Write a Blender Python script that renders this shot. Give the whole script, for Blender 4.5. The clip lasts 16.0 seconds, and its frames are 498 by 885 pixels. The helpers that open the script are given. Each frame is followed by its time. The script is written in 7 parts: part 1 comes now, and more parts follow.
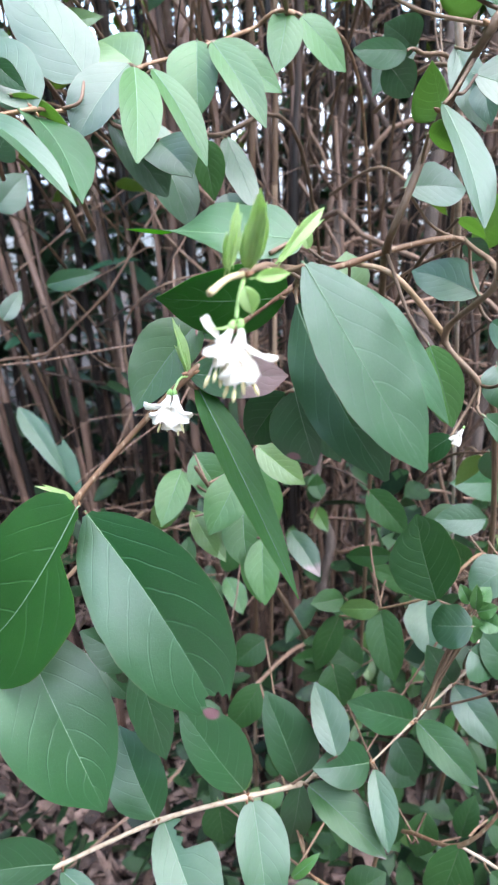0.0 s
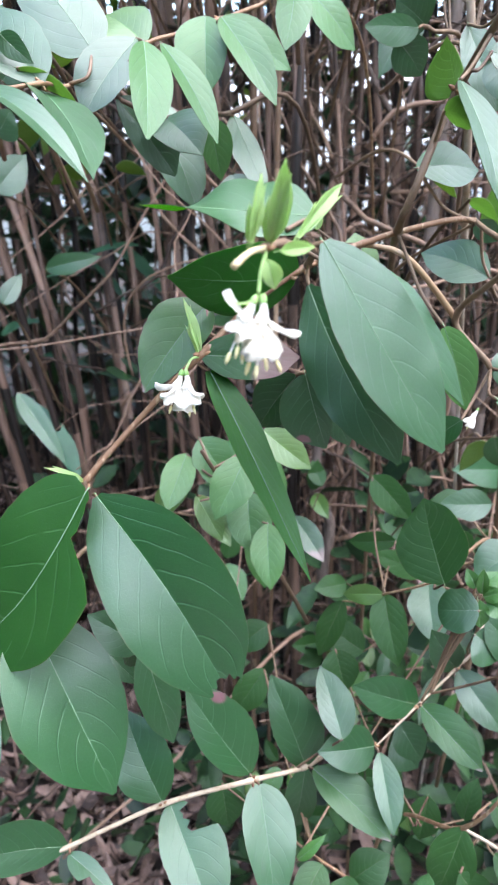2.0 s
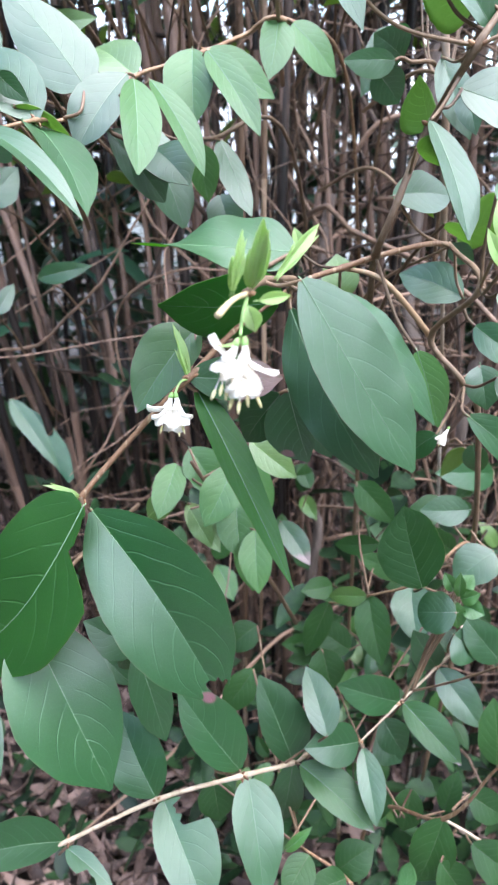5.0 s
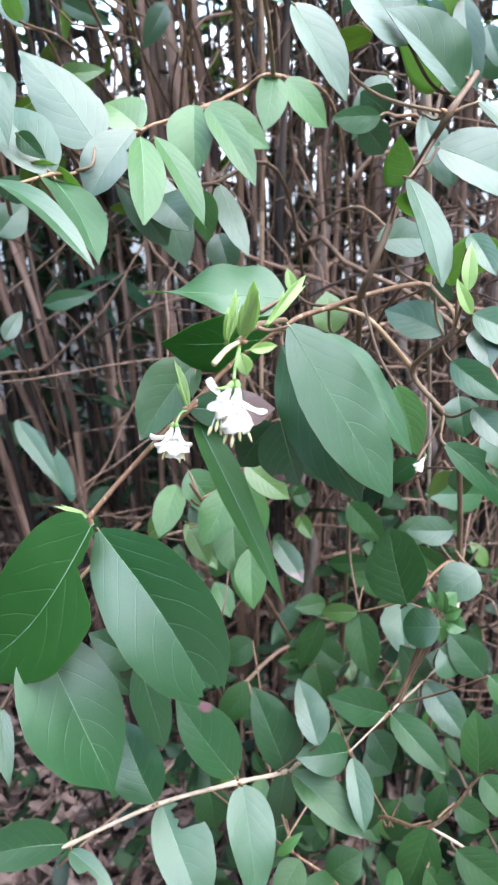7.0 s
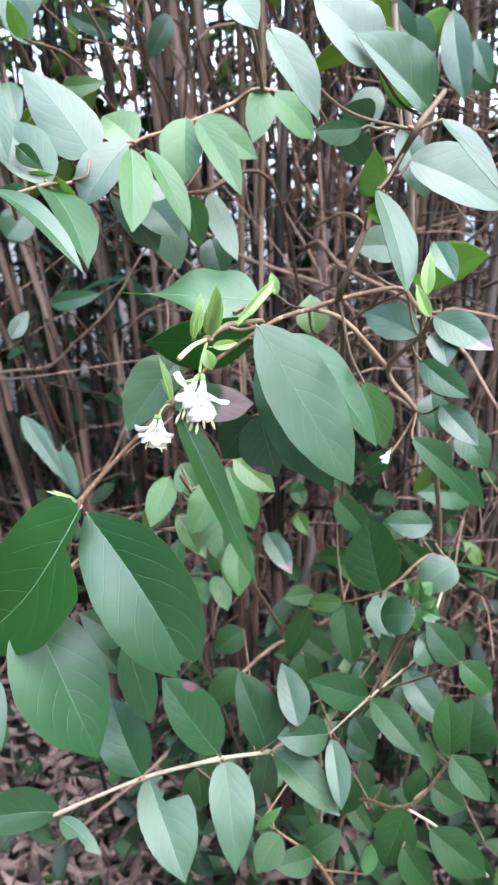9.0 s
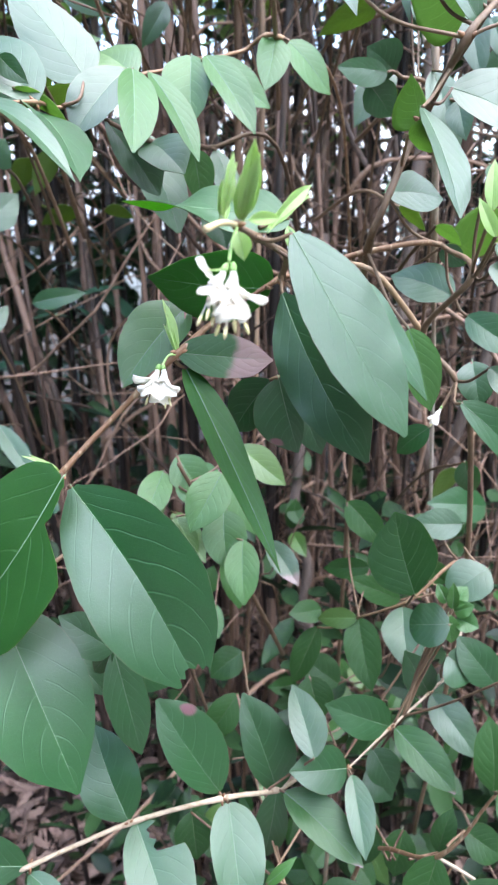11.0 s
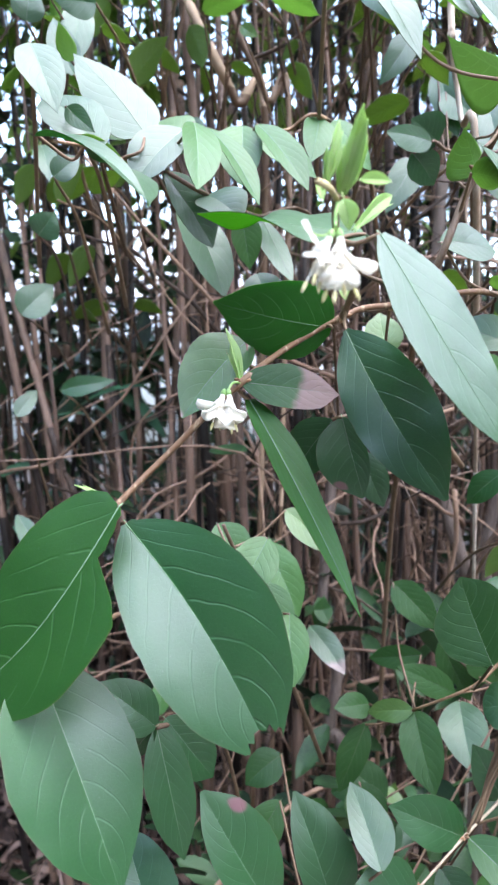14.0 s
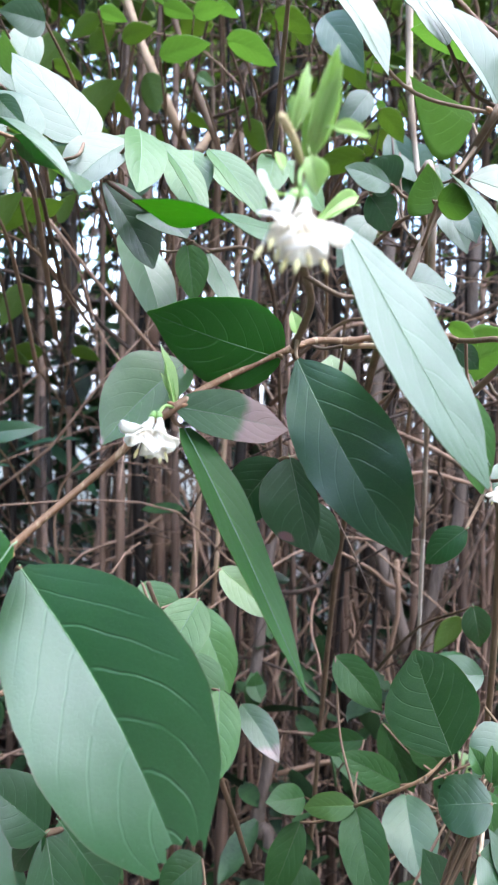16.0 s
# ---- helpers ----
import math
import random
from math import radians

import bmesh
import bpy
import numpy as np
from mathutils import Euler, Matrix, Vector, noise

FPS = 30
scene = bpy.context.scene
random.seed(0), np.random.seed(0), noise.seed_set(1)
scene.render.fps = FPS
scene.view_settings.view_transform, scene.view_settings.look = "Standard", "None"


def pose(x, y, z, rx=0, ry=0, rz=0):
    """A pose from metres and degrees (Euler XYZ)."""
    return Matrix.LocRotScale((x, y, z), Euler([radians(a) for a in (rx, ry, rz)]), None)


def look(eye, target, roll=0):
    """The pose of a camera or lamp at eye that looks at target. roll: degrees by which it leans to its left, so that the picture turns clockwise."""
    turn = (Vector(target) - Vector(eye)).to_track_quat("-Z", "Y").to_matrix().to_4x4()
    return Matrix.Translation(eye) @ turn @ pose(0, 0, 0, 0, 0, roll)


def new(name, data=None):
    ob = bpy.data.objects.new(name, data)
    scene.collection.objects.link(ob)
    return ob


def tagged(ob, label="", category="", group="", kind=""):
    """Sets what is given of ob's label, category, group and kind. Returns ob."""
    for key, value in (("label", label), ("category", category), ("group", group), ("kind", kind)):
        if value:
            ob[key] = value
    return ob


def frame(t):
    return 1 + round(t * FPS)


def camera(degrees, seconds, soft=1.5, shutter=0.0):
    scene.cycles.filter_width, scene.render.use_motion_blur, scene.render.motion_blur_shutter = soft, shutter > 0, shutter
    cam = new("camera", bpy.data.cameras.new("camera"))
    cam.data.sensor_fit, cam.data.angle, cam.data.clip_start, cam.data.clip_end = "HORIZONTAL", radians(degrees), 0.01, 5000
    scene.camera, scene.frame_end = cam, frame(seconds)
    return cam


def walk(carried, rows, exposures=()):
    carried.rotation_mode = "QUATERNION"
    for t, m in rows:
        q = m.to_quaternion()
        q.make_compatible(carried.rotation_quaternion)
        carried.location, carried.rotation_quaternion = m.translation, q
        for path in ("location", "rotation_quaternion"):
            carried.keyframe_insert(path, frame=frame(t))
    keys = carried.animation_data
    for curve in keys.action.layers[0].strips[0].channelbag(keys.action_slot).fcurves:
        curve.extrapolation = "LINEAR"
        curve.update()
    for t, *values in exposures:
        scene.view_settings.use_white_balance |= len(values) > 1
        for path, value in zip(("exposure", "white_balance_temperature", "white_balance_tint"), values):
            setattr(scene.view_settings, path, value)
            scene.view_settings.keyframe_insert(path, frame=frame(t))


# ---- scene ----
cam = camera(41.33, 16.0, soft=2.2)
cam.data.dof.use_dof, cam.data.dof.focus_distance, cam.data.dof.aperture_fstop = True, 0.2, 40.0
PATH = [
    (0, (0.03091, 0.01542, 0.81702), (0.0475, 1.8922, 0.1262), -0.20),
    (0.5, (0.03234, 0.01842, 0.81342), (0.0553, 1.8849, 0.0952), -0.17),
    (1, (0.03001, 0.01825, 0.81411), (0.0583, 1.8809, 0.0862), -0.02),
    (1.5, (0.02567, 0.01681, 0.81476), (0.0562, 1.8804, 0.0895), 0.41),
    (2, (0.02617, 0.01653, 0.81450), (0.0575, 1.8810, 0.0916), 0.11),
    (2.5, (0.02457, 0.01594, 0.81455), (0.0578, 1.8819, 0.0956), 0.09),
    (3, (0.02659, 0.01392, 0.81643), (0.0891, 1.8806, 0.1011), 0.54),
    (3.5, (0.02792, 0.01195, 0.81808), (0.0830, 1.8799, 0.1057), 0.01),
    (4, (0.02901, 0.00880, 0.81837), (0.0812, 1.8755, 0.1023), 0.05),
    (4.2, (0.02640, 0.00919, 0.81967), (0.0858, 1.8691, 0.0868), 0.10),
    (6.3, (0.02975, -0.00326, 0.82788), (0.0811, 1.8632, 0.1112), 0.15),
    (6.5, (0.02808, -0.00548, 0.82849), (0.0790, 1.8693, 0.1339), 0.27),
    (7, (0.02858, -0.00915, 0.83396), (0.0893, 1.8701, 0.1523), 0.36),
    (7.5, (0.03003, -0.01350, 0.83679), (0.0730, 1.8705, 0.1668), 0.52),
    (8, (0.03222, -0.01918, 0.84165), (0.0647, 1.8709, 0.1886), 0.81),
    (8.5, (0.03662, -0.02068, 0.83636), (0.0668, 1.8588, 0.1533), 0.37),
    (9, (0.03999, -0.02580, 0.83635), (0.0654, 1.8561, 0.1596), 0.67),
    (9.2, (0.04045, -0.02724, 0.83701), (0.0609, 1.8550, 0.1611), 0.62),
    (11.3, (0.02628, 0.00931, 0.79514), (0.1219, 1.9424, 0.2911), 1.33),
    (11.5, (0.02495, 0.01145, 0.79374), (0.1270, 1.9533, 0.3262), 1.10),
    (12, (0.02368, 0.01639, 0.78658), (0.1419, 1.9637, 0.3459), 1.34),
    (12.5, (0.01898, 0.01729, 0.78232), (0.1397, 1.9803, 0.4187), 0.99),
    (13, (0.01692, 0.01605, 0.77723), (0.1704, 1.9859, 0.4671), 1.61),
    (13.5, (0.01575, 0.01607, 0.77740), (0.1282, 1.9968, 0.5240), 1.45),
    (14, (0.01201, 0.01482, 0.77117), (0.0743, 2.0036, 0.5692), 1.55),
    (14.5, (0.01407, 0.01721, 0.76884), (0.1060, 2.0112, 0.6437), 2.63),
    (15, (0.01342, 0.02611, 0.76401), (0.1254, 2.0219, 0.6993), 4.70),
    (15.5, (0.01499, 0.03286, 0.76088), (0.1715, 2.0266, 0.7349), 4.86),
    (16, (0.01485, 0.04250, 0.76044), (0.2490, 2.0287, 0.7797), 4.43),
]
walk(cam, [(t, look(eye, target, roll)) for t, eye, target, roll in PATH])
scene.view_settings.exposure = 3.24

# ---------------------------------------------------------------- light
world = bpy.data.worlds.new("overcast_sky")
scene.world = world
world.use_nodes = True
wn, wl = world.node_tree.nodes, world.node_tree.links
wn.clear()
sky = wn.new("ShaderNodeTexSky")
sky.sky_type, sky.sun_disc = "NISHITA", False
sky.sun_elevation, sky.sun_rotation = radians(70), radians(115)
sky.air_density, sky.dust_density = 1.2, 0.7
pale = wn.new("ShaderNodeHueSaturation")
pale.inputs["Saturation"].default_value = 0.97
back = wn.new("ShaderNodeBackground")
back.inputs["Strength"].default_value = 0.14
wout = wn.new("ShaderNodeOutputWorld")
wl.new(sky.outputs[0], pale.inputs["Color"])
wl.new(pale.outputs[0], back.inputs["Color"])
wl.new(back.outputs[0], wout.inputs["Surface"])

sun_data = bpy.data.lights.new("sun", "SUN")
sun_data.energy, sun_data.angle, sun_data.color = 1.4, radians(106), (1.0, 0.985, 0.965)
sun = new("sun", sun_data)
sun.matrix_world = look((1.70, -0.15, 3.46), (0.1, 0.3, 0.7))


# ---------------------------------------------------------------- materials
def material(name):
    m = bpy.data.materials.new(name)
    m.use_nodes = True
    m.node_tree.nodes.clear()
    return m, m.node_tree.nodes, m.node_tree.links


def mathn(ns, ls, op, a, b=None, c=None, clamp=False):
    n = ns.new("ShaderNodeMath")
    n.operation, n.use_clamp = op, clamp
    for i, v in enumerate((a, b, c)):
        if v is None:
            continue
        if isinstance(v, (int, float)):
            n.inputs[i].default_value = v
        else:
            ls.new(v, n.inputs[i])
    return n.outputs[0]


def mixc(ns, ls, fac, a, b):
    n = ns.new("ShaderNodeMix")
    n.data_type = "RGBA"
    for s, v in ((0, fac), (6, a), (7, b)):
        if isinstance(v, (int, float)):
            n.inputs[s].default_value = v
        elif isinstance(v, tuple):
            n.inputs[s].default_value = (*v, 1)
        else:
            ls.new(v, n.inputs[s])
    return n.outputs[2]


def smooth(ns, ls, v, lo, hi):
    n = ns.new("ShaderNodeMapRange")
    n.interpolation_type = "SMOOTHSTEP"
    n.inputs["From Min"].default_value, n.inputs["From Max"].default_value = lo, hi
    ls.new(v, n.inputs["Value"])
    return n.outputs["Result"]


def noise_tex(ns, ls, scale, detail=3.0, vec=None, rough=0.55):
    n = ns.new("ShaderNodeTexNoise")
    n.inputs["Scale"].default_value, n.inputs["Detail"].default_value, n.inputs["Roughness"].default_value = scale, detail, rough
    if vec is not None:
        ls.new(vec, n.inputs["Vector"])
    return n.outputs["Fac"]


def leaf_skin(name, deep, light, glow, under=False, gloss=0.42, tip=None, spot=None, tip_from=0.86, thin=0.32, wax=1.0):
    """A honeysuckle leaf: pale feathered veins, mottled green, a waxy surface that lets some light through."""
    m, ns, ls = material(name)
    uv = ns.new("ShaderNodeUVMap")
    sep = ns.new("ShaderNodeSeparateXYZ")
    ls.new(uv.outputs[0], sep.inputs[0])
    u, v = sep.outputs[0], sep.outputs[1]
    info = ns.new("ShaderNodeObjectInfo")
    coord = ns.new("ShaderNodeTexCoord")
    ox = coord.outputs["Object"]
    side = mathn(ns, ls, "SUBTRACT", mathn(ns, ls, "MULTIPLY", u, 2.0), 1.0)
    out_ = mathn(ns, ls, "ABSOLUTE", side)
    wob = mathn(ns, ls, "MULTIPLY", mathn(ns, ls, "SUBTRACT", noise_tex(ns, ls, 70, 2, ox), 0.5), 0.05)
    half = mathn(ns, ls, "MULTIPLY", mathn(ns, ls, "GREATER_THAN", side, 0.0), 0.07)
    rise = mathn(ns, ls, "MULTIPLY", mathn(ns, ls, "POWER", out_, 1.35), 0.40)
    along = mathn(ns, ls, "ADD", mathn(ns, ls, "ADD", mathn(ns, ls, "SUBTRACT", v, rise), half), wob)
    fr = mathn(ns, ls, "FRACT", mathn(ns, ls, "MULTIPLY", along, 6.5))
    near = mathn(ns, ls, "ABSOLUTE", mathn(ns, ls, "SUBTRACT", fr, 0.5))
    vein = mathn(ns, ls, "SUBTRACT", 1.0, smooth(ns, ls, near, 0.010, 0.060))
    fade = mathn(ns, ls, "SUBTRACT", 1.0, smooth(ns, ls, out_, 0.45, 0.95))
    vein = mathn(ns, ls, "MULTIPLY", vein, fade)
    vein = mathn(ns, ls, "MULTIPLY", vein, smooth(ns, ls, noise_tex(ns, ls, 110, 2, ox), 0.32, 0.5))
    rib = mathn(ns, ls, "SUBTRACT", 1.0, smooth(ns, ls, out_, 0.008, 0.03))
    vor = ns.new("ShaderNodeTexVoronoi")
    vor.feature = "DISTANCE_TO_EDGE"
    vor.inputs["Scale"].default_value = 800
    ls.new(ox, vor.inputs["Vector"])
    net = mathn(ns, ls, "SUBTRACT", 1.0, smooth(ns, ls, vor.outputs["Distance"], 0.0, 0.12))
    blot = noise_tex(ns, ls, 70, 4, ox)
    fleck = noise_tex(ns, ls, 900, 2, ox)
    tone = mathn(ns, ls, "ADD", mathn(ns, ls, "MULTIPLY", blot, 0.7), mathn(ns, ls, "MULTIPLY", info.outputs["Random"], 0.5))
    tone = mathn(ns, ls, "ADD", tone, mathn(ns, ls, "MULTIPLY", fleck, 0.25))
    col = mixc(ns, ls, smooth(ns, ls, tone, 0.25, 1.15), deep, light)
    paler = tuple(min(1, c * 1.8 + 0.05) for c in light)
    col = mixc(ns, ls, mathn(ns, ls, "MULTIPLY", net, 0.08), col, paler)
    col = mixc(ns, ls, mathn(ns, ls, "MULTIPLY", vein, 0.34 if not under else 0.3), col, paler)
    col = mixc(ns, ls, mathn(ns, ls, "MULTIPLY", rib, 0.3), col, paler)
    rimw = noise_tex(ns, ls, 160, 3, ox)
    edge = smooth(ns, ls, mathn(ns, ls, "ADD", out_, mathn(ns, ls, "MULTIPLY", rimw, 0.05)), 1.0, 1.04)
    col = mixc(ns, ls, mathn(ns, ls, "MULTIPLY", edge, 0.6), col, (0.16, 0.13, 0.06))
    if tip:
        w = mathn(ns, ls, "ADD", v, mathn(ns, ls, "MULTIPLY", mathn(ns, ls, "SUBTRACT", blot, 0.5), 0.35))
        w = mathn(ns, ls, "ADD", w, mathn(ns, ls, "MULTIPLY", side, 0.05))
        col = mixc(ns, ls, smooth(ns, ls, w, tip_from, tip_from + 0.12), col, tip)
    if spot:
        du, dv = mathn(ns, ls, "SUBTRACT", u, 0.88), mathn(ns, ls, "MULTIPLY", mathn(ns, ls, "SUBTRACT", v, 0.80), 1.9)
        r = mathn(ns, ls, "SQRT", mathn(ns, ls, "ADD", mathn(ns, ls, "MULTIPLY", du, du), mathn(ns, ls, "MULTIPLY", dv, dv)))
        r = mathn(ns, ls, "ADD", r, mathn(ns, ls, "MULTIPLY", mathn(ns, ls, "SUBTRACT", blot, 0.5), 0.14))
        col = mixc(ns, ls, mathn(ns, ls, "SUBTRACT", 1.0, smooth(ns, ls, r, 0.08, 0.15)), col, spot)
    dust = smooth(ns, ls, noise_tex(ns, ls, 1500, 1, ox), 0.70, 0.76)
    col = mixc(ns, ls, mathn(ns, ls, "MULTIPLY", dust, 0.10), col, (0.34, 0.40, 0.32))
    bsdf = ns.new("ShaderNodeBsdfPrincipled")
    ls.new(col, bsdf.inputs["Base Color"])
    rg = mathn(ns, ls, "ADD", gloss + (0.2 if under else 0.0), mathn(ns, ls, "MULTIPLY", blot, 0.16))
    ls.new(rg, bsdf.inputs["Roughness"])
    bsdf.inputs["Specular IOR Level"].default_value = 0.3 if under else 0.5
    bsdf.inputs["Coat Weight"].default_value = 0.0 if under else (wax if gloss < 0.5 else 0.15)
    bsdf.inputs["Coat Roughness"].default_value, bsdf.inputs["Coat IOR"].default_value = 0.46, 1.72
    hgt = mathn(ns, ls, "ADD", mathn(ns, ls, "MULTIPLY", vein, -0.8), mathn(ns, ls, "MULTIPLY", net, -0.07))
    hgt = mathn(ns, ls, "ADD", hgt, mathn(ns, ls, "ADD", mathn(ns, ls, "MULTIPLY", blot, 0.22), mathn(ns, ls, "MULTIPLY", noise_tex(ns, ls, 260, 3, ox), 0.4)))
    hgt = mathn(ns, ls, "ADD", hgt, mathn(ns, ls, "MULTIPLY", mathn(ns, ls, "COSINE", mathn(ns, ls, "MULTIPLY", along, 40.84)), 0.07))
    bump = ns.new("ShaderNodeBump")
    bump.inputs["Strength"].default_value, bump.inputs["Distance"].default_value = 0.6, 0.0005
    ls.new(hgt, bump.inputs["Height"])
    ls.new(bump.outputs[0], bsdf.inputs["Normal"])
    tl = ns.new("ShaderNodeBsdfTranslucent")
    ls.new(mixc(ns, ls, 0.25, glow, col), tl.inputs["Color"])
    mix = ns.new("ShaderNodeMixShader")
    mix.inputs[0].default_value = thin
    ls.new(bsdf.outputs[0], mix.inputs[1])
    ls.new(tl.outputs[0], mix.inputs[2])
    o = ns.new("ShaderNodeOutputMaterial")
    ls.new(mix.outputs[0], o.inputs["Surface"])
    return m


def plain_skin(name, a, b, scale=60, rough=0.7, bump=0.4, dist=0.001, grain=None, spec=0.4, metal=0.0, wear=None, per_island=False, sheer=0.0, joints=0.0):
    """A rough natural surface: two colours mottled at two scales, with fine relief; grain stretches it along z."""
    m, ns, ls = material(name)
    coord = ns.new("ShaderNodeTexCoord")
    vec = coord.outputs["Object"]
    if grain:
        mp = ns.new("ShaderNodeMapping")
        mp.inputs["Scale"].default_value = (1, 1, grain)
        ls.new(vec, mp.inputs["Vector"])
        vec = mp.outputs[0]
    big, fine = noise_tex(ns, ls, scale, 4, vec), noise_tex(ns, ls, scale * 9, 3, vec)
    rnd = ns.new("ShaderNodeNewGeometry").outputs["Random Per Island"] if per_island else ns.new("ShaderNodeObjectInfo").outputs["Random"]
    t = mathn(ns, ls, "ADD", mathn(ns, ls, "MULTIPLY", big, 0.75), mathn(ns, ls, "MULTIPLY", fine, 0.35))
    t = mathn(ns, ls, "ADD", t, mathn(ns, ls, "MULTIPLY", mathn(ns, ls, "SUBTRACT", rnd, 0.5), 0.7))
    if joints:
        split = ns.new("ShaderNodeSeparateXYZ")
        ls.new(coord.outputs["Object"], split.inputs[0])
        step = mathn(ns, ls, "FLOOR", mathn(ns, ls, "MULTIPLY_ADD", split.outputs[2], joints, mathn(ns, ls, "MULTIPLY", rnd, 37.0)))
        white = ns.new("ShaderNodeTexWhiteNoise")
        white.noise_dimensions = "1D"
        ls.new(mathn(ns, ls, "MULTIPLY_ADD", rnd, 91.0, step), white.inputs["W"])
        t = mathn(ns, ls, "ADD", t, mathn(ns, ls, "MULTIPLY", mathn(ns, ls, "SUBTRACT", white.outputs[0], 0.5), 0.75))
    col = mixc(ns, ls, smooth(ns, ls, t, 0.2, 0.9), a, b)
    if wear:
        col = mixc(ns, ls, mathn(ns, ls, "MULTIPLY", smooth(ns, ls, noise_tex(ns, ls, scale * 2.3, 5, vec), 0.55, 0.7), 0.7), col, wear)
    bsdf = ns.new("ShaderNodeBsdfPrincipled")
    ls.new(col, bsdf.inputs["Base Color"])
    bsdf.inputs["Roughness"].default_value, bsdf.inputs["Specular IOR Level"].default_value = rough, spec
    bp = ns.new("ShaderNodeBump")
    bp.inputs["Strength"].default_value, bp.inputs["Distance"].default_value = bump, dist
    ls.new(mathn(ns, ls, "ADD", big, mathn(ns, ls, "MULTIPLY", fine, 0.5)), bp.inputs["Height"])
    ls.new(bp.outputs[0], bsdf.inputs["Normal"])
    o = ns.new("ShaderNodeOutputMaterial")
    if sheer:
        tl = ns.new("ShaderNodeBsdfTranslucent")
        ls.new(col, tl.inputs["Color"])
        mix = ns.new("ShaderNodeMixShader")
        mix.inputs[0].default_value = sheer
        ls.new(bsdf.outputs[0], mix.inputs[1])
        ls.new(tl.outputs[0], mix.inputs[2])
        ls.new(mix.outputs[0], o.inputs["Surface"])
    else:
        ls.new(bsdf.outputs[0], o.inputs["Surface"])
    return m


MATURE = ((0.004, 0.044, 0.007), (0.011, 0.088, 0.014), (0.06, 0.40, 0.02))
FRESH = ((0.030, 0.115, 0.022), (0.070, 0.185, 0.040), (0.19, 0.54, 0.04))
YOUNG = ((0.11, 0.26, 0.04), (0.20, 0.38, 0.07), (0.40, 0.70, 0.06))
OLIVE = ((0.05, 0.13, 0.02), (0.11, 0.21, 0.035), (0.28, 0.48, 0.03))
SKINS = {
    "mature": leaf_skin("mature_leaf", *MATURE),
    "young": leaf_skin("young_leaf", *YOUNG, gloss=0.45),
    "fresh": leaf_skin("fresh_leaf", *FRESH, wax=0.4),
    # low leaves: the shade of those above is put into this skin
    "dull": leaf_skin("dull_shaded_leaf", (0.008, 0.046, 0.006), (0.022, 0.084, 0.012), (0.10, 0.44, 0.03), gloss=0.52),
    "lime": leaf_skin("yellowing_leaf", *OLIVE, gloss=0.45),
    "russet": leaf_skin("russet_tipped_leaf", *MATURE, tip=(0.24, 0.16, 0.15), tip_from=0.74),
    # shaded copy of the leaf: sky sheen left out, green made deeper
    "satin": leaf_skin("satin_shaded_leaf", (0.008, 0.055, 0.008), (0.024, 0.105, 0.015), (0.16, 0.60, 0.04), gloss=0.55, thin=0.50),
    "withered": leaf_skin("half_withered_leaf", *MATURE, gloss=0.6, tip=(0.24, 0.15, 0.15), tip_from=0.52),
    "pinktip": leaf_skin("pink_tipped_leaf", (0.010, 0.060, 0.008), (0.028, 0.115, 0.016), (0.14, 0.54, 0.03), gloss=0.48, thin=0.40, wax=0.45, tip=(0.42, 0.26, 0.28), tip_from=0.93),
    "spotted": leaf_skin("purple_spotted_leaf", *MATURE, spot=(0.22, 0.08, 0.10)),
}
SKINS["curled"] = SKINS["mature"]
# lit copy of the leaf: light from behind is put into its glow
SKINS["backlit"] = SKINS["olive"] = leaf_skin("backlit_leaf", (0.02, 0.09, 0.02), (0.04, 0.15, 0.04), (0.60, 0.85, 0.36), thin=0.55)
SKINS["bud"] = plain_skin("young_bud", (0.50, 0.68, 0.26), (0.68, 0.84, 0.44), 90, 0.45, 0.25, 0.0004, sheer=0.65)
UNDER = leaf_skin("leaf_underside", (0.045, 0.14, 0.045), (0.08, 0.19, 0.065), MATURE[2], under=True)
# these three undersides are lightened to look lit through from above
UNDER_BACKLIT = leaf_skin("backlit_leaf_underside", (0.09, 0.20, 0.03), (0.14, 0.28, 0.05), (0.42, 0.64, 0.18), under=True, thin=0.52)
UNDER_LIME = leaf_skin("lime_leaf_underside", (0.12, 0.24, 0.03), (0.20, 0.34, 0.05), (0.58, 0.74, 0.12), under=True, thin=0.68)
UNDER_OLIVE = leaf_skin("olive_leaf_underside", (0.045, 0.09, 0.02), (0.09, 0.15, 0.03), (0.34, 0.44, 0.09), under=True, thin=0.45)
UNDER_YOUNG = leaf_skin("young_leaf_underside", (0.16, 0.30, 0.08), (0.24, 0.38, 0.12), YOUNG[2], under=True)
RIB = plain_skin("leaf_rib", (0.13, 0.25, 0.12), (0.22, 0.34, 0.19), 200, 0.5, 0.2)
# darker copy of the rib, for the shaded and the backlit skins
DARK_RIB = plain_skin("dark_rib", (0.06, 0.13, 0.04), (0.12, 0.20, 0.07), 200, 0.5, 0.2)
YOUNG_RIB = plain_skin("young_rib", (0.26, 0.42, 0.12), (0.36, 0.52, 0.18), 200, 0.5, 0.2)
TAN_BARK = plain_skin("tan_bark", (0.19, 0.10, 0.055), (0.42, 0.265, 0.155), 220, 0.55, 0.5, 0.0006, 0.25, wear=(0.50, 0.38, 0.25))
BROWN_BARK = plain_skin("brown_bark", (0.10, 0.06, 0.036), (0.23, 0.145, 0.09), 220, 0.6, 0.6, 0.0008, 0.25)
PALE_BARK = plain_skin("pale_bark", (0.34, 0.25, 0.17), (0.50, 0.40, 0.30), 220, 0.6, 0.5, 0.0006, 0.25, wear=(0.24, 0.15, 0.09))
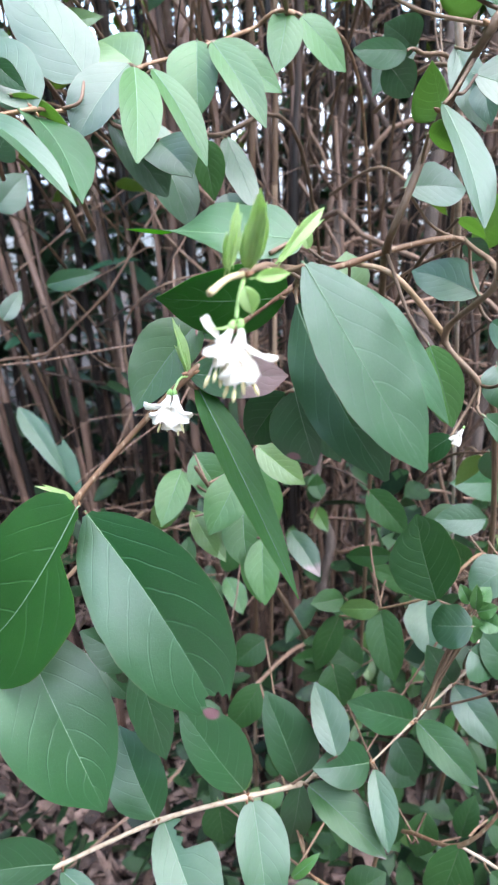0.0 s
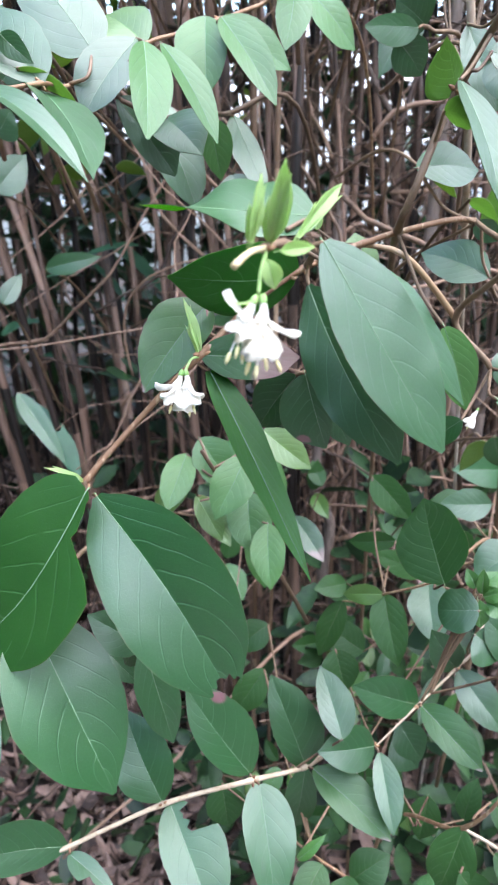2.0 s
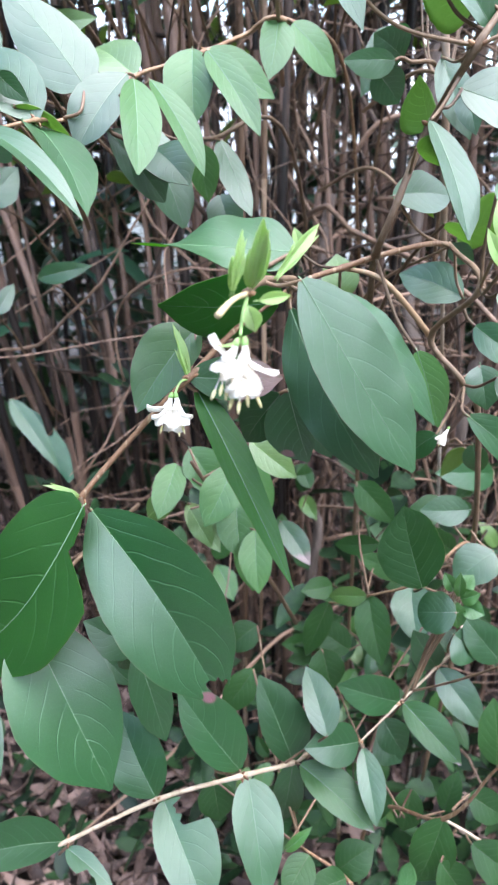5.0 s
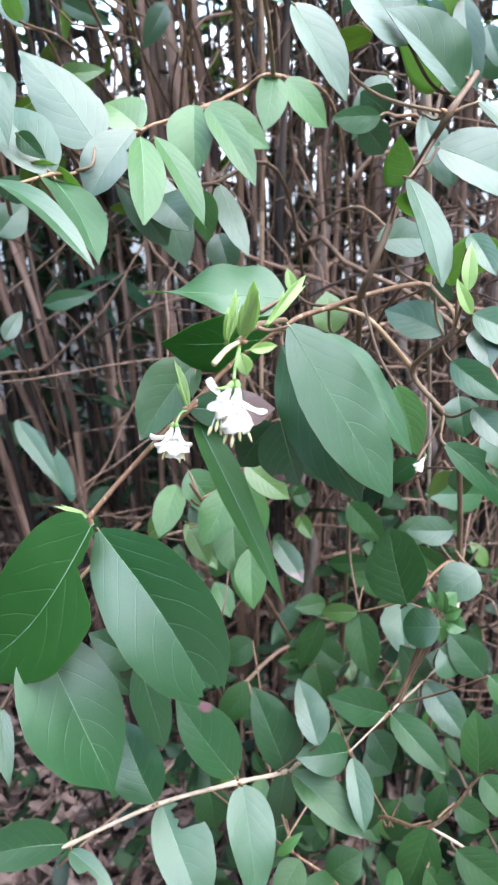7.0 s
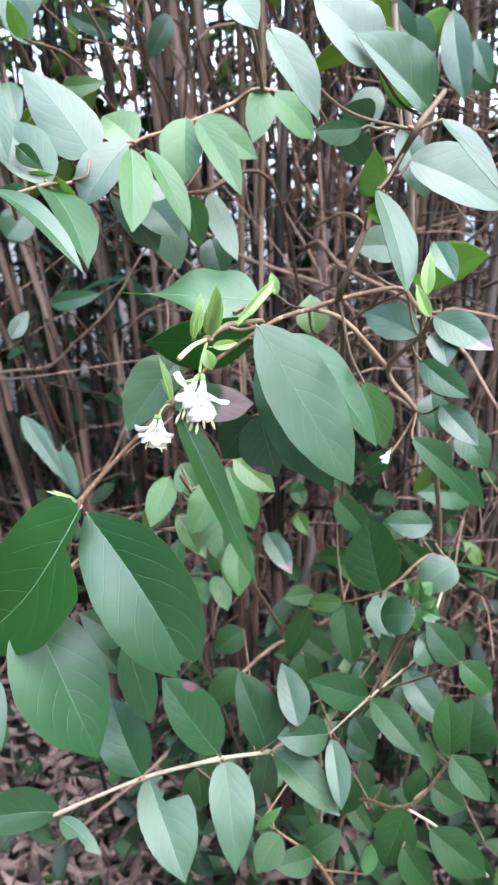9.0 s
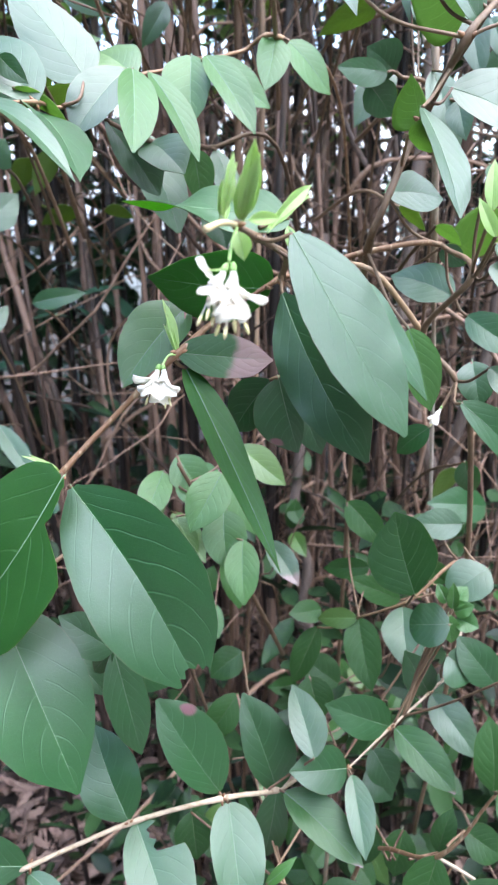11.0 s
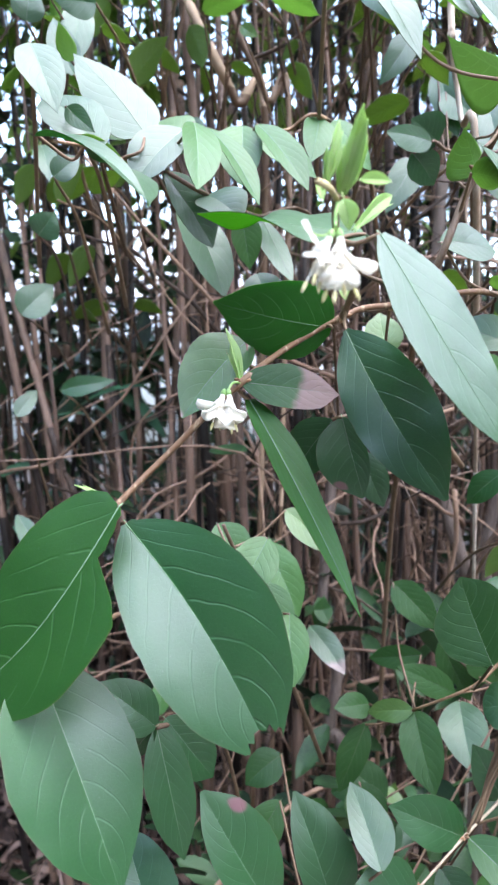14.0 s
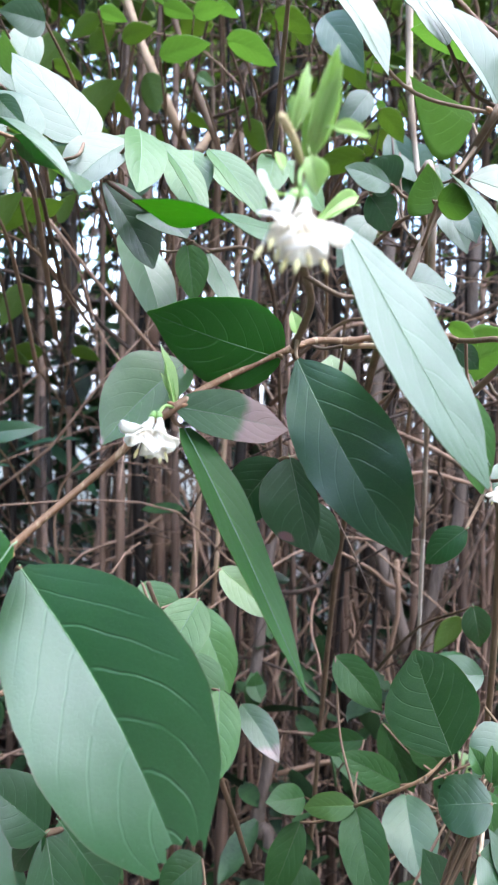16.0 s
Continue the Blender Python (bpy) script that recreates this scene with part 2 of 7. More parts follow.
GREEN_STALK = plain_skin("green_stalk", (0.20, 0.36, 0.10), (0.30, 0.46, 0.16), 200, 0.5, 0.2)
BUD_SCALE = plain_skin("bud_scale", (0.16, 0.07, 0.035), (0.32, 0.17, 0.09), 400, 0.6, 0.4, 0.0003)
TRUNK = plain_skin("old_trunk", (0.06, 0.042, 0.036), (0.17, 0.125, 0.105), 60, 0.8, 0.9, 0.003, 0.2)
GREY_STICK = plain_skin("grey_stick", (0.22, 0.14, 0.085), (0.58, 0.50, 0.43), 90, 0.6, 0.4, 0.0006, 0.1, wear=(0.28, 0.18, 0.12), joints=9.0)
STRAW = plain_skin("straw_cane", (0.13, 0.075, 0.045), (0.40, 0.27, 0.18), 90, 0.6, 0.4, 0.0006, 0.1, joints=6.0)
CUT_WOOD = plain_skin("cut_wood", (0.46, 0.34, 0.17), (0.58, 0.46, 0.26), 300, 0.7, 0.3)
PETAL = plain_skin("white_petal", (0.94, 0.90, 0.84), (0.98, 0.96, 0.92), 300, 0.55, 0.25, 0.0003, sheer=0.7)
ANTHER = plain_skin("cream_anther", (0.62, 0.55, 0.26), (0.74, 0.68, 0.40), 400, 0.7, 0.4)
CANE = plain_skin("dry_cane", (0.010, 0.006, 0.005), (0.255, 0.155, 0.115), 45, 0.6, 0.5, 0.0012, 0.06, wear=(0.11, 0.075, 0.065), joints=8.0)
# darker copy of the cane, with the shade inside the thicket in its colour
CANE_FAR_SHADED = plain_skin("far_cane_shaded", (0.008, 0.005, 0.005), (0.15, 0.092, 0.07), 45, 0.65, 0.5, 0.0012, 0.06, wear=(0.10, 0.07, 0.05), per_island=True, joints=7.0)
TWIG = plain_skin("dry_twig", (0.035, 0.02, 0.014), (0.30, 0.185, 0.13), 90, 0.65, 0.4, per_island=True)
SOIL = plain_skin("dark_soil", (0.010, 0.007, 0.006), (0.034, 0.024, 0.020), 18, 0.9, 0.9, 0.01)
LITTER = plain_skin("dead_leaf", (0.04, 0.025, 0.022), (0.42, 0.28, 0.235), 50, 0.7, 0.5, 0.002, wear=(0.10, 0.06, 0.045), per_island=True)
# same foliage twice: darkened for shade deep down, lightened for backlight on top
SHADED_LEAF = plain_skin("deep_foliage", (0.006, 0.022, 0.009), (0.042, 0.10, 0.034), 60, 0.5, 0.3, per_island=True, sheer=0.25)
BACKLIT_LEAF = plain_skin("backlit_foliage", (0.07, 0.13, 0.03), (0.46, 0.62, 0.16), 60, 0.5, 0.3, per_island=True, sheer=0.7)
REED_LEAF = plain_skin("reed_blade", (0.012, 0.055, 0.03), (0.035, 0.11, 0.055), 60, 0.45, 0.3, 0.0006)
LIGHT_BLOCK = plain_skin("light_block_green", (0.02, 0.045, 0.018), (0.05, 0.095, 0.035), 25, 0.8, 0.9, 0.03)
BOUNCE_SLAB = plain_skin("bounce_concrete", (0.20, 0.195, 0.18), (0.30, 0.29, 0.275), 14, 0.85, 0.5, 0.002)
PAINTED_HAZE = plain_skin("painted_haze", (0.62, 0.62, 0.62), (0.80, 0.80, 0.80), 0.8, 0.95, 0.1)


# ---------------------------------------------------------------- builders
def part(name, bm, mat, parent=None, label="", at=None):
    """Links a bmesh as one mesh object, under a thing or a part if given."""
    me = bpy.data.meshes.new(name)
    bm.to_mesh(me)
    bm.free()
    for s in mat if isinstance(mat, tuple) else (mat,):
        me.materials.append(s)
    me.polygons.foreach_set("use_smooth", [True] * len(me.polygons))
    ob = new(name, me)
    if at is not None:
        ob.matrix_world = at
    if parent is not None:
        ob.parent = parent
        ob.matrix_parent_inverse = WORLD_OF[parent.name].inverted()
    WORLD_OF[ob.name] = ob.matrix_basis.copy()
    if label:
        ob["label"] = label
    return ob


WORLD_OF = {}


def thing(name, at, label, category, group="", kind=""):
    ob = new(name)
    ob.location = at
    ob.empty_display_size = 0.01
    WORLD_OF[ob.name] = Matrix.Translation(at)
    return tagged(ob, label, category, group, kind)


def spline(points, per=6):
    """Catmull-Rom through the points."""
    p = [Vector(q) for q in points]
    if len(p) < 3:
        return [p[0].lerp(p[-1], i / per) for i in range(per + 1)]
    p = [p[0] * 2 - p[1]] + p + [p[-1] * 2 - p[-2]]
    out = []
    for i in range(1, len(p) - 2):
        a, b, c, d = p[i - 1:i + 3]
        for k in range(per):
            t = k / per
            out.append(0.5 * (2 * b + (c - a) * t + (2 * a - 5 * b + 4 * c - d) * t * t + (3 * b - a - 3 * c + d) * t ** 3))
    return out + [p[-2]]


def tube(bm, pts, radius, sides=8, cap=True):
    """A tube along the points; radius(i, n) gives its radius."""
    n = len(pts)
    rings, ref = [], Vector((0.3, 0.9, 0.2)).normalized()
    for i, q in enumerate(pts):
        ax = (pts[min(i + 1, n - 1)] - pts[max(i - 1, 0)]).normalized()
        x = ax.cross(ref)
        if x.length < 1e-3:
            x = ax.cross(Vector((1, 0, 0)))
        x.normalize()
        y = ax.cross(x)
        r = radius(i, n)
        rings.append([bm.verts.new(q + (x * math.cos(k * math.tau / sides) + y * math.sin(k * math.tau / sides)) * r) for k in range(sides)])
    for a, b in zip(rings, rings[1:]):
        for k in range(sides):
            bm.faces.new((a[k], a[(k + 1) % sides], b[(k + 1) % sides], b[k]))
    if cap:
        bm.faces.new(rings[0][::-1])
        bm.faces.new(rings[-1])


def stem(parent, points, r0, r1, mat, knots=(), name="stem", per=7, label=""):
    """A woody stem that tapers from r0 to r1, swollen at the points whose numbers are in knots."""
    pts = spline(points, per)
    for i, q in enumerate(pts):
        q += Vector(noise.noise_vector(q * 60)) * r0 * 0.35

    def rad(i, n):
        r = r0 + (r1 - r0) * i / (n - 1)
        for k in knots:
            r *= 1 + 0.38 * math.exp(-((i - k * per) / 0.9) ** 2)
        return r * (1 + 0.08 * noise.noise(pts[i] * 300))

    bm = bmesh.new()
    tube(bm, pts, rad)
    return part(name, bm, mat, parent, label)


def outline(v, round_=0, full=0.8, heel=0.68):
    """Half the width of a leaf, 0 to 1, at v along it."""
    if round_:
        return math.sqrt(max(0.0, 1 - (2 * v - 1) ** 2))
    q = heel / (heel + full)
    h = (v ** heel) * ((1 - v) ** full) / (q ** heel * (1 - q) ** full)
    return h * (1 - 0.25 * smoothstep(0.82, 1.0, v)) * 1.0


def smoothstep(a, b, x):
    t = min(1, max(0, (x - a) / (b - a)))
    return t * t * (3 - 2 * t)


def leaf(parent, base, tip, normal, width, fold=15, arch=0.1, skin="mature", bites=(), cut=None, wave=0.05, round=0, full=0.8, heel=0.68, bend=None, twist=0, name="leaf", label=""):
    """A leaf from base to tip whose face looks along normal. width: the whole, or (one half, the other); fold: degrees by which the halves are raised;
    heel and full: how blunt its base and tip are; bend: how far the midrib bows sideways; bites: (from, to, side, what is left)."""
    b, t = Vector(base), Vector(tip)
    rnd = random.Random(int(b.x * 1e5) * 7 + int(t.z * 1e5))
    y = (t - b).normalized()
    z = (Vector(normal) - y * Vector(normal).dot(y)).normalized()
    x = y.cross(z)
    m = Matrix((x, y, z)).transposed().to_4x4()
    m.translation = b
    length = (t - b).length
    halves = width if isinstance(width, tuple) else (width / 2, width / 2)
    hw = max(halves)
    rough = 0.05 if isinstance(width, tuple) else 0.09
    rows, cols = (26, 6) if length > 0.03 else (14, 4)
    ph, ph2, skew = rnd.uniform(0, 6), rnd.uniform(0, 6), rnd.uniform(-0.025, 0.025)
    skew = skew if bend is None else bend
    ft = [math.tan(radians(f)) for f in (fold if isinstance(fold, tuple) else (fold, fold))]
    thick = 0.00018

    def height(u, v):
        h = abs(u) * hw * ft[0 if u > 0 else 1] * (0.35 + 0.65 * outline(v, round, full, heel)) * 0.9
        h += arch * length * 4 * v * (1 - v)
        h += 0.5 * wave * hw * math.sin(v * 13 + ph + (1.5 if u > 0 else 0)) * u * u
        h += 0.006 * hw * math.sin(v * 40 + ph2 + 3 * abs(u)) * abs(u)
        h += 0.016 * hw * noise.noise(Vector((u * 2.5 + ph * 9, v * 4.5, ph2)))
        return h - 0.05 * hw * u * u

    bm = bmesh.new()
    uvl = bm.loops.layers.uv.new("UVMap")
    top, bot, at = [], [], {}
    for i in range(rows + 1):
        ring = []
        for j in range(-cols, cols + 1):
            u, v = j / cols, 0.55 * i / rows + 0.45 * (0.5 - 0.5 * math.cos(math.pi * i / rows))
            if cut:
                end = cut[1] + (cut[2 if u > 0 else 0] - cut[1]) * abs(u) + 0.012 * math.sin(u * 23)
                v = min(v, end + 0.0008 * i)
            vv = 0.0 if i == 0 else v
            side = 1 if j > 0 else -1
            w = outline(min(max(vv, 0.012), 0.992), round, full, heel) * halves[0 if side > 0 else 1]
            w *= 1 + rough * noise.noise(Vector((v * 4.2 + ph * 5, side * 7.3, ph2))) + 0.025 * noise.noise(Vector((v * 17, side * 3.1, ph)))
            for v0, v1, s, keep in bites:
                if s == side and v0 <= v <= v1:
                    w *= max(0.04, keep * (1 + 0.35 * math.sin(v * 95 + s)))
            bend = skew * length * math.sin(v * math.pi)
            yy = v * length - (0.10 * abs(u) * outline(v, round, full, heel) * hw if not round else 0)
            if round:
                w = max(w, 0.02 * hw)
            ring.append((Vector((u * w + bend, yy, height(u * w / hw, v))), (0.5 + 0.5 * u, v)))
        top.append(ring)
    tv, bv = [], []
    for r in top:
        pivot, v = r[cols][0], r[cols][1][1]
        turn = Matrix.Rotation(radians(twist) * smoothstep(0.35, 1.0, v), 3, "Y")
        tv.append([bm.verts.new(pivot + turn @ (p - pivot)) for p, _ in r])
        bv.append([bm.verts.new(pivot + turn @ (p - pivot - Vector((0, 0, thick)))) for p, _ in r])

    def face(vs, uvs, k):
        f = bm.faces.new(vs)
        f.material_index, f.smooth = k, True
        for lp, q in zip(f.loops, uvs):
            lp[uvl].uv = q

    n = 2 * cols
    for i in range(rows):
        for j in range(n):
            ids = ((i, j), (i, j + 1), (i + 1, j + 1), (i + 1, j))
            uvs = [top[a][c][1] for a, c in ids]
            face([tv[a][c] for a, c in ids], uvs, 0)
            face([bv[a][c] for a, c in reversed(ids)], uvs[::-1], 1)
    for i in range(rows):
        for j, flip in ((0, True), (n, False)):
            ids = [tv[i][j], bv[i][j], bv[i + 1][j], tv[i + 1][j]]
            uvs = [top[i][j][1], top[i][j][1], top[i + 1][j][1], top[i + 1][j][1]]
            face(ids[::-1] if flip else ids, uvs, 0)
    for p, q in zip(tv, tv[1:]):
        for j in (0, cols, n):
            bm.edges.get((p[j], q[j])).smooth = False
    under = {"young": UNDER_YOUNG, "lime": UNDER_YOUNG, "bud": UNDER_YOUNG, "backlit": UNDER_BACKLIT, "curled": UNDER_LIME, "olive": UNDER_OLIVE}.get(skin, UNDER)
    ob = part(name, bm, (SKINS[skin], under), parent, label, m)
    # the midrib, with its short stalk
    last = 0.97 if not cut else cut[1] - 0.01
    pts = [Vector((0, -0.0012, -0.0004))] + [Vector((skew * length * math.sin(k / 9 * last * math.pi), k / 9 * last * length, height(0, k / 9 * last) + 0.00004)) for k in range(10)]
    r0 = 0.00010 + 0.0014 * length
    rb = bmesh.new()
    tube(rb, pts, lambda i, c: r0 * (1 - 0.9 * i / (c - 1)), 6)
    part("midrib", rb, YOUNG_RIB if skin in ("young", "lime", "bud") else DARK_RIB if skin in ("dull", "olive", "backlit") else RIB, ob, "", m)
    return ob


def petal(parent, base, direction, out, length, width, curl, cup=0.3, skin=PETAL):
    """A petal that leaves base along direction and curls towards out."""
    d, o = Vector(direction).normalized(), Vector(out)
    o = (o - d * o.dot(d)).normalized()
    s = d.cross(o)
    bm = bmesh.new()
    rows, cols, q, ang = 9, 3, Vector(base), 0.0
    lines = []
    for i in range(rows + 1):
        v = i / rows
        tan = d * math.cos(ang) + o * math.sin(ang)
        nor = o * math.cos(ang) - d * math.sin(ang)
        w = width / 2 * (0.28 + 0.72 * math.sin(min(1, v * 1.15) * math.pi * 0.62)) * (1 if v < 0.85 else math.sqrt(max(0.05, 1 - ((v - 0.85) / 0.17) ** 2)))
        lines.append([q + s * w * (j / cols) + nor * (-cup * w * (j / cols) ** 2 + 0.04 * width * math.sin(9 * v + j)) for j in range(-cols, cols + 1)])
        q = q + tan * length / rows
        ang += radians(curl) / rows
    for row in lines[2:]:
        for q in row:
            q += Vector(noise.noise_vector(q * 420)) * width * 0.09
    th = o * 0.00025
    a = [[bm.verts.new(p) for p in r] for r in lines]
    b = [[bm.verts.new(p - th) for p in r] for r in lines]
    n = 2 * cols
    for i in range(rows):
        for j in range(n):
            bm.faces.new((a[i][j], a[i][j + 1], a[i + 1][j + 1], a[i + 1][j]))
            bm.faces.new((b[i][j], b[i + 1][j], b[i + 1][j + 1], b[i][j + 1]))
        bm.faces.new((a[i][0], a[i + 1][0], b[i + 1][0], b[i][0]))
        bm.faces.new((a[i][n], b[i][n], b[i + 1][n], a[i + 1][n]))
    for r, s2 in ((0, 1), (rows, -1)):
        for j in range(n):
            f = (a[r][j], b[r][j], b[r][j + 1], a[r][j + 1])
            bm.faces.new(f if s2 > 0 else f[::-1])
    return part("petal", bm, skin, parent)


def flower(parent, base, way, petals, stamens, size):
    """A two-lipped white honeysuckle flower: green calyx, tube, petals (direction, side it curls to, length, width, curl) and stamens with cream anthers."""
    d, b = Vector(way).normalized(), Vector(base)
    mouth = b + d * size * 0.34
    bm = bmesh.new()
    tube(bm, spline([b, b + d * size * 0.13 + Vector((0.02 * size, 0, 0)), b + d * size * 0.24, mouth], 3), lambda i, n: size * (0.055 + 0.10 * (i / (n - 1)) ** 1.4), 10, False)
    fl = part("flower", bm, PETAL, parent, "white two-lipped flower with cream anthers")
    cb = bmesh.new()
    tube(cb, [b - d * size * 0.14, b - d * size * 0.07, b, b + d * size * 0.03], lambda i, n: size * (0.03, 0.065, 0.07, 0.058)[i], 8)
    part("calyx", cb, GREEN_STALK, fl)
    for way_, out, ln, wd, curl in petals:
        w = Vector(way_).normalized()
        petal(fl, mouth - d * size * 0.07 + (w - d * w.dot(d)) * size * 0.11, w + d * 0.15, out, size * ln, size * wd * 1.3, curl, 0.45)
    for way_, ln in stamens:
        w = Vector(way_).normalized()
        end = mouth + w * size * ln
        sb = bmesh.new()
        tube(sb, spline([mouth - d * size * 0.1, mouth.lerp(end, 0.5) + Vector((0, 0, 0.02 * size)), end], 4), lambda i, n: size * 0.017, 5)
        part("stamen", sb, PETAL, fl)
        ab = bmesh.new()
        tube(ab, [end - w * size * 0.05, end, end + w * size * 0.09, end + w * size * 0.17], lambda i, n: size * (0.018, 0.036, 0.036, 0.014)[i], 6)
        part("anther", ab, ANTHER, fl)
    return fl


def shoot(parent, base, tip, normal, width, seed):
    """An unfolding shoot: three narrow young leaves that still clasp one another."""
    rnd = random.Random(seed)
    b, y, n = Vector(base), Vector(tip) - Vector(base), Vector(normal).normalized()
    side = y.normalized().cross(n).normalized()
    for lean, reach, w in ((0.0, 1.0, 1.0), (0.08, 0.86, 0.7), (-0.10, 0.55, 0.6)):
        end = b + y * reach + side * (lean * y.length) + n * (y.length * rnd.uniform(-0.08, 0.08))
        facing = n + side * (rnd.uniform(0.3, 0.8) * (1 if lean <= 0 else -1))
        leaf(parent, b + side * (lean * 0.004), end, facing, width * w, fold=rnd.uniform(34, 46), arch=rnd.uniform(-0.03, 0.08), wave=0.25, full=1.0, heel=0.8, bend=rnd.uniform(-0.06, 0.06), skin="bud", name="bud_leaf")


def node_buds(parent, at, r, seed):
    """A pair of tiny scaly buds where leaves leave the stem."""
    rnd = random.Random(seed)
    for k in range(3):
        way = Vector((rnd.gauss(0, 1), rnd.gauss(-0.5, 0.6), rnd.gauss(0.3, 1))).normalized()
        p = Vector(at) + way * r * 0.8
        bm = bmesh.new()
        tube(bm, [p, p + way * r * 0.7, p + way * r * 1.3, p + way * r * 2.0], lambda i, n: r * (0.5, 0.62, 0.45, 0.06)[i], 6)
        part("bud", bm, BUD_SCALE, parent)

# ---------------------------------------------------------------- ground, distance
def ground():
    bm = bmesh.new()
    xs = [-400, -60, -12, -4] + [-2 + 0.1 * i for i in range(41)] + [4, 12, 60, 400]
    ys = [-400, -60, -12, -4, -2] + [-1 + 0.1 * i for i in range(46)] + [5, 8, 20, 80, 600]
    g = [[bm.verts.new((x, y, 0.035 * noise.noise(Vector((x * 1.7, y * 1.7, 0))) + 0.012 * noise.noise(Vector((x * 9, y * 9, 3))) if abs(x) < 3 and -2 < y < 4.5 else 0.0)) for x in xs] for y in ys]
    for r, q in zip(g, g[1:]):
        for i in range(len(xs) - 1):
            bm.faces.new((r[i], r[i + 1], q[i + 1], q[i]))
    tagged(part("ground", bm, SOIL), "dark bare soil under the thicket", "ground", kind="structure")


ground()
# unseen pale slab behind the camera, added to bounce light at the flowers
bm = bmesh.new()
c = bmesh.ops.create_cube(bm, size=1.0)["verts"]
bmesh.ops.transform(bm, matrix=Matrix.Translation((0, -0.98, 0.0)) @ Matrix.Diagonal((6.4, 1.8, 0.12, 1)), verts=c)
tagged(part("path", bm, BOUNCE_SLAB), "unseen pale concrete slab added to bounce light upward", "path", kind="structure")
# flat pale boxes; the bright haze of the distance is only their colour
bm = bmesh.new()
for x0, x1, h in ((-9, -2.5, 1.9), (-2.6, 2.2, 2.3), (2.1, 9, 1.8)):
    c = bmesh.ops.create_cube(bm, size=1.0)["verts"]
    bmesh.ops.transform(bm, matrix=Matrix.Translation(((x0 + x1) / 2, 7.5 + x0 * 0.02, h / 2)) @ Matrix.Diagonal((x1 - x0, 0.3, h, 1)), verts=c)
tagged(part("backdrop", bm, PAINTED_HAZE), "pale boxes coloured as bright haze behind the thicket", "backdrop", kind="structure")


def hedge(x0, x1, y0, y1, h, seed):
    """An unseen clipped evergreen hedge with an uneven face, added to block low light and darken reflections."""
    bm = bmesh.new()
    c = bmesh.ops.create_cube(bm, size=1.0)["verts"]
    bmesh.ops.transform(bm, matrix=Matrix.Translation(((x0 + x1) / 2, (y0 + y1) / 2, h / 2)) @ Matrix.Diagonal((x1 - x0, y1 - y0, h, 1)), verts=c)
    bmesh.ops.subdivide_edges(bm, edges=bm.edges[:], cuts=24, use_grid_fill=True)
    for v in bm.verts:
        v.co += Vector(noise.noise_vector(v.co * 3 + Vector((seed, 0, 0)))) * 0.16 + Vector(noise.noise_vector(v.co * 11)) * 0.05
    tagged(part("hedge", bm, LIGHT_BLOCK), "unseen dark evergreen hedge added to block low sky light", "hedge", kind="structure")


# none is in view; they cut light from behind and from the sides
hedge(-3.2, 3.2, -2.6, -1.9, 2.2, 1)
hedge(-3.2, -2.4, -2.2, 0.6, 3.0, 2)
hedge(2.6, 3.3, -2.2, 0.6, 2.3, 3)
hedge(-2.4, -1.6, 0.5, 3.4, 2.5, 4)
hedge(1.9, 2.7, 0.5, 3.4, 1.5, 5)


def litter(count, seed):
    """Dead leaves, curled, lying on the soil."""
    rnd = random.Random(seed)
    bm = bmesh.new()
    for _ in range(count):
        x, y = rnd.gauss(-0.15, 0.5), 0.2 + 2.2 * rnd.random() ** 1.5
        ln, wd, cu = rnd.uniform(0.025, 0.095), rnd.uniform(0.007, 0.017), rnd.uniform(-1.2, 1.8)
        m = pose(x, y, 0.012 + rnd.random() * 0.03, rnd.gauss(0, 22), rnd.gauss(0, 22), rnd.uniform(0, 360))
        rows = []
        for i in range(6):
            v = i / 5
            w = wd * math.sin(math.pi * (0.08 + 0.87 * v)) ** 0.8
            h = cu * ln * (v - 0.5) ** 2
            rows.append([m @ Vector((s * w / 2, (v - 0.5) * ln, h + abs(s) * wd * 0.22)) for s in (-1, 0, 1)])
        for lift, flip in ((0.0, False), (-0.0006, True)):
            vs = [[bm.verts.new(p + Vector((0, 0, lift))) for p in r] for r in rows]
            for a, b in zip(vs, vs[1:]):
                for j in (0, 1):
                    f = (a[j], a[j + 1], b[j + 1], b[j])
                    bm.faces.new(f[::-1] if flip else f)
    tagged(part("leaf_litter", bm, LITTER), "brown dead leaves strewn over dark soil", "leaf litter", kind="stuff")


litter(8500, 5)


def cane_points(rnd, x, y, lean_x, lean_y, h):
    n = 7
    bow, ph = rnd.uniform(0, 0.03), rnd.uniform(0, 6)
    return [Vector((x + lean_x * h * k / n + bow * math.sin(ph + 3 * k / n), y + lean_y * h * k / n + bow * math.cos(ph + 2.3 * k / n), -0.02 + h * k / n)) for k in range(n + 1)]


def cane_tube(bm, rnd, pts, r, sides=7):
    """A dead reed: internodes of their own thickness, some wrapped in an old sheath that ends in a step."""
    line, radii, i, n = [], [], 0, len(pts)
    k = rnd.uniform(0.85, 1.1)
    while i < n - 1:
        j = min(n - 1, i + rnd.randint(2, 4))
        f = k * (1 - 0.25 * i / n) * rnd.choice((0.82, 0.92, 1.0, 1.0, 1.2))
        for q in range(i, j + 1):
            line.append(pts[q] + (pts[min(q + 1, n - 1)] - pts[q]) * (0.05 if q == i else 0.0))
            radii.append(r * f * (1.1 if q == i else 1.0) * rnd.uniform(0.96, 1.04))
        i = j
    tube(bm, line, lambda a, c: radii[a], sides)


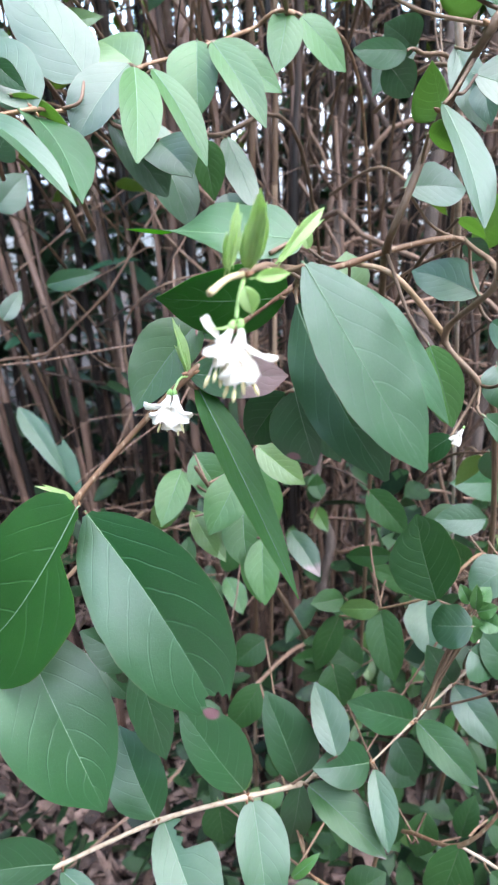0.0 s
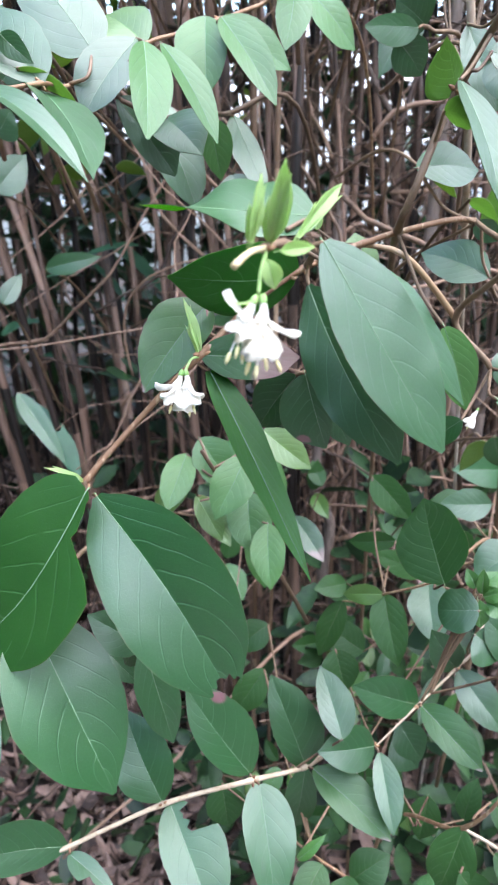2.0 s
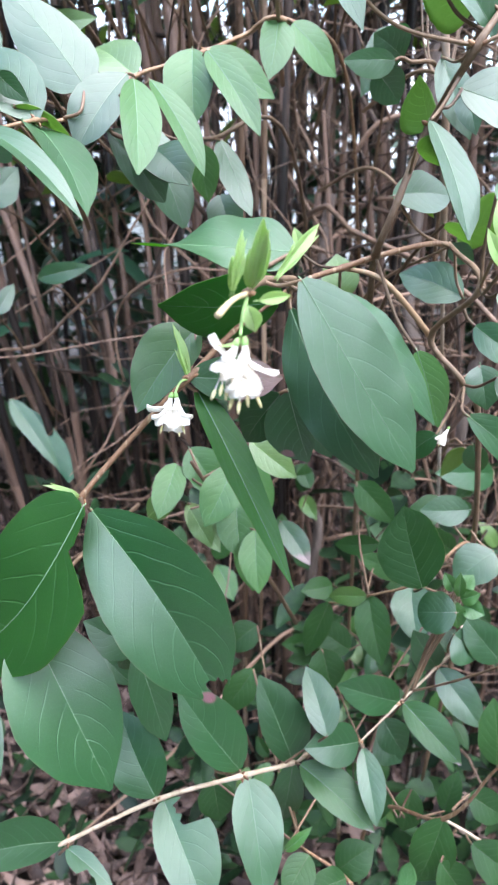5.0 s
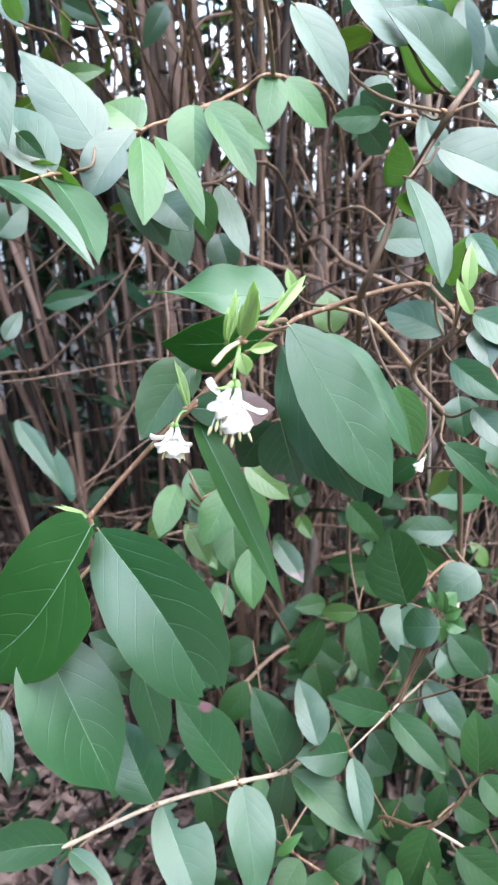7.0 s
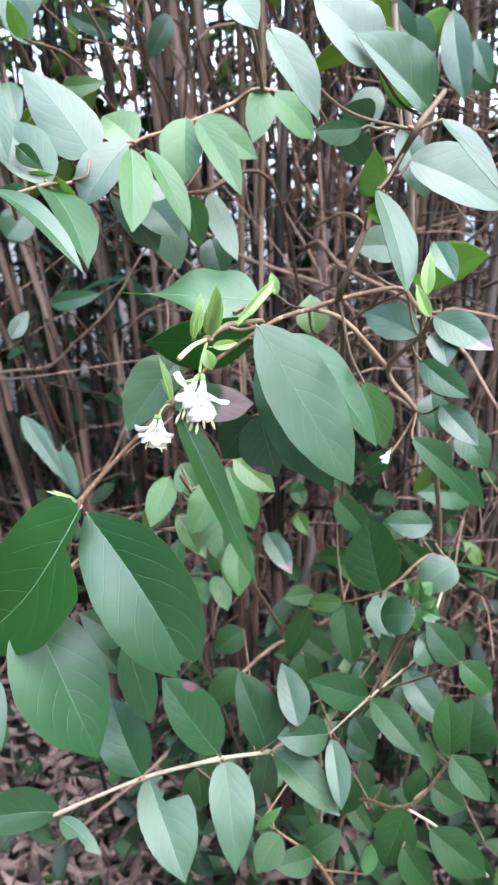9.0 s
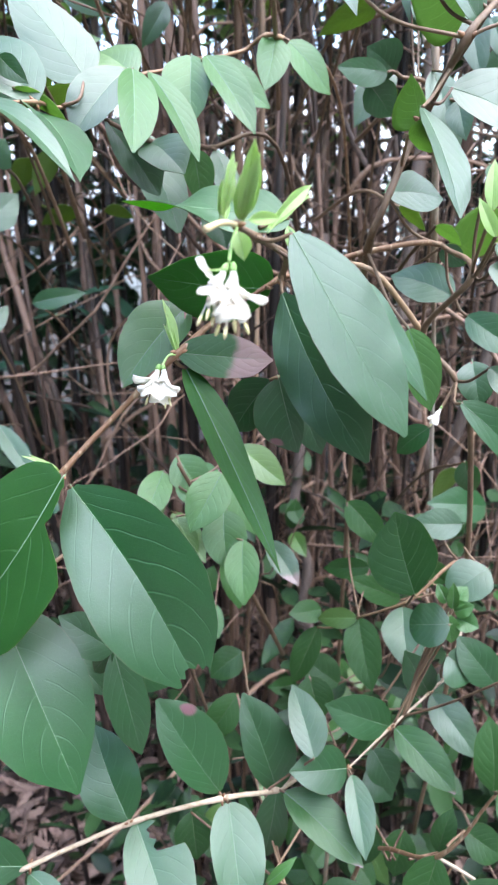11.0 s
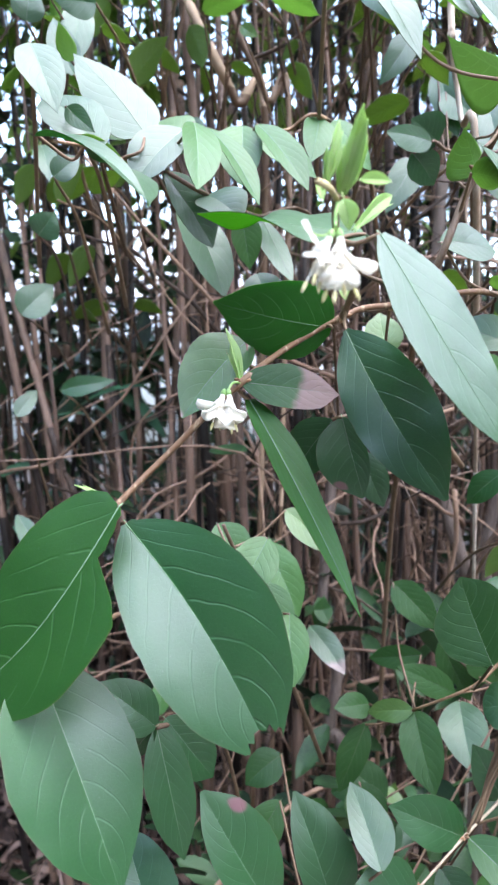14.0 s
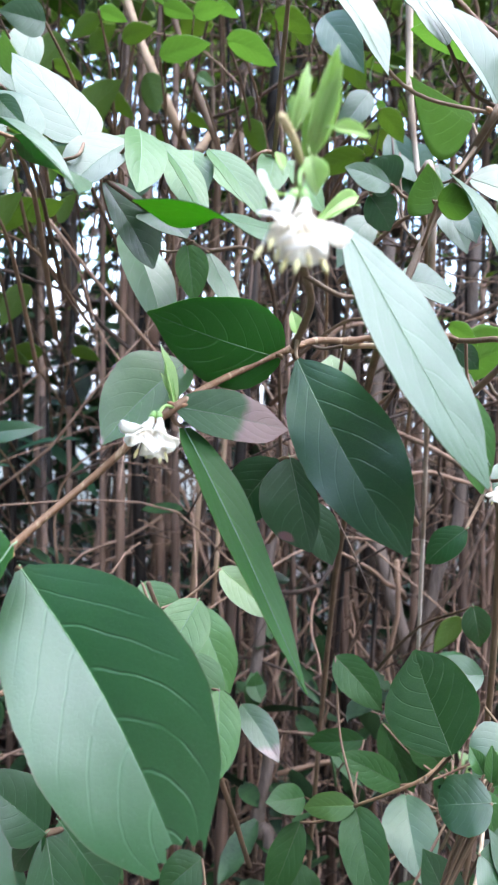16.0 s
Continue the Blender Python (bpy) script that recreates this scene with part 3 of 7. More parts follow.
def dry_cane(x, y, lean_x, lean_y, h, r, seed):
    rnd = random.Random(seed)
    pts = spline(cane_points(rnd, x, y, lean_x, lean_y, h), 4)
    bm = bmesh.new()
    cane_tube(bm, rnd, pts, r)
    tagged(part("dry_cane", bm, CANE), "dry brown upright cane standing in the thicket", "cane", "canes of the thicket")


def upright(name, points, r, mat, label, category, group, seed):
    """A cane or trunk through the points, down to the soil, with joints along it and a slightly crooked line."""
    rnd = random.Random(seed)
    pts = spline(points, 6)
    for q in pts:
        q += Vector(noise.noise_vector(q * 14)) * r * 0.5
    bm = bmesh.new()
    if name == "dry_cane":
        cane_tube(bm, rnd, pts, r, 9)
    else:
        tube(bm, pts, lambda i, n: r * (1.14 if i % 7 == 3 else 1.0) * rnd.uniform(0.94, 1.06), 9)
    tagged(part(name, bm, mat), label, category, group)


def old_cane(points, r):
    upright("dry_cane", points, r, CANE, "stout dry brown cane in front of the thicket", "cane", "canes of the thicket", 5)


def pale_cane(points, r):
    upright("dry_cane", points, r, GREY_STICK, "pale straw-coloured cane with dark joints, foot bent back out of view", "cane", "canes of the thicket", 6)


def tan_cane(points, r):
    upright("dry_cane", points, r, STRAW, "stout tan cane leaning out of the thicket", "cane", "canes of the thicket", 8)


def shrub_trunk(points, r):
    upright("shrub_trunk", points, r, TRUNK, "crooked dark brown trunk of an old shrub", "trunk", "old trunks", 7)


rnd = random.Random(11)
for k in range(120):
    y = 0.62 + 0.55 * rnd.random()
    x = rnd.uniform(-0.42, 0.42) * (0.5 + y * 0.75)
    left = x < -0.05
    if left and k % 3 == 0:
        continue
    dry_cane(x, y, rnd.gauss(-0.04 - 0.12 * (x < -0.05), 0.05), rnd.gauss(0, 0.03), rnd.uniform(0.95, 1.6), rnd.choice((0.0035, 0.0045, 0.005, 0.006)) if left else rnd.choice((0.0022, 0.003, 0.003, 0.0038, 0.0045, 0.006)), 100 + k)


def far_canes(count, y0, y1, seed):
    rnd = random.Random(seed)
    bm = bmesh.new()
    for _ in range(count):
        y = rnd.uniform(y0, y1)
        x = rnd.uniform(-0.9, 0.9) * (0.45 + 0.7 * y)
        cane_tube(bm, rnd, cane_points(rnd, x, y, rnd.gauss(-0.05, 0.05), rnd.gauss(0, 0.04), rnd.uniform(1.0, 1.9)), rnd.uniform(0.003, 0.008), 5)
    tagged(part("cane_thicket", bm, CANE_FAR_SHADED), "dense stand of dry brown canes, darkened for shade", "cane thicket", kind="stuff")


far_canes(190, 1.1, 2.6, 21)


def twig_tangle(count, seed):
    """Thin dry twigs that arch and cross in front of the canes."""
    rnd = random.Random(seed)
    bm = bmesh.new()
    for _ in range(count):
        p = Vector((rnd.gauss(0.13, 0.23), rnd.uniform(0.52, 1.05), rnd.uniform(0.25, 1.5)))
        if p.x < 0.06 - 0.14 * p.y and rnd.random() < 0.8:
            p.x = rnd.uniform(0.0, 0.5)
        a = Vector((rnd.gauss(0, 0.6), rnd.gauss(0, 0.35), rnd.gauss(0.5, 0.6))).normalized()
        pts, ln = [p], rnd.uniform(0.12, 0.45)
        for k in range(7):
            a = (a + Vector((rnd.gauss(0, 0.3), rnd.gauss(0, 0.2), rnd.gauss(-0.08, 0.28)))).normalized()
            p = p + a * ln / 7
            pts.append(p)
        r = rnd.choice((0.0005, 0.0006, 0.0008, 0.0010, 0.0014, 0.0020))
        tube(bm, spline(pts, 2), lambda i, n: r * (1.2 - 0.7 * i / n), 5)
    tagged(part("twig_tangle", bm, TWIG), "tangle of thin dry brown twigs", "twigs", kind="stuff")


twig_tangle(1150, 31)


def deep_foliage(count, seed, box, size, skin=SHADED_LEAF, label=""):
    """Small leaves of the shrubs in and above the thicket, in loose clumps."""
    rnd = random.Random(seed)
    bm = bmesh.new()
    (x0, x1), (y0, y1), (z0, z1) = box
    left = count
    while left > 0:
        c = Vector((rnd.uniform(x0, x1), rnd.uniform(y0, y1), rnd.uniform(z0, z1)))
        for _ in range(rnd.randint(4, 11)):
            left -= 1
            p = c + Vector((rnd.gauss(0, 0.07), rnd.gauss(0, 0.05), rnd.gauss(0, 0.06)))
            ln, wd = size * rnd.uniform(0.7, 1.3), size * rnd.uniform(0.35, 0.5)
            m = Matrix.Translation(p) @ Euler((rnd.uniform(-1.2, 0.6), rnd.uniform(-0.8, 0.8), rnd.uniform(0, 6.28))).to_matrix().to_4x4()
            rows = [[m @ Vector((s * wd * outline(v) / 2, v * ln, abs(s) * wd * 0.12 - 0.15 * ln * v * v)) for s in (-1, 0, 1)] for v in (0.02, 0.2, 0.45, 0.7, 0.9, 0.985)]
            for lift, flip in ((0.0, False), (-0.0004, True)):
                vs = [[bm.verts.new(q + Vector((0, 0, lift))) for q in r] for r in rows]
                for a, b in zip(vs, vs[1:]):
                    for j in (0, 1):
                        f = (a[j], a[j + 1], b[j + 1], b[j])
                        bm.faces.new(f[::-1] if flip else f)
    tagged(part("thicket_foliage", bm, skin), label or "lime and olive leaves high in the thicket, coloured as backlit" if skin is BACKLIT_LEAF else "green leaves in and above the thicket, darkened for shade", "foliage", kind="stuff")


# leaves overhead, partly out of view, also placed to shade the canes
deep_foliage(4200, 44, ((-1.6, 1.6), (1.1, 2.8), (1.9, 2.6)), 0.07, BACKLIT_LEAF)
deep_foliage(5200, 45, ((-1.2, 1.2), (0.75, 1.3), (1.45, 2.2)), 0.06, BACKLIT_LEAF)
deep_foliage(2400, 47, ((-1.1, 1.1), (0.5, 0.9), (1.18, 1.5)), 0.045, BACKLIT_LEAF)
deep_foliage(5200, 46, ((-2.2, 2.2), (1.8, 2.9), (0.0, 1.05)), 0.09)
# unseen leaf roof, added to keep sky light off the thicket
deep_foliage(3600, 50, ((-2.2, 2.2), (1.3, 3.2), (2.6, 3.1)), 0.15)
deep_foliage(1300, 41, ((-0.9, 0.9), (0.75, 1.9), (1.0, 2.0)), 0.042, BACKLIT_LEAF)
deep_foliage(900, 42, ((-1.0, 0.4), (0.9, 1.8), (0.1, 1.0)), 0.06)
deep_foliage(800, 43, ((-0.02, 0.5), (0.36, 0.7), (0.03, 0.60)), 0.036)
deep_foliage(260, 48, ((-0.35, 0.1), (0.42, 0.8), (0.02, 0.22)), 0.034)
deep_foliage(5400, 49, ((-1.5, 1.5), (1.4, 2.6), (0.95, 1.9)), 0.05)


deep_foliage(2600, 51, ((-1.2, 1.4), (1.2, 2.4), (0.7, 1.6)), 0.045, LITTER, "withered brown leaves hanging among the canes")


def reed_blade(at, yaw, rise, length, width, seed):
    """A long dark green blade that arches out from among the canes."""
    rnd = random.Random(seed)
    m = pose(*at, 0, 0, yaw)
    tilt, roll, q, rows = radians(rise), rnd.uniform(-0.5, 0.5), Vector((0, 0, 0)), []
    for i in range(13):
        v = i / 12
        a = tilt - 0.9 * v
        w = width / 2 * min(1, 0.35 + 3 * v) * (1 - v ** 2.5) ** 0.6 if v < 1 else 0.0004
        rows.append([q + Vector((s * w * math.cos(roll), -abs(s) * w * 0.15, s * w * math.sin(roll) + abs(s) * w * 0.25)) for s in (-1, 0, 1)])
        q = q + Vector((0, math.cos(a), math.sin(a))) * length / 12
    bm = bmesh.new()
    for lift, flip in ((0.0, False), (-0.0005, True)):
        vs = [[bm.verts.new(p + Vector((0, 0, lift))) for p in r] for r in rows]
        for a, b in zip(vs, vs[1:]):
            for j in (0, 1):
                f = (a[j], a[j + 1], b[j + 1], b[j])
                bm.faces.new(f[::-1] if flip else f)
    tagged(part("reed_blade", bm, REED_LEAF, at=m), "long dark green blade among the dry canes", "reed leaf", "reed blades")


reed_blade((-0.1239, 0.5831, 0.5606), 51, 59, 0.110, 0.022, 0)
reed_blade((-0.1806, 0.7755, 0.7056), -107, 49, 0.123, 0.022, 1)
reed_blade((-0.0766, 0.9260, 0.6828), 63, 47, 0.180, 0.024, 2)
reed_blade((-0.2358, 0.8218, 0.6854), -115, 44, 0.106, 0.018, 3)
reed_blade((-0.2926, 0.9069, 0.6257), -44, 30, 0.073, 0.02, 4)
reed_blade((-0.2664, 0.9075, 0.7728), -119, 43, 0.100, 0.02, 5)
reed_blade((-0.1305, 1.0220, 0.7975), 66, 17, 0.119, 0.02, 6)
reed_blade((-0.0214, 0.9381, 0.7277), 124, 37, 0.092, 0.02, 7)
reed_blade((-0.1159, 0.8446, 0.6818), 58, 54, 0.106, 0.02, 8)
reed_blade((-0.2240, 0.9041, 0.7413), -130, 47, 0.097, 0.02, 9)
reed_blade((-0.1957, 0.8900, 0.7412), -60, 46, 0.094, 0.022, 10)
reed_blade((-0.0832, 0.9106, 0.6056), 119, 57, 0.104, 0.02, 11)
reed_blade((-0.2524, 0.9916, 0.8568), -47, 49, 0.104, 0.02, 12)
reed_blade((-0.0748, 0.9597, 0.6296), 123, 52, 0.097, 0.022, 13)
reed_blade((0.2489, 0.9156, 0.6272), 48, 52, 0.088, 0.02, 14)
reed_blade((-0.1514, 0.8361, 0.5814), 124, 56, 0.084, 0.02, 15)


def leafy_sprig(at, way, pairs, size, seed, skins, label):
    """A short twig with opposite leaves, one of many behind the main branches."""
    rnd = random.Random(seed)
    ob = thing("leafy_sprig", at, label, "shrub twig", "sprigs of the undergrowth")
    b, w = Vector(at), Vector(way).normalized()
    side = w.cross(Vector((0, -0.7, 0.7))).normalized()
    pts = [b + w * size * 0.62 * k + Vector((0, 0, -0.05 * size * k * k)) for k in range(pairs)]
    stem(ob, [b - w * 0.03 + Vector((0, 0.10, -0.10)), b - w * 0.012 + Vector((0, 0.03, -0.02))] + pts, 0.0012, 0.0006, BROWN_BARK)
    for k, p in enumerate(pts):
        for s in (-1, 1):
            if rnd.random() < 0.12:
                continue
            d = (side * s + w * rnd.uniform(0.2, 0.8) + Vector((0, -0.25, rnd.uniform(-0.7, 0.1)))).normalized()
            ln = size * rnd.uniform(0.75, 1.15)
            skin = rnd.choice(skins)
            nor = Vector((rnd.gauss(0, 0.3), -0.75 + rnd.gauss(0, 0.2), 0.6 + rnd.gauss(0, 0.25)))
            if skin in ("backlit", "olive"):
                nor = Vector((rnd.gauss(0, 0.3), 0.5 + rnd.gauss(0, 0.2), 0.9))
            leaf(ob, p + d * 0.003, p + d * ln, nor, ln * rnd.uniform(0.46, 0.58), fold=rnd.uniform(8, 22), arch=rnd.uniform(0.02, 0.06), skin=skin, full=rnd.uniform(0.7, 0.95))


rnd = random.Random(71)
for k in range(17):
    u = rnd.random()
    at = (rnd.uniform(-0.05, 0.26), 0.40 + 0.14 * u + 0.05 * rnd.random(), 0.20 + 0.34 * u)
    leafy_sprig(at, (rnd.gauss(0, 0.7), rnd.uniform(-0.5, 0.1), rnd.uniform(0.1, 0.9)), rnd.randint(2, 4), rnd.uniform(0.026, 0.036), 300 + k,
                ("dull", "dull", "mature", "fresh", "dull", "lime", "dull"), "thin twig with small green leaves in the undergrowth")
for k in range(13):
    at = (rnd.uniform(-0.22, 0.24), rnd.uniform(0.44, 0.60), rnd.uniform(0.99, 1.20))
    leafy_sprig(at, (rnd.gauss(0, 0.8), rnd.uniform(-0.3, 0.3), rnd.uniform(-0.5, 0.4)), rnd.randint(2, 4), rnd.uniform(0.026, 0.036), 400 + k,
                ("backlit", "olive", "olive", "olive"), "thin twig with olive leaves above the branch, coloured as backlit")

# ---------------------------------------------------------------- honeysuckle
def branch(at, label):
    return thing("honeysuckle_branch", at, label, "shrub branch", "branches of the honeysuckle")


def leafy_twig(base, tip, normal, width, back, **kw):
    """One leaf on a twig that runs back into the thicket."""
    b = Vector(base)
    ob = thing("leafy_twig", base, "thin twig of the shrub with one green leaf", "twig", "single leafy twigs")
    e = b + Vector(back)
    stem(ob, [b, b.lerp(e, 0.4) + Vector((0, 0, 0.012)), e], 0.0006, 0.0012, BROWN_BARK)
    leaf(ob, base, tip, normal, width, full=1.0, heel=0.62, **kw)

flowering = branch((-0.0185, 0.1921, 0.7342), 'tan flowering branch with large green leaves and white blossoms')
stem(flowering, [(-0.0215, 0.1921, 0.7282), (-0.0185, 0.1921, 0.7342), (-0.0022, 0.2013, 0.7514), (0.0152, 0.2031, 0.7692), (0.0319, 0.2237, 0.7816), (0.0483, 0.2326, 0.7909), (0.0561, 0.2375, 0.7946), (0.0681, 0.2455, 0.7969), (0.0802, 0.2497, 0.8001), (0.1000, 0.2570, 0.8038), (0.1099, 0.2607, 0.8033)], 0.00085, 0.0011, TAN_BARK, (1, 3, 5, 7))
stem(flowering, [(0.0483, 0.2326, 0.7909), (0.0467, 0.2048, 0.7981), (0.0362, 0.1708, 0.8026), (0.0310, 0.1406, 0.8041)], 0.0011, 0.0008, BROWN_BARK, (0, 2, 3))
stem(flowering, [(0.0310, 0.1406, 0.8041), (0.0283, 0.1328, 0.8040), (0.0256, 0.1250, 0.8026)], 0.00058, 0.00062, CUT_WOOD, ())
stem(flowering, [(-0.0165, 0.1926, 0.7300), (-0.0158, 0.1912, 0.7308), (-0.0150, 0.1898, 0.7308)], 0.0006, 0.0005, BROWN_BARK, name="leaf_stalk")
leaf(flowering, (-0.0150, 0.1898, 0.7308), (0.0247, 0.1618, 0.6805), (-0.14, -0.91, 0.40), (0.0164, 0.0191), fold=(21, 25), arch=0.055, bend=-0.044, heel=0.75, full=0.69, cut=(0.925, 0.865, 0.925), wave=0.02)
stem(flowering, [(-0.0185, 0.1921, 0.7342), (-0.0169, 0.1860, 0.7362), (-0.0152, 0.1799, 0.7374)], 0.0006, 0.0005, BROWN_BARK, name="leaf_stalk")
leaf(flowering, (-0.0152, 0.1799, 0.7374), (-0.0615, 0.1833, 0.6797), (-0.47, -0.82, 0.33), (0.0202, 0.0189), fold=(10, 12), arch=0.039, bend=-0.097, heel=0.46, full=0.66, bites=((0.0, 0.2, -1, 0.2), (0.2, 0.24, -1, 0.6)), wave=0.03, skin="satin")
stem(flowering, [(0.0202, 0.2093, 0.7729), (0.0175, 0.2106, 0.7748), (0.0169, 0.2166, 0.7815)], 0.0006, 0.0005, BROWN_BARK, name="leaf_stalk")
leaf(flowering, (0.0169, 0.2166, 0.7815), (-0.0012, 0.2007, 0.7588), (0.03, -0.83, 0.56), (0.0102, 0.0075), fold=(19, 20), arch=0.037, bend=0.023, heel=0.56, full=0.77, skin="pinktip")
stem(flowering, [(0.0139, 0.2030, 0.7679), (0.0157, 0.2043, 0.7655), (0.0178, 0.2045, 0.7643)], 0.0006, 0.0005, BROWN_BARK, name="leaf_stalk")
leaf(flowering, (0.0178, 0.2045, 0.7643), (0.0461, 0.1738, 0.7118), (0.36, -0.71, 0.61), (0.0054, 0.0059), fold=(23, 18), arch=0.021, bend=0.003, heel=0.48, full=0.94, wave=0.14, skin="satin")
leaf(flowering, (0.0152, 0.2031, 0.7692), (0.0448, 0.2125, 0.7662), (0.31, -0.83, 0.46), 0.0148, fold=10, arch=0.05, skin="withered")
stem(flowering, [(0.0357, 0.1679, 0.8027), (0.0399, 0.1681, 0.8018), (0.0448, 0.1653, 0.8034)], 0.0006, 0.0005, BROWN_BARK, name="leaf_stalk")
leaf(flowering, (0.0448, 0.1653, 0.8034), (0.0740, 0.1590, 0.7566), (0.50, -0.76, 0.41), (0.0110, 0.0149), fold=(3, 4), arch=0.007, bend=0.008, heel=0.69, full=0.72, wave=0.05)
stem(flowering, [(0.0375, 0.1794, 0.8049), (0.0415, 0.1832, 0.8067), (0.0455, 0.1869, 0.8078)], 0.0006, 0.0005, BROWN_BARK, name="leaf_stalk")
leaf(flowering, (0.0455, 0.1869, 0.8078), (0.0030, 0.1823, 0.8106), (0.11, -0.50, 0.86), (0.0169, 0.0094), fold=(1, -2), arch=0.001, bend=0.003, heel=0.52, full=0.93, wave=0.16, twist=45, skin="curled")
stem(flowering, [(0.0479, 0.2253, 0.7928), (0.0476, 0.2252, 0.7890), (0.0479, 0.2236, 0.7862)], 0.0006, 0.0005, BROWN_BARK, name="leaf_stalk")
leaf(flowering, (0.0479, 0.2236, 0.7862), (0.0738, 0.1967, 0.7376), (-0.50, -0.84, 0.20), (0.0111, 0.0142), fold=(13, 12), arch=0.052, bend=0.016, heel=0.83, full=0.76, wave=0.22)
stem(flowering, [(0.0429, 0.2297, 0.7878), (0.0438, 0.2281, 0.7875), (0.0448, 0.2323, 0.7874)], 0.0006, 0.0005, BROWN_BARK, name="leaf_stalk")
leaf(flowering, (0.0448, 0.2323, 0.7874), (0.0069, 0.2025, 0.7913), (0.56, -0.76, -0.32), (0.0125, 0.0123), fold=(7, 0), arch=0.028, bend=-0.012, heel=0.58, full=0.86, skin="satin")
stem(flowering, [(0.0416, 0.1882, 0.8003), (0.0497, 0.1872, 0.7964), (0.0560, 0.1863, 0.7966)], 0.0006, 0.0005, BROWN_BARK, name="leaf_stalk")
leaf(flowering, (0.0560, 0.1863, 0.7966), (0.0857, 0.1819, 0.7607), (0.63, -0.51, 0.59), (0.0106, 0.0132), fold=(14, 5), arch=0.033, bend=-0.005, heel=0.62, full=0.78)
stem(flowering, [(0.0802, 0.2497, 0.8001), (0.0799, 0.2146, 0.7864), (0.0828, 0.1961, 0.7785)], 0.0006, 0.0005, BROWN_BARK, name="leaf_stalk")
leaf(flowering, (0.0828, 0.1961, 0.7785), (0.0927, 0.1992, 0.7537), (0.20, -0.98, -0.04), (0.0062, 0.0061), fold=(14, 12), arch=0.044, bend=0.000, heel=0.63, full=0.79, skin="fresh")
shoot(flowering, (0.0321, 0.1416, 0.8051), (0.0341, 0.1336, 0.8186), (-0.04, -0.97, -0.25), 0.0044, 7)
shoot(flowering, (0.0283, 0.1357, 0.8055), (0.0303, 0.1354, 0.8167), (0.02, -0.98, 0.22), 0.0027, 8)
shoot(flowering, (0.0392, 0.1650, 0.8044), (0.0501, 0.1779, 0.8153), (-0.10, -0.99, 0.12), 0.0034, 9)
leaf(flowering, (0.0333, 0.1297, 0.8046), (0.0392, 0.1319, 0.8051), (0.33, -0.91, 0.24), 0.0024, fold=34, arch=0.048, full=1.0, skin="bud", name="bud_leaf")
leaf(flowering, (0.0313, 0.1345, 0.8026), (0.0327, 0.1355, 0.7974), (0.10, -0.98, -0.16), 0.0037, fold=34, arch=0.048, full=1.0, skin="bud", name="bud_leaf")
leaf(flowering, (0.0291, 0.1468, 0.8055), (0.0285, 0.1518, 0.8104), (-0.05, -0.70, 0.71), 0.0018, fold=34, arch=0.048, full=1.0, skin="bud", name="bud_leaf")
shoot(flowering, (0.0152, 0.2031, 0.7692), (0.0105, 0.2079, 0.7849), (0.08, -0.95, 0.31), 0.0032, 13)
shoot(flowering, (-0.0185, 0.1921, 0.7342), (-0.0272, 0.1850, 0.7420), (0.58, -0.75, 0.31), 0.0020, 14)

low_leaf = branch((-0.0407, 0.1929, 0.6936), 'large green leaf on a short brown twig')
stem(low_leaf, [(-0.1007, 0.2729, 0.6436), (-0.0707, 0.2229, 0.6936), (-0.0407, 0.1929, 0.6936)], 0.0012, 0.0009, BROWN_BARK, ())
stem(low_leaf, [(-0.0407, 0.1929, 0.6936), (-0.0394, 0.1891, 0.6944), (-0.0381, 0.1854, 0.6944)], 0.0006, 0.0005, BROWN_BARK, name="leaf_stalk")
leaf(low_leaf, (-0.0381, 0.1854, 0.6944), (-0.0112, 0.1628, 0.6457), (0.48, -0.66, 0.57), (0.0187, 0.0149), fold=(24, 22), arch=0.073, bend=0.018, heel=0.74, full=0.83)

sprig = branch((0.0448, 0.2218, 0.7578), 'short sprig of grey-green leaves with a brown spot')
stem(sprig, [(0.1048, 0.2718, 0.7378), (0.0748, 0.2418, 0.7628), (0.0448, 0.2218, 0.7578)], 0.0012, 0.0008, BROWN_BARK, ())
stem(sprig, [(0.0448, 0.2218, 0.7578), (0.0461, 0.2214, 0.7587), (0.0475, 0.2210, 0.7588)], 0.0006, 0.0005, BROWN_BARK, name="leaf_stalk")
leaf(sprig, (0.0475, 0.2210, 0.7588), (0.0551, 0.2192, 0.7337), (0.03, -1.00, 0.08), (0.0114, 0.0050), fold=(12, 11), arch=0.045, bend=0.013, heel=0.64, full=0.72, skin="spotted")
leaf(sprig, (0.0448, 0.2218, 0.7578), (0.0330, 0.2267, 0.7386), (-0.41, -0.91, 0.02), 0.0162, fold=12, arch=0.048)
stem(sprig, [(0.0612, 0.2327, 0.7605), (0.0595, 0.2389, 0.7511), (0.0578, 0.2415, 0.7459)], 0.0006, 0.0005, BROWN_BARK, name="leaf_stalk")
leaf(sprig, (0.0578, 0.2415, 0.7459), (0.0660, 0.2379, 0.7273), (-0.06, -0.98, 0.16), 0.0119, fold=12, arch=0.06)

low_sprig = branch((0.0106, 0.2712, 0.7123), 'sprig of small light green leaves')
stem(low_sprig, [(0.0706, 0.3712, 0.5523), (0.0306, 0.3012, 0.6623), (0.0106, 0.2712, 0.7123)], 0.0014, 0.0008, BROWN_BARK, ())
stem(low_sprig, [(0.0183, 0.2828, 0.6930), (0.0101, 0.2951, 0.6924), (0.0018, 0.3022, 0.6981)], 0.0006, 0.0005, BROWN_BARK, name="leaf_stalk")
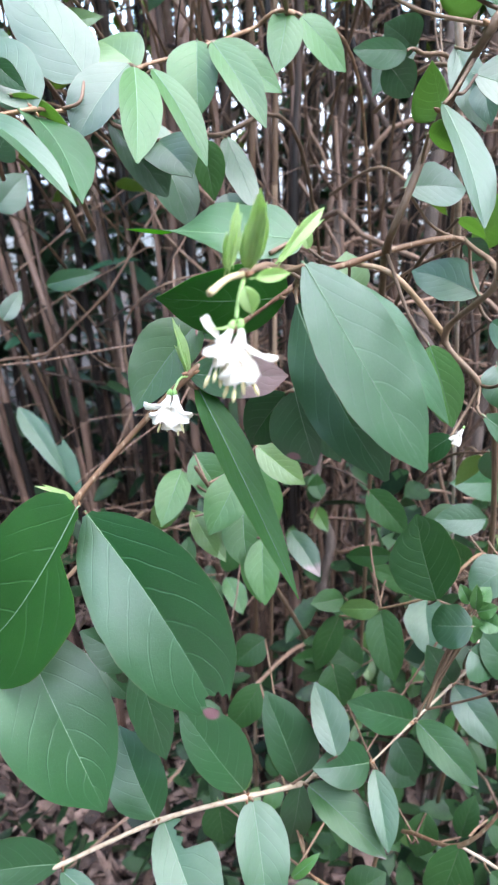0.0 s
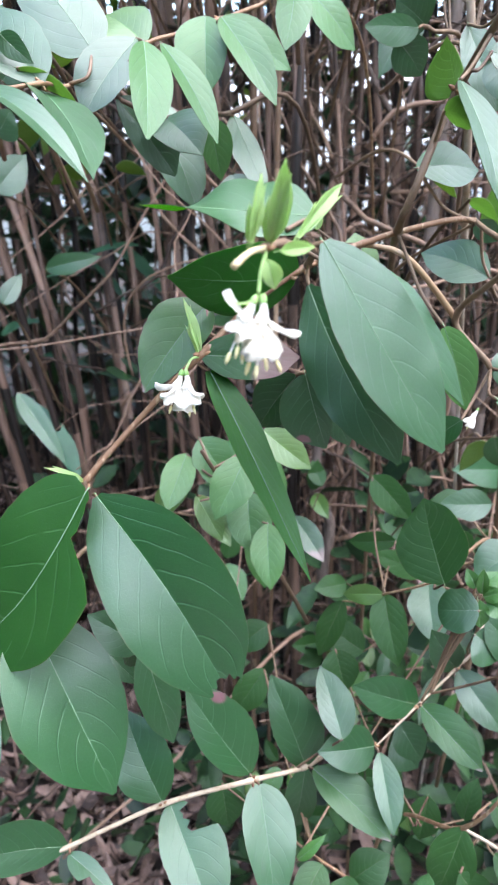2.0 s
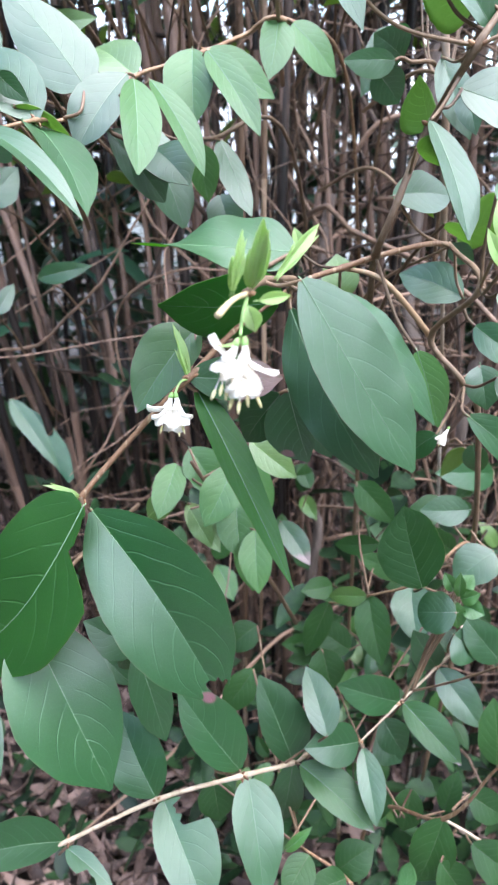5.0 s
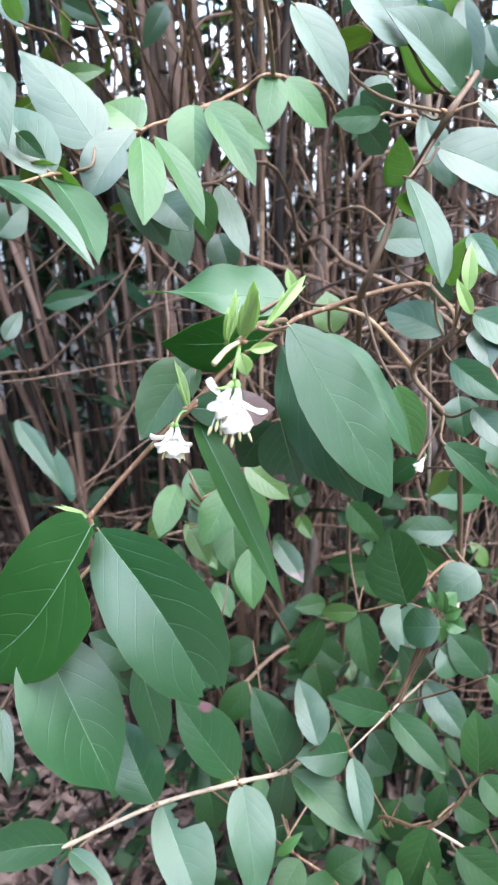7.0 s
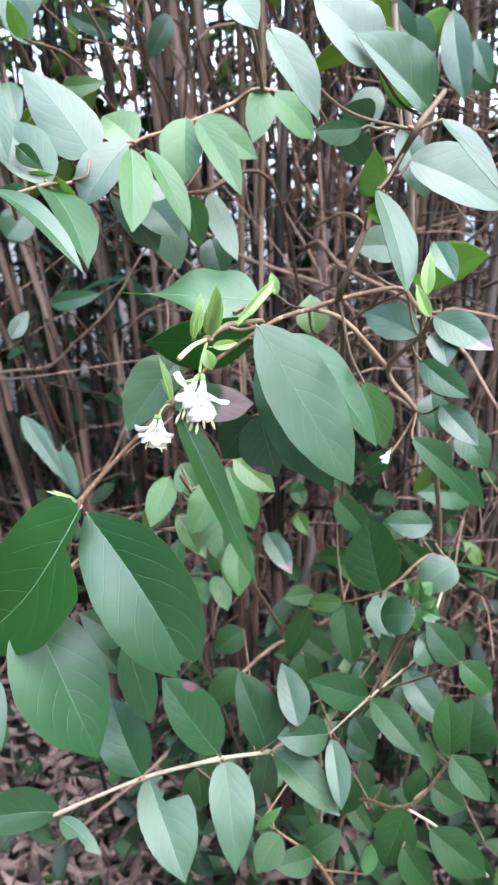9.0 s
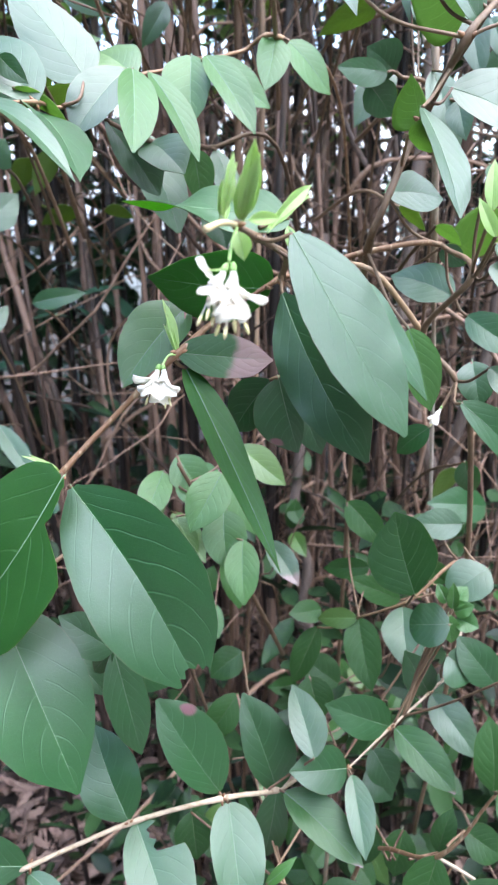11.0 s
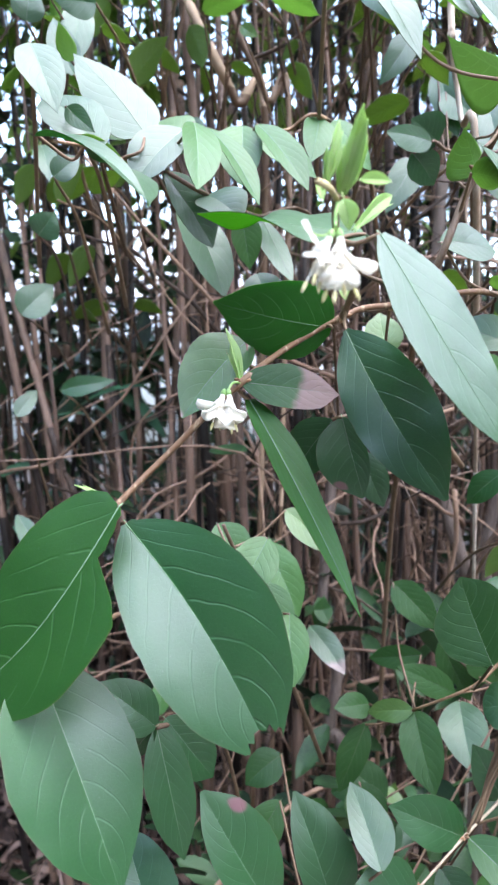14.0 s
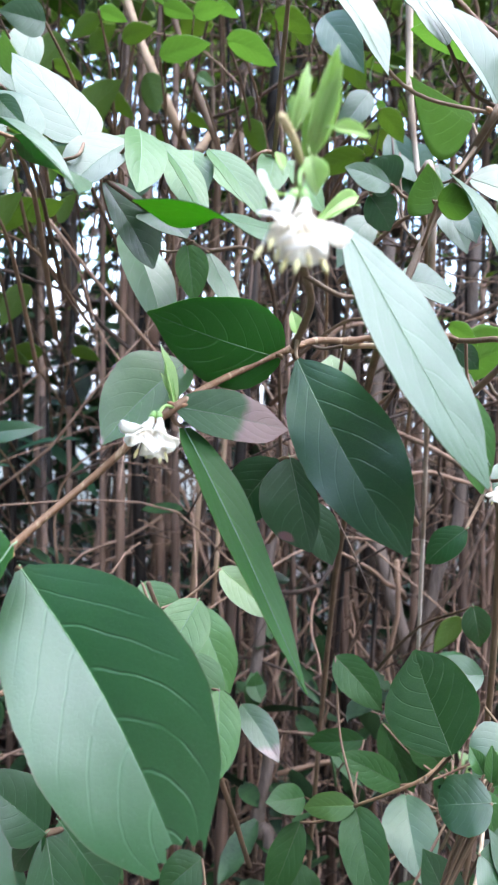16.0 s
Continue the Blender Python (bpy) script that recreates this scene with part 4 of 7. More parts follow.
leaf(low_sprig, (0.0018, 0.3022, 0.6981), (-0.0060, 0.2790, 0.6802), (0.14, -0.63, 0.76), 0.0151, fold=14, arch=0.055, skin="fresh")
stem(low_sprig, [(0.0176, 0.2817, 0.6948), (0.0128, 0.2959, 0.6966), (0.0080, 0.3047, 0.7048)], 0.0006, 0.0005, BROWN_BARK, name="leaf_stalk")
leaf(low_sprig, (0.0080, 0.3047, 0.7048), (0.0219, 0.2976, 0.6861), (0.18, -0.87, 0.46), 0.0188, fold=14, arch=0.055, skin="fresh")
stem(low_sprig, [(0.0165, 0.2801, 0.6975), (0.0229, 0.2830, 0.6991), (0.0293, 0.2830, 0.7043)], 0.0006, 0.0005, BROWN_BARK, name="leaf_stalk")
leaf(low_sprig, (0.0293, 0.2830, 0.7043), (0.0160, 0.2648, 0.6835), (0.02, -0.76, 0.65), 0.0184, fold=14, arch=0.055, skin="fresh")
stem(low_sprig, [(0.0225, 0.2891, 0.6825), (0.0145, 0.2940, 0.6791), (0.0065, 0.2955, 0.6799)], 0.0006, 0.0005, BROWN_BARK, name="leaf_stalk")
leaf(low_sprig, (0.0065, 0.2955, 0.6799), (0.0225, 0.2783, 0.6626), (0.01, -0.70, 0.71), 0.0121, fold=14, arch=0.055, skin="lime")
stem(low_sprig, [(0.0268, 0.2955, 0.6717), (0.0060, 0.3079, 0.6627), (-0.0149, 0.3113, 0.6645)], 0.0006, 0.0005, BROWN_BARK, name="leaf_stalk")
leaf(low_sprig, (-0.0149, 0.3113, 0.6645), (0.0030, 0.3069, 0.6819), (-0.46, -0.85, 0.26), 0.0132, fold=14, arch=0.055, skin="lime")
stem(low_sprig, [(0.0248, 0.2924, 0.6769), (0.0276, 0.2948, 0.6781), (0.0304, 0.2957, 0.6811)], 0.0006, 0.0005, BROWN_BARK, name="leaf_stalk")
leaf(low_sprig, (0.0304, 0.2957, 0.6811), (0.0328, 0.2769, 0.6590), (0.00, -0.76, 0.65), 0.0209, fold=14, arch=0.055, skin="fresh")
stem(low_sprig, [(0.0258, 0.2940, 0.6742), (0.0326, 0.2897, 0.6710), (0.0393, 0.2817, 0.6722)], 0.0006, 0.0005, BROWN_BARK, name="leaf_stalk")
leaf(low_sprig, (0.0393, 0.2817, 0.6722), (0.0400, 0.2628, 0.6498), (-0.02, -0.76, 0.64), 0.0156, fold=14, arch=0.055, skin="fresh")
stem(low_sprig, [(0.0150, 0.2779, 0.7012), (0.0259, 0.2852, 0.7050), (0.0368, 0.2870, 0.7154)], 0.0006, 0.0005, BROWN_BARK, name="leaf_stalk")
leaf(low_sprig, (0.0368, 0.2870, 0.7154), (0.0577, 0.2810, 0.6995), (0.13, -0.86, 0.50), 0.0143, fold=14, arch=0.055, skin="lime")
stem(low_sprig, [(0.0440, 0.3246, 0.6255), (0.0502, 0.3377, 0.6306), (0.0564, 0.3448, 0.6428)], 0.0006, 0.0005, BROWN_BARK, name="leaf_stalk")
leaf(low_sprig, (0.0564, 0.3448, 0.6428), (0.0712, 0.3212, 0.6278), (-0.16, -0.60, 0.78), 0.0140, fold=14, arch=0.055, skin="russet")
stem(low_sprig, [(0.0207, 0.2863, 0.6872), (0.0146, 0.2873, 0.6829), (0.0085, 0.2856, 0.6819)], 0.0006, 0.0005, BROWN_BARK, name="leaf_stalk")
leaf(low_sprig, (0.0085, 0.2856, 0.6819), (0.0187, 0.2793, 0.6650), (0.21, -0.87, 0.45), 0.0103, fold=14, arch=0.055, skin="lime")
stem(low_sprig, [(0.0272, 0.2960, 0.6709), (0.0180, 0.3218, 0.6739), (0.0088, 0.3378, 0.6886)], 0.0006, 0.0005, BROWN_BARK, name="leaf_stalk")
leaf(low_sprig, (0.0088, 0.3378, 0.6886), (0.0299, 0.3229, 0.6689), (-0.03, -0.81, 0.58), 0.0241, fold=14, arch=0.055, skin="fresh")
stem(low_sprig, [(0.0317, 0.3031, 0.6594), (0.0317, 0.3295, 0.6669), (0.0317, 0.3458, 0.6866)], 0.0006, 0.0005, BROWN_BARK, name="leaf_stalk")
leaf(low_sprig, (0.0317, 0.3458, 0.6866), (0.0488, 0.3291, 0.6535), (0.01, -0.89, 0.45), 0.0202, fold=14, arch=0.055, skin="fresh")
stem(low_sprig, [(0.0340, 0.3071, 0.6531), (0.0365, 0.3093, 0.6541), (0.0390, 0.3101, 0.6568)], 0.0006, 0.0005, BROWN_BARK, name="leaf_stalk")
leaf(low_sprig, (0.0390, 0.3101, 0.6568), (0.0388, 0.2956, 0.6290), (-0.06, -0.88, 0.46), 0.0196, fold=14, arch=0.055, skin="fresh")

lower_left = branch((0.0310, 0.2120, 0.5953), 'pale stem with pairs of green leaves near the ground')
stem(lower_left, [(-0.0437, 0.1931, 0.5815), (-0.0377, 0.1931, 0.5845), (-0.0039, 0.2068, 0.5890), (0.0310, 0.2120, 0.5953), (0.0550, 0.2354, 0.5763), (0.0850, 0.2754, 0.5463), (0.1050, 0.3554, 0.3763)], 0.0007, 0.0012, PALE_BARK, (1, 2, 3, 4))
stem(lower_left, [(0.0310, 0.2120, 0.5953), (0.0306, 0.2131, 0.5962), (0.0302, 0.2141, 0.5964)], 0.0006, 0.0005, BROWN_BARK, name="leaf_stalk")
leaf(lower_left, (0.0302, 0.2141, 0.5964), (0.0059, 0.2178, 0.6357), (0.41, -0.85, 0.33), (0.0135, 0.0086), fold=(12, 13), arch=0.043, bend=-0.018, heel=0.68, full=0.65, skin="spotted")
stem(lower_left, [(0.0310, 0.2120, 0.5953), (0.0324, 0.2118, 0.5948), (0.0337, 0.2117, 0.5934)], 0.0006, 0.0005, BROWN_BARK, name="leaf_stalk")
leaf(lower_left, (0.0337, 0.2117, 0.5934), (0.0392, 0.1802, 0.5634), (0.19, -0.66, 0.73), (0.0094, 0.0111), fold=(16, 15), arch=0.052, bend=-0.002, heel=0.55, full=0.90)
stem(lower_left, [(-0.0039, 0.2068, 0.5890), (-0.0043, 0.2073, 0.5895), (-0.0046, 0.2078, 0.5892)], 0.0006, 0.0005, BROWN_BARK, name="leaf_stalk")
leaf(lower_left, (-0.0046, 0.2078, 0.5892), (-0.0208, 0.2285, 0.6159), (-0.04, -0.80, 0.60), (0.0118, 0.0123), fold=(15, 14), arch=0.056, bend=-0.011, heel=0.71, full=0.76)
stem(lower_left, [(-0.0039, 0.2068, 0.5890), (-0.0027, 0.2071, 0.5893), (-0.0014, 0.2074, 0.5888)], 0.0006, 0.0005, BROWN_BARK, name="leaf_stalk")
leaf(lower_left, (-0.0014, 0.2074, 0.5888), (0.0175, 0.1764, 0.5636), (0.10, -0.59, 0.80), (0.0101, 0.0144), fold=(14, 14), arch=0.054, bend=0.000, heel=0.66, full=0.79, bites=((0.1, 0.32, -1, 0.3),))
stem(lower_left, [(-0.0377, 0.1931, 0.5845), (-0.0382, 0.1933, 0.5845), (-0.0387, 0.1935, 0.5837)], 0.0006, 0.0005, BROWN_BARK, name="leaf_stalk")
leaf(lower_left, (-0.0387, 0.1935, 0.5837), (-0.0709, 0.1779, 0.5960), (0.52, -0.75, 0.41), (0.0111, 0.0076), fold=(12, 9), arch=0.033, bend=0.050, heel=0.71, full=0.60)
stem(lower_left, [(-0.0377, 0.1931, 0.5845), (-0.0377, 0.1923, 0.5839), (-0.0376, 0.1916, 0.5825)], 0.0006, 0.0005, BROWN_BARK, name="leaf_stalk")
leaf(lower_left, (-0.0376, 0.1916, 0.5825), (-0.0179, 0.1796, 0.5755), (0.10, -0.38, 0.92), (0.0047, 0.0038), fold=(15, 13), arch=0.056, bend=-0.003, heel=0.59, full=0.89, bites=((0.45, 0.75, 1, 0.4),))
leaf(lower_left, (0.0551, 0.2359, 0.5764), (0.0396, 0.2474, 0.6163), (0.18, -0.92, 0.34), (0.0135, 0.0084), fold=(14, 14), arch=0.053, bend=-0.000, heel=0.62, full=0.74)
stem(lower_left, [(0.0550, 0.2354, 0.5763), (0.0567, 0.2349, 0.5766), (0.0584, 0.2343, 0.5762)], 0.0006, 0.0005, BROWN_BARK, name="leaf_stalk")
leaf(lower_left, (0.0584, 0.2343, 0.5762), (0.0892, 0.2128, 0.5592), (0.08, -0.55, 0.83), (0.0077, 0.0104), fold=(15, 14), arch=0.056, bend=-0.005, heel=0.66, full=0.81, skin="pinktip")
stem(lower_left, [(0.0495, 0.2301, 0.5806), (0.0591, 0.2316, 0.5876), (0.0687, 0.2268, 0.6008)], 0.0006, 0.0005, BROWN_BARK, name="leaf_stalk")
leaf(lower_left, (0.0687, 0.2268, 0.6008), (0.0615, 0.2516, 0.6176), (-0.09, -0.57, 0.81), (0.0087, 0.0065), fold=(14, 14), arch=0.056, bend=0.008, heel=0.62, full=0.81)
leaf(lower_left, (0.0550, 0.2354, 0.5763), (0.0506, 0.2376, 0.5371), (-0.21, -0.98, -0.03), 0.0144, fold=14, arch=0.055)

hidden_sprig = branch((-0.0083, 0.2105, 0.6618), 'thin twig with blue-green leaves behind larger ones')
stem(hidden_sprig, [(0.0417, 0.3705, 0.4418), (0.0117, 0.2605, 0.6318), (-0.0083, 0.2105, 0.6618)], 0.001, 0.0007, BROWN_BARK, (2,))
stem(hidden_sprig, [(-0.0083, 0.2105, 0.6618), (-0.0083, 0.2109, 0.6618), (-0.0083, 0.2114, 0.6609)], 0.0006, 0.0005, BROWN_BARK, name="leaf_stalk")
leaf(hidden_sprig, (-0.0083, 0.2114, 0.6609), (0.0015, 0.2056, 0.6215), (0.45, -0.86, 0.24), (0.0081, 0.0076), fold=(14, 11), arch=0.045, bend=0.009, heel=0.66, full=0.79)
leaf(hidden_sprig, (-0.0060, 0.2170, 0.6610), (0.0095, 0.2230, 0.6375), (0.50, -0.82, 0.28), 0.0175, fold=14, arch=0.055)
leaf(hidden_sprig, (-0.0083, 0.2105, 0.6618), (-0.0256, 0.2061, 0.6781), (0.57, -0.71, 0.42), 0.0153, fold=14, arch=0.055)
stem(hidden_sprig, [(-0.0034, 0.2228, 0.6545), (-0.0178, 0.2302, 0.6486), (-0.0322, 0.2316, 0.6500)], 0.0006, 0.0005, BROWN_BARK, name="leaf_stalk")
leaf(hidden_sprig, (-0.0322, 0.2316, 0.6500), (-0.0134, 0.2248, 0.6322), (0.35, -0.69, 0.63), 0.0117, fold=14, arch=0.055)
leaf(hidden_sprig, (-0.0083, 0.2105, 0.6618), (-0.0164, 0.2154, 0.6496), (-0.58, -0.81, 0.06), 0.0075, fold=14, arch=0.055)

lower_right = branch((0.1066, 0.2506, 0.5959), 'pale slender stem with opposite oval green leaves')
stem(lower_right, [(0.0854, 0.2369, 0.5858), (0.1066, 0.2506, 0.5959), (0.1307, 0.2733, 0.5970), (0.1437, 0.2827, 0.6061), (0.1737, 0.3427, 0.6161), (0.2137, 0.4627, 0.5061)], 0.0004, 0.001, PALE_BARK, (1, 2))
leaf(lower_right, (0.1063, 0.2510, 0.5960), (0.0751, 0.2441, 0.6130), (0.35, -0.90, 0.27), (0.0105, 0.0086), fold=(16, 13), arch=0.048, bend=-0.001, heel=0.70, full=0.76)
stem(lower_right, [(0.1066, 0.2506, 0.5959), (0.1075, 0.2502, 0.5964), (0.1084, 0.2499, 0.5961)], 0.0006, 0.0005, BROWN_BARK, name="leaf_stalk")
leaf(lower_right, (0.1084, 0.2499, 0.5961), (0.1291, 0.2257, 0.5832), (-0.26, -0.62, 0.74), (0.0070, 0.0092), fold=(12, 12), arch=0.054, bend=-0.001, heel=0.66, full=0.73, skin="pinktip")
leaf(lower_right, (0.0849, 0.2370, 0.5862), (0.0587, 0.2257, 0.5949), (0.48, -0.68, 0.56), (0.0097, 0.0090), fold=(16, 14), arch=0.052, bend=-0.004, heel=0.65, full=0.77)
stem(lower_right, [(0.0854, 0.2369, 0.5858), (0.0862, 0.2359, 0.5856), (0.0869, 0.2349, 0.5845)], 0.0006, 0.0005, BROWN_BARK, name="leaf_stalk")
leaf(lower_right, (0.0869, 0.2349, 0.5845), (0.0891, 0.2101, 0.5659), (-0.09, -0.60, 0.79), (0.0052, 0.0068), fold=(16, 16), arch=0.055, bend=-0.004, heel=0.66, full=0.76)
leaf(lower_right, (0.1307, 0.2733, 0.5970), (0.1155, 0.2697, 0.6225), (0.21, -0.98, -0.01), 0.0166, fold=14, arch=0.055)
stem(lower_right, [(0.1307, 0.2733, 0.5970), (0.1310, 0.2726, 0.5973), (0.1314, 0.2719, 0.5968)], 0.0006, 0.0005, BROWN_BARK, name="leaf_stalk")
leaf(lower_right, (0.1314, 0.2719, 0.5968), (0.1490, 0.2516, 0.5776), (-0.13, -0.74, 0.66), (0.0086, 0.0089), fold=(13, 12), arch=0.056, bend=0.001, heel=0.64, full=0.74)
stem(lower_right, [(0.1588, 0.3129, 0.6111), (0.1446, 0.3231, 0.6078), (0.1304, 0.3269, 0.6121)], 0.0006, 0.0005, BROWN_BARK, name="leaf_stalk")
leaf(lower_right, (0.1304, 0.3269, 0.6121), (0.1286, 0.2981, 0.5914), (-0.23, -0.56, 0.80), 0.0227, fold=14, arch=0.055)
stem(lower_right, [(0.1182, 0.2616, 0.5964), (0.1117, 0.2751, 0.5656), (0.1051, 0.2779, 0.5476)], 0.0006, 0.0005, BROWN_BARK, name="leaf_stalk")
leaf(lower_right, (0.1051, 0.2779, 0.5476), (0.1181, 0.2727, 0.5339), (0.15, -0.87, 0.47), 0.0189, fold=12, arch=0.055)
stem(lower_right, [(0.1116, 0.2553, 0.5961), (0.1076, 0.2630, 0.5806), (0.1035, 0.2651, 0.5717)], 0.0006, 0.0005, BROWN_BARK, name="leaf_stalk")
leaf(lower_right, (0.1035, 0.2651, 0.5717), (0.1143, 0.2587, 0.5544), (0.08, -0.92, 0.39), 0.0170, fold=12, arch=0.055)
stem(lower_right, [(0.1086, 0.2525, 0.5960), (0.1151, 0.2507, 0.6189), (0.1215, 0.2359, 0.6573)], 0.0006, 0.0005, BROWN_BARK, name="leaf_stalk")
leaf(lower_right, (0.1215, 0.2359, 0.6573), (0.1078, 0.2437, 0.6522), (-0.56, -0.62, 0.56), 0.0184, fold=4, arch=0.06, round=1)
stem(lower_right, [(0.1378, 0.2784, 0.6020), (0.1354, 0.2734, 0.6100), (0.1331, 0.2627, 0.6249)], 0.0006, 0.0005, BROWN_BARK, name="leaf_stalk")
leaf(lower_right, (0.1331, 0.2627, 0.6249), (0.1462, 0.2590, 0.6154), (0.08, -0.89, 0.45), 0.0219, fold=12, arch=0.055)
stem(lower_right, [(0.1427, 0.2820, 0.6054), (0.1489, 0.2727, 0.6057), (0.1550, 0.2579, 0.6127)], 0.0006, 0.0005, BROWN_BARK, name="leaf_stalk")
leaf(lower_right, (0.1550, 0.2579, 0.6127), (0.1375, 0.2656, 0.6331), (-0.00, -0.94, 0.35), 0.0175, fold=12, arch=0.055)
stem(lower_right, [(0.1138, 0.2574, 0.5962), (0.1281, 0.2473, 0.6103), (0.1423, 0.2251, 0.6390)], 0.0006, 0.0005, BROWN_BARK, name="leaf_stalk")
leaf(lower_right, (0.1423, 0.2251, 0.6390), (0.1565, 0.2201, 0.6258), (0.04, -0.92, 0.39), 0.0134, fold=12, arch=0.055, skin="pinktip")
stem(lower_right, [(0.1146, 0.2582, 0.5963), (0.1195, 0.2581, 0.6204), (0.1244, 0.2447, 0.6604)], 0.0006, 0.0005, BROWN_BARK, name="leaf_stalk")
leaf(lower_right, (0.1244, 0.2447, 0.6604), (0.1318, 0.2474, 0.6679), (-0.32, -0.75, 0.58), 0.0079, fold=22, arch=0.055, wave=0.2, skin="fresh")
stem(lower_right, [(0.1150, 0.2585, 0.5963), (0.1205, 0.2576, 0.6195), (0.1260, 0.2438, 0.6582)], 0.0006, 0.0005, BROWN_BARK, name="leaf_stalk")
leaf(lower_right, (0.1260, 0.2438, 0.6582), (0.1327, 0.2404, 0.6632), (-0.64, -0.64, 0.42), 0.0069, fold=22, arch=0.055, wave=0.2, skin="fresh")
stem(lower_right, [(0.1136, 0.2572, 0.5962), (0.1186, 0.2567, 0.6191), (0.1237, 0.2435, 0.6571)], 0.0006, 0.0005, BROWN_BARK, name="leaf_stalk")
leaf(lower_right, (0.1237, 0.2435, 0.6571), (0.1247, 0.2395, 0.6463), (-0.28, -0.91, 0.31), 0.0083, fold=22, arch=0.055, wave=0.2, skin="fresh")
stem(lower_right, [(0.1151, 0.2586, 0.5963), (0.1211, 0.2571, 0.6186), (0.1271, 0.2430, 0.6560)], 0.0006, 0.0005, BROWN_BARK, name="leaf_stalk")
leaf(lower_right, (0.1271, 0.2430, 0.6560), (0.1344, 0.2372, 0.6547), (-0.41, -0.65, 0.64), 0.0092, fold=22, arch=0.055, wave=0.2, skin="fresh")
stem(lower_right, [(0.1141, 0.2577, 0.5962), (0.1186, 0.2581, 0.6208), (0.1230, 0.2451, 0.6615)], 0.0006, 0.0005, BROWN_BARK, name="leaf_stalk")
leaf(lower_right, (0.1230, 0.2451, 0.6615), (0.1191, 0.2479, 0.6691), (-0.13, -0.95, 0.29), 0.0060, fold=22, arch=0.055, wave=0.2, skin="fresh")
stem(lower_right, [(0.1148, 0.2584, 0.5963), (0.1201, 0.2578, 0.6199), (0.1253, 0.2442, 0.6593)], 0.0006, 0.0005, BROWN_BARK, name="leaf_stalk")
leaf(lower_right, (0.1253, 0.2442, 0.6593), (0.1243, 0.2435, 0.6718), (-0.33, -0.94, -0.08), 0.0050, fold=22, arch=0.055, wave=0.2, skin="fresh")

middle_sprig = branch((0.0998, 0.3024, 0.6199), 'sprig of green and lime leaves before the canes')
stem(middle_sprig, [(0.0998, 0.3024, 0.6199), (0.1193, 0.2813, 0.6422), (0.1493, 0.3013, 0.6522), (0.1993, 0.4013, 0.5622)], 0.0005, 0.0012, TAN_BARK, (0,))
stem(middle_sprig, [(0.0998, 0.3024, 0.6199), (0.1003, 0.3033, 0.6196), (0.1009, 0.3042, 0.6185)], 0.0006, 0.0005, BROWN_BARK, name="leaf_stalk")
leaf(middle_sprig, (0.1009, 0.3042, 0.6185), (0.1048, 0.2806, 0.5925), (-0.38, -0.71, 0.59), (0.0095, 0.0097), fold=(13, 14), arch=0.053, bend=0.005, heel=0.59, full=0.78, skin="dull")
stem(middle_sprig, [(0.0998, 0.3024, 0.6199), (0.0912, 0.3174, 0.6054), (0.0836, 0.3256, 0.6000)], 0.0006, 0.0005, BROWN_BARK, name="leaf_stalk")
leaf(middle_sprig, (0.0836, 0.3256, 0.6000), (0.0705, 0.3188, 0.5686), (-0.30, -0.90, 0.32), (0.0077, 0.0069), fold=(13, 15), arch=0.055, bend=-0.002, heel=0.63, full=0.83, skin="dull")
leaf(middle_sprig, (0.0998, 0.3024, 0.6199), (0.0811, 0.3121, 0.6137), (-0.52, -0.78, 0.34), 0.0107, fold=12, arch=0.055, skin="lime")
stem(middle_sprig, [(0.0998, 0.3024, 0.6199), (0.0930, 0.3204, 0.6096), (0.0862, 0.3316, 0.6076)], 0.0006, 0.0005, BROWN_BARK, name="leaf_stalk")
leaf(middle_sprig, (0.0862, 0.3316, 0.6076), (0.0669, 0.3219, 0.6103), (0.42, -0.65, 0.63), 0.0131, fold=12, arch=0.055, skin="dull")
stem(middle_sprig, [(0.1193, 0.2813, 0.6422), (0.1111, 0.2606, 0.6512), (0.1028, 0.2265, 0.6761)], 0.0006, 0.0005, BROWN_BARK, name="leaf_stalk")
leaf(middle_sprig, (0.1028, 0.2265, 0.6761), (0.1002, 0.2538, 0.6980), (-0.70, -0.49, 0.52), 0.0294, fold=10, arch=0.055, skin="dull")
stem(middle_sprig, [(0.1006, 0.3016, 0.6208), (0.1002, 0.3313, 0.6354), (0.0998, 0.3482, 0.6656)], 0.0006, 0.0005, BROWN_BARK, name="leaf_stalk")
leaf(middle_sprig, (0.0998, 0.3482, 0.6656), (0.1191, 0.3332, 0.6465), (-0.33, -0.87, 0.35), 0.0172, fold=14, arch=0.055, skin="dull")
stem(middle_sprig, [(0.0998, 0.3024, 0.6199), (0.1065, 0.3238, 0.6209), (0.1132, 0.3374, 0.6312)], 0.0006, 0.0005, BROWN_BARK, name="leaf_stalk")
leaf(middle_sprig, (0.1132, 0.3374, 0.6312), (0.0895, 0.3500, 0.6238), (-0.52, -0.81, 0.27), 0.0123, fold=14, arch=0.055, skin="dull")
stem(middle_sprig, [(0.1645, 0.3318, 0.6248), (0.1480, 0.3376, 0.6137), (0.1315, 0.3362, 0.6113)], 0.0006, 0.0005, BROWN_BARK, name="leaf_stalk")
leaf(middle_sprig, (0.1315, 0.3362, 0.6113), (0.0984, 0.3268, 0.6297), (0.43, -0.84, 0.34), 0.0150, fold=10, arch=0.055, skin="dull")
stem(middle_sprig, [(0.1502, 0.3031, 0.6505), (0.1463, 0.3147, 0.6553), (0.1423, 0.3212, 0.6662)], 0.0006, 0.0005, BROWN_BARK, name="leaf_stalk")
leaf(middle_sprig, (0.1423, 0.3212, 0.6662), (0.1204, 0.3174, 0.6553), (-0.14, -0.81, 0.57), 0.0160, fold=12, arch=0.055, skin="dull")
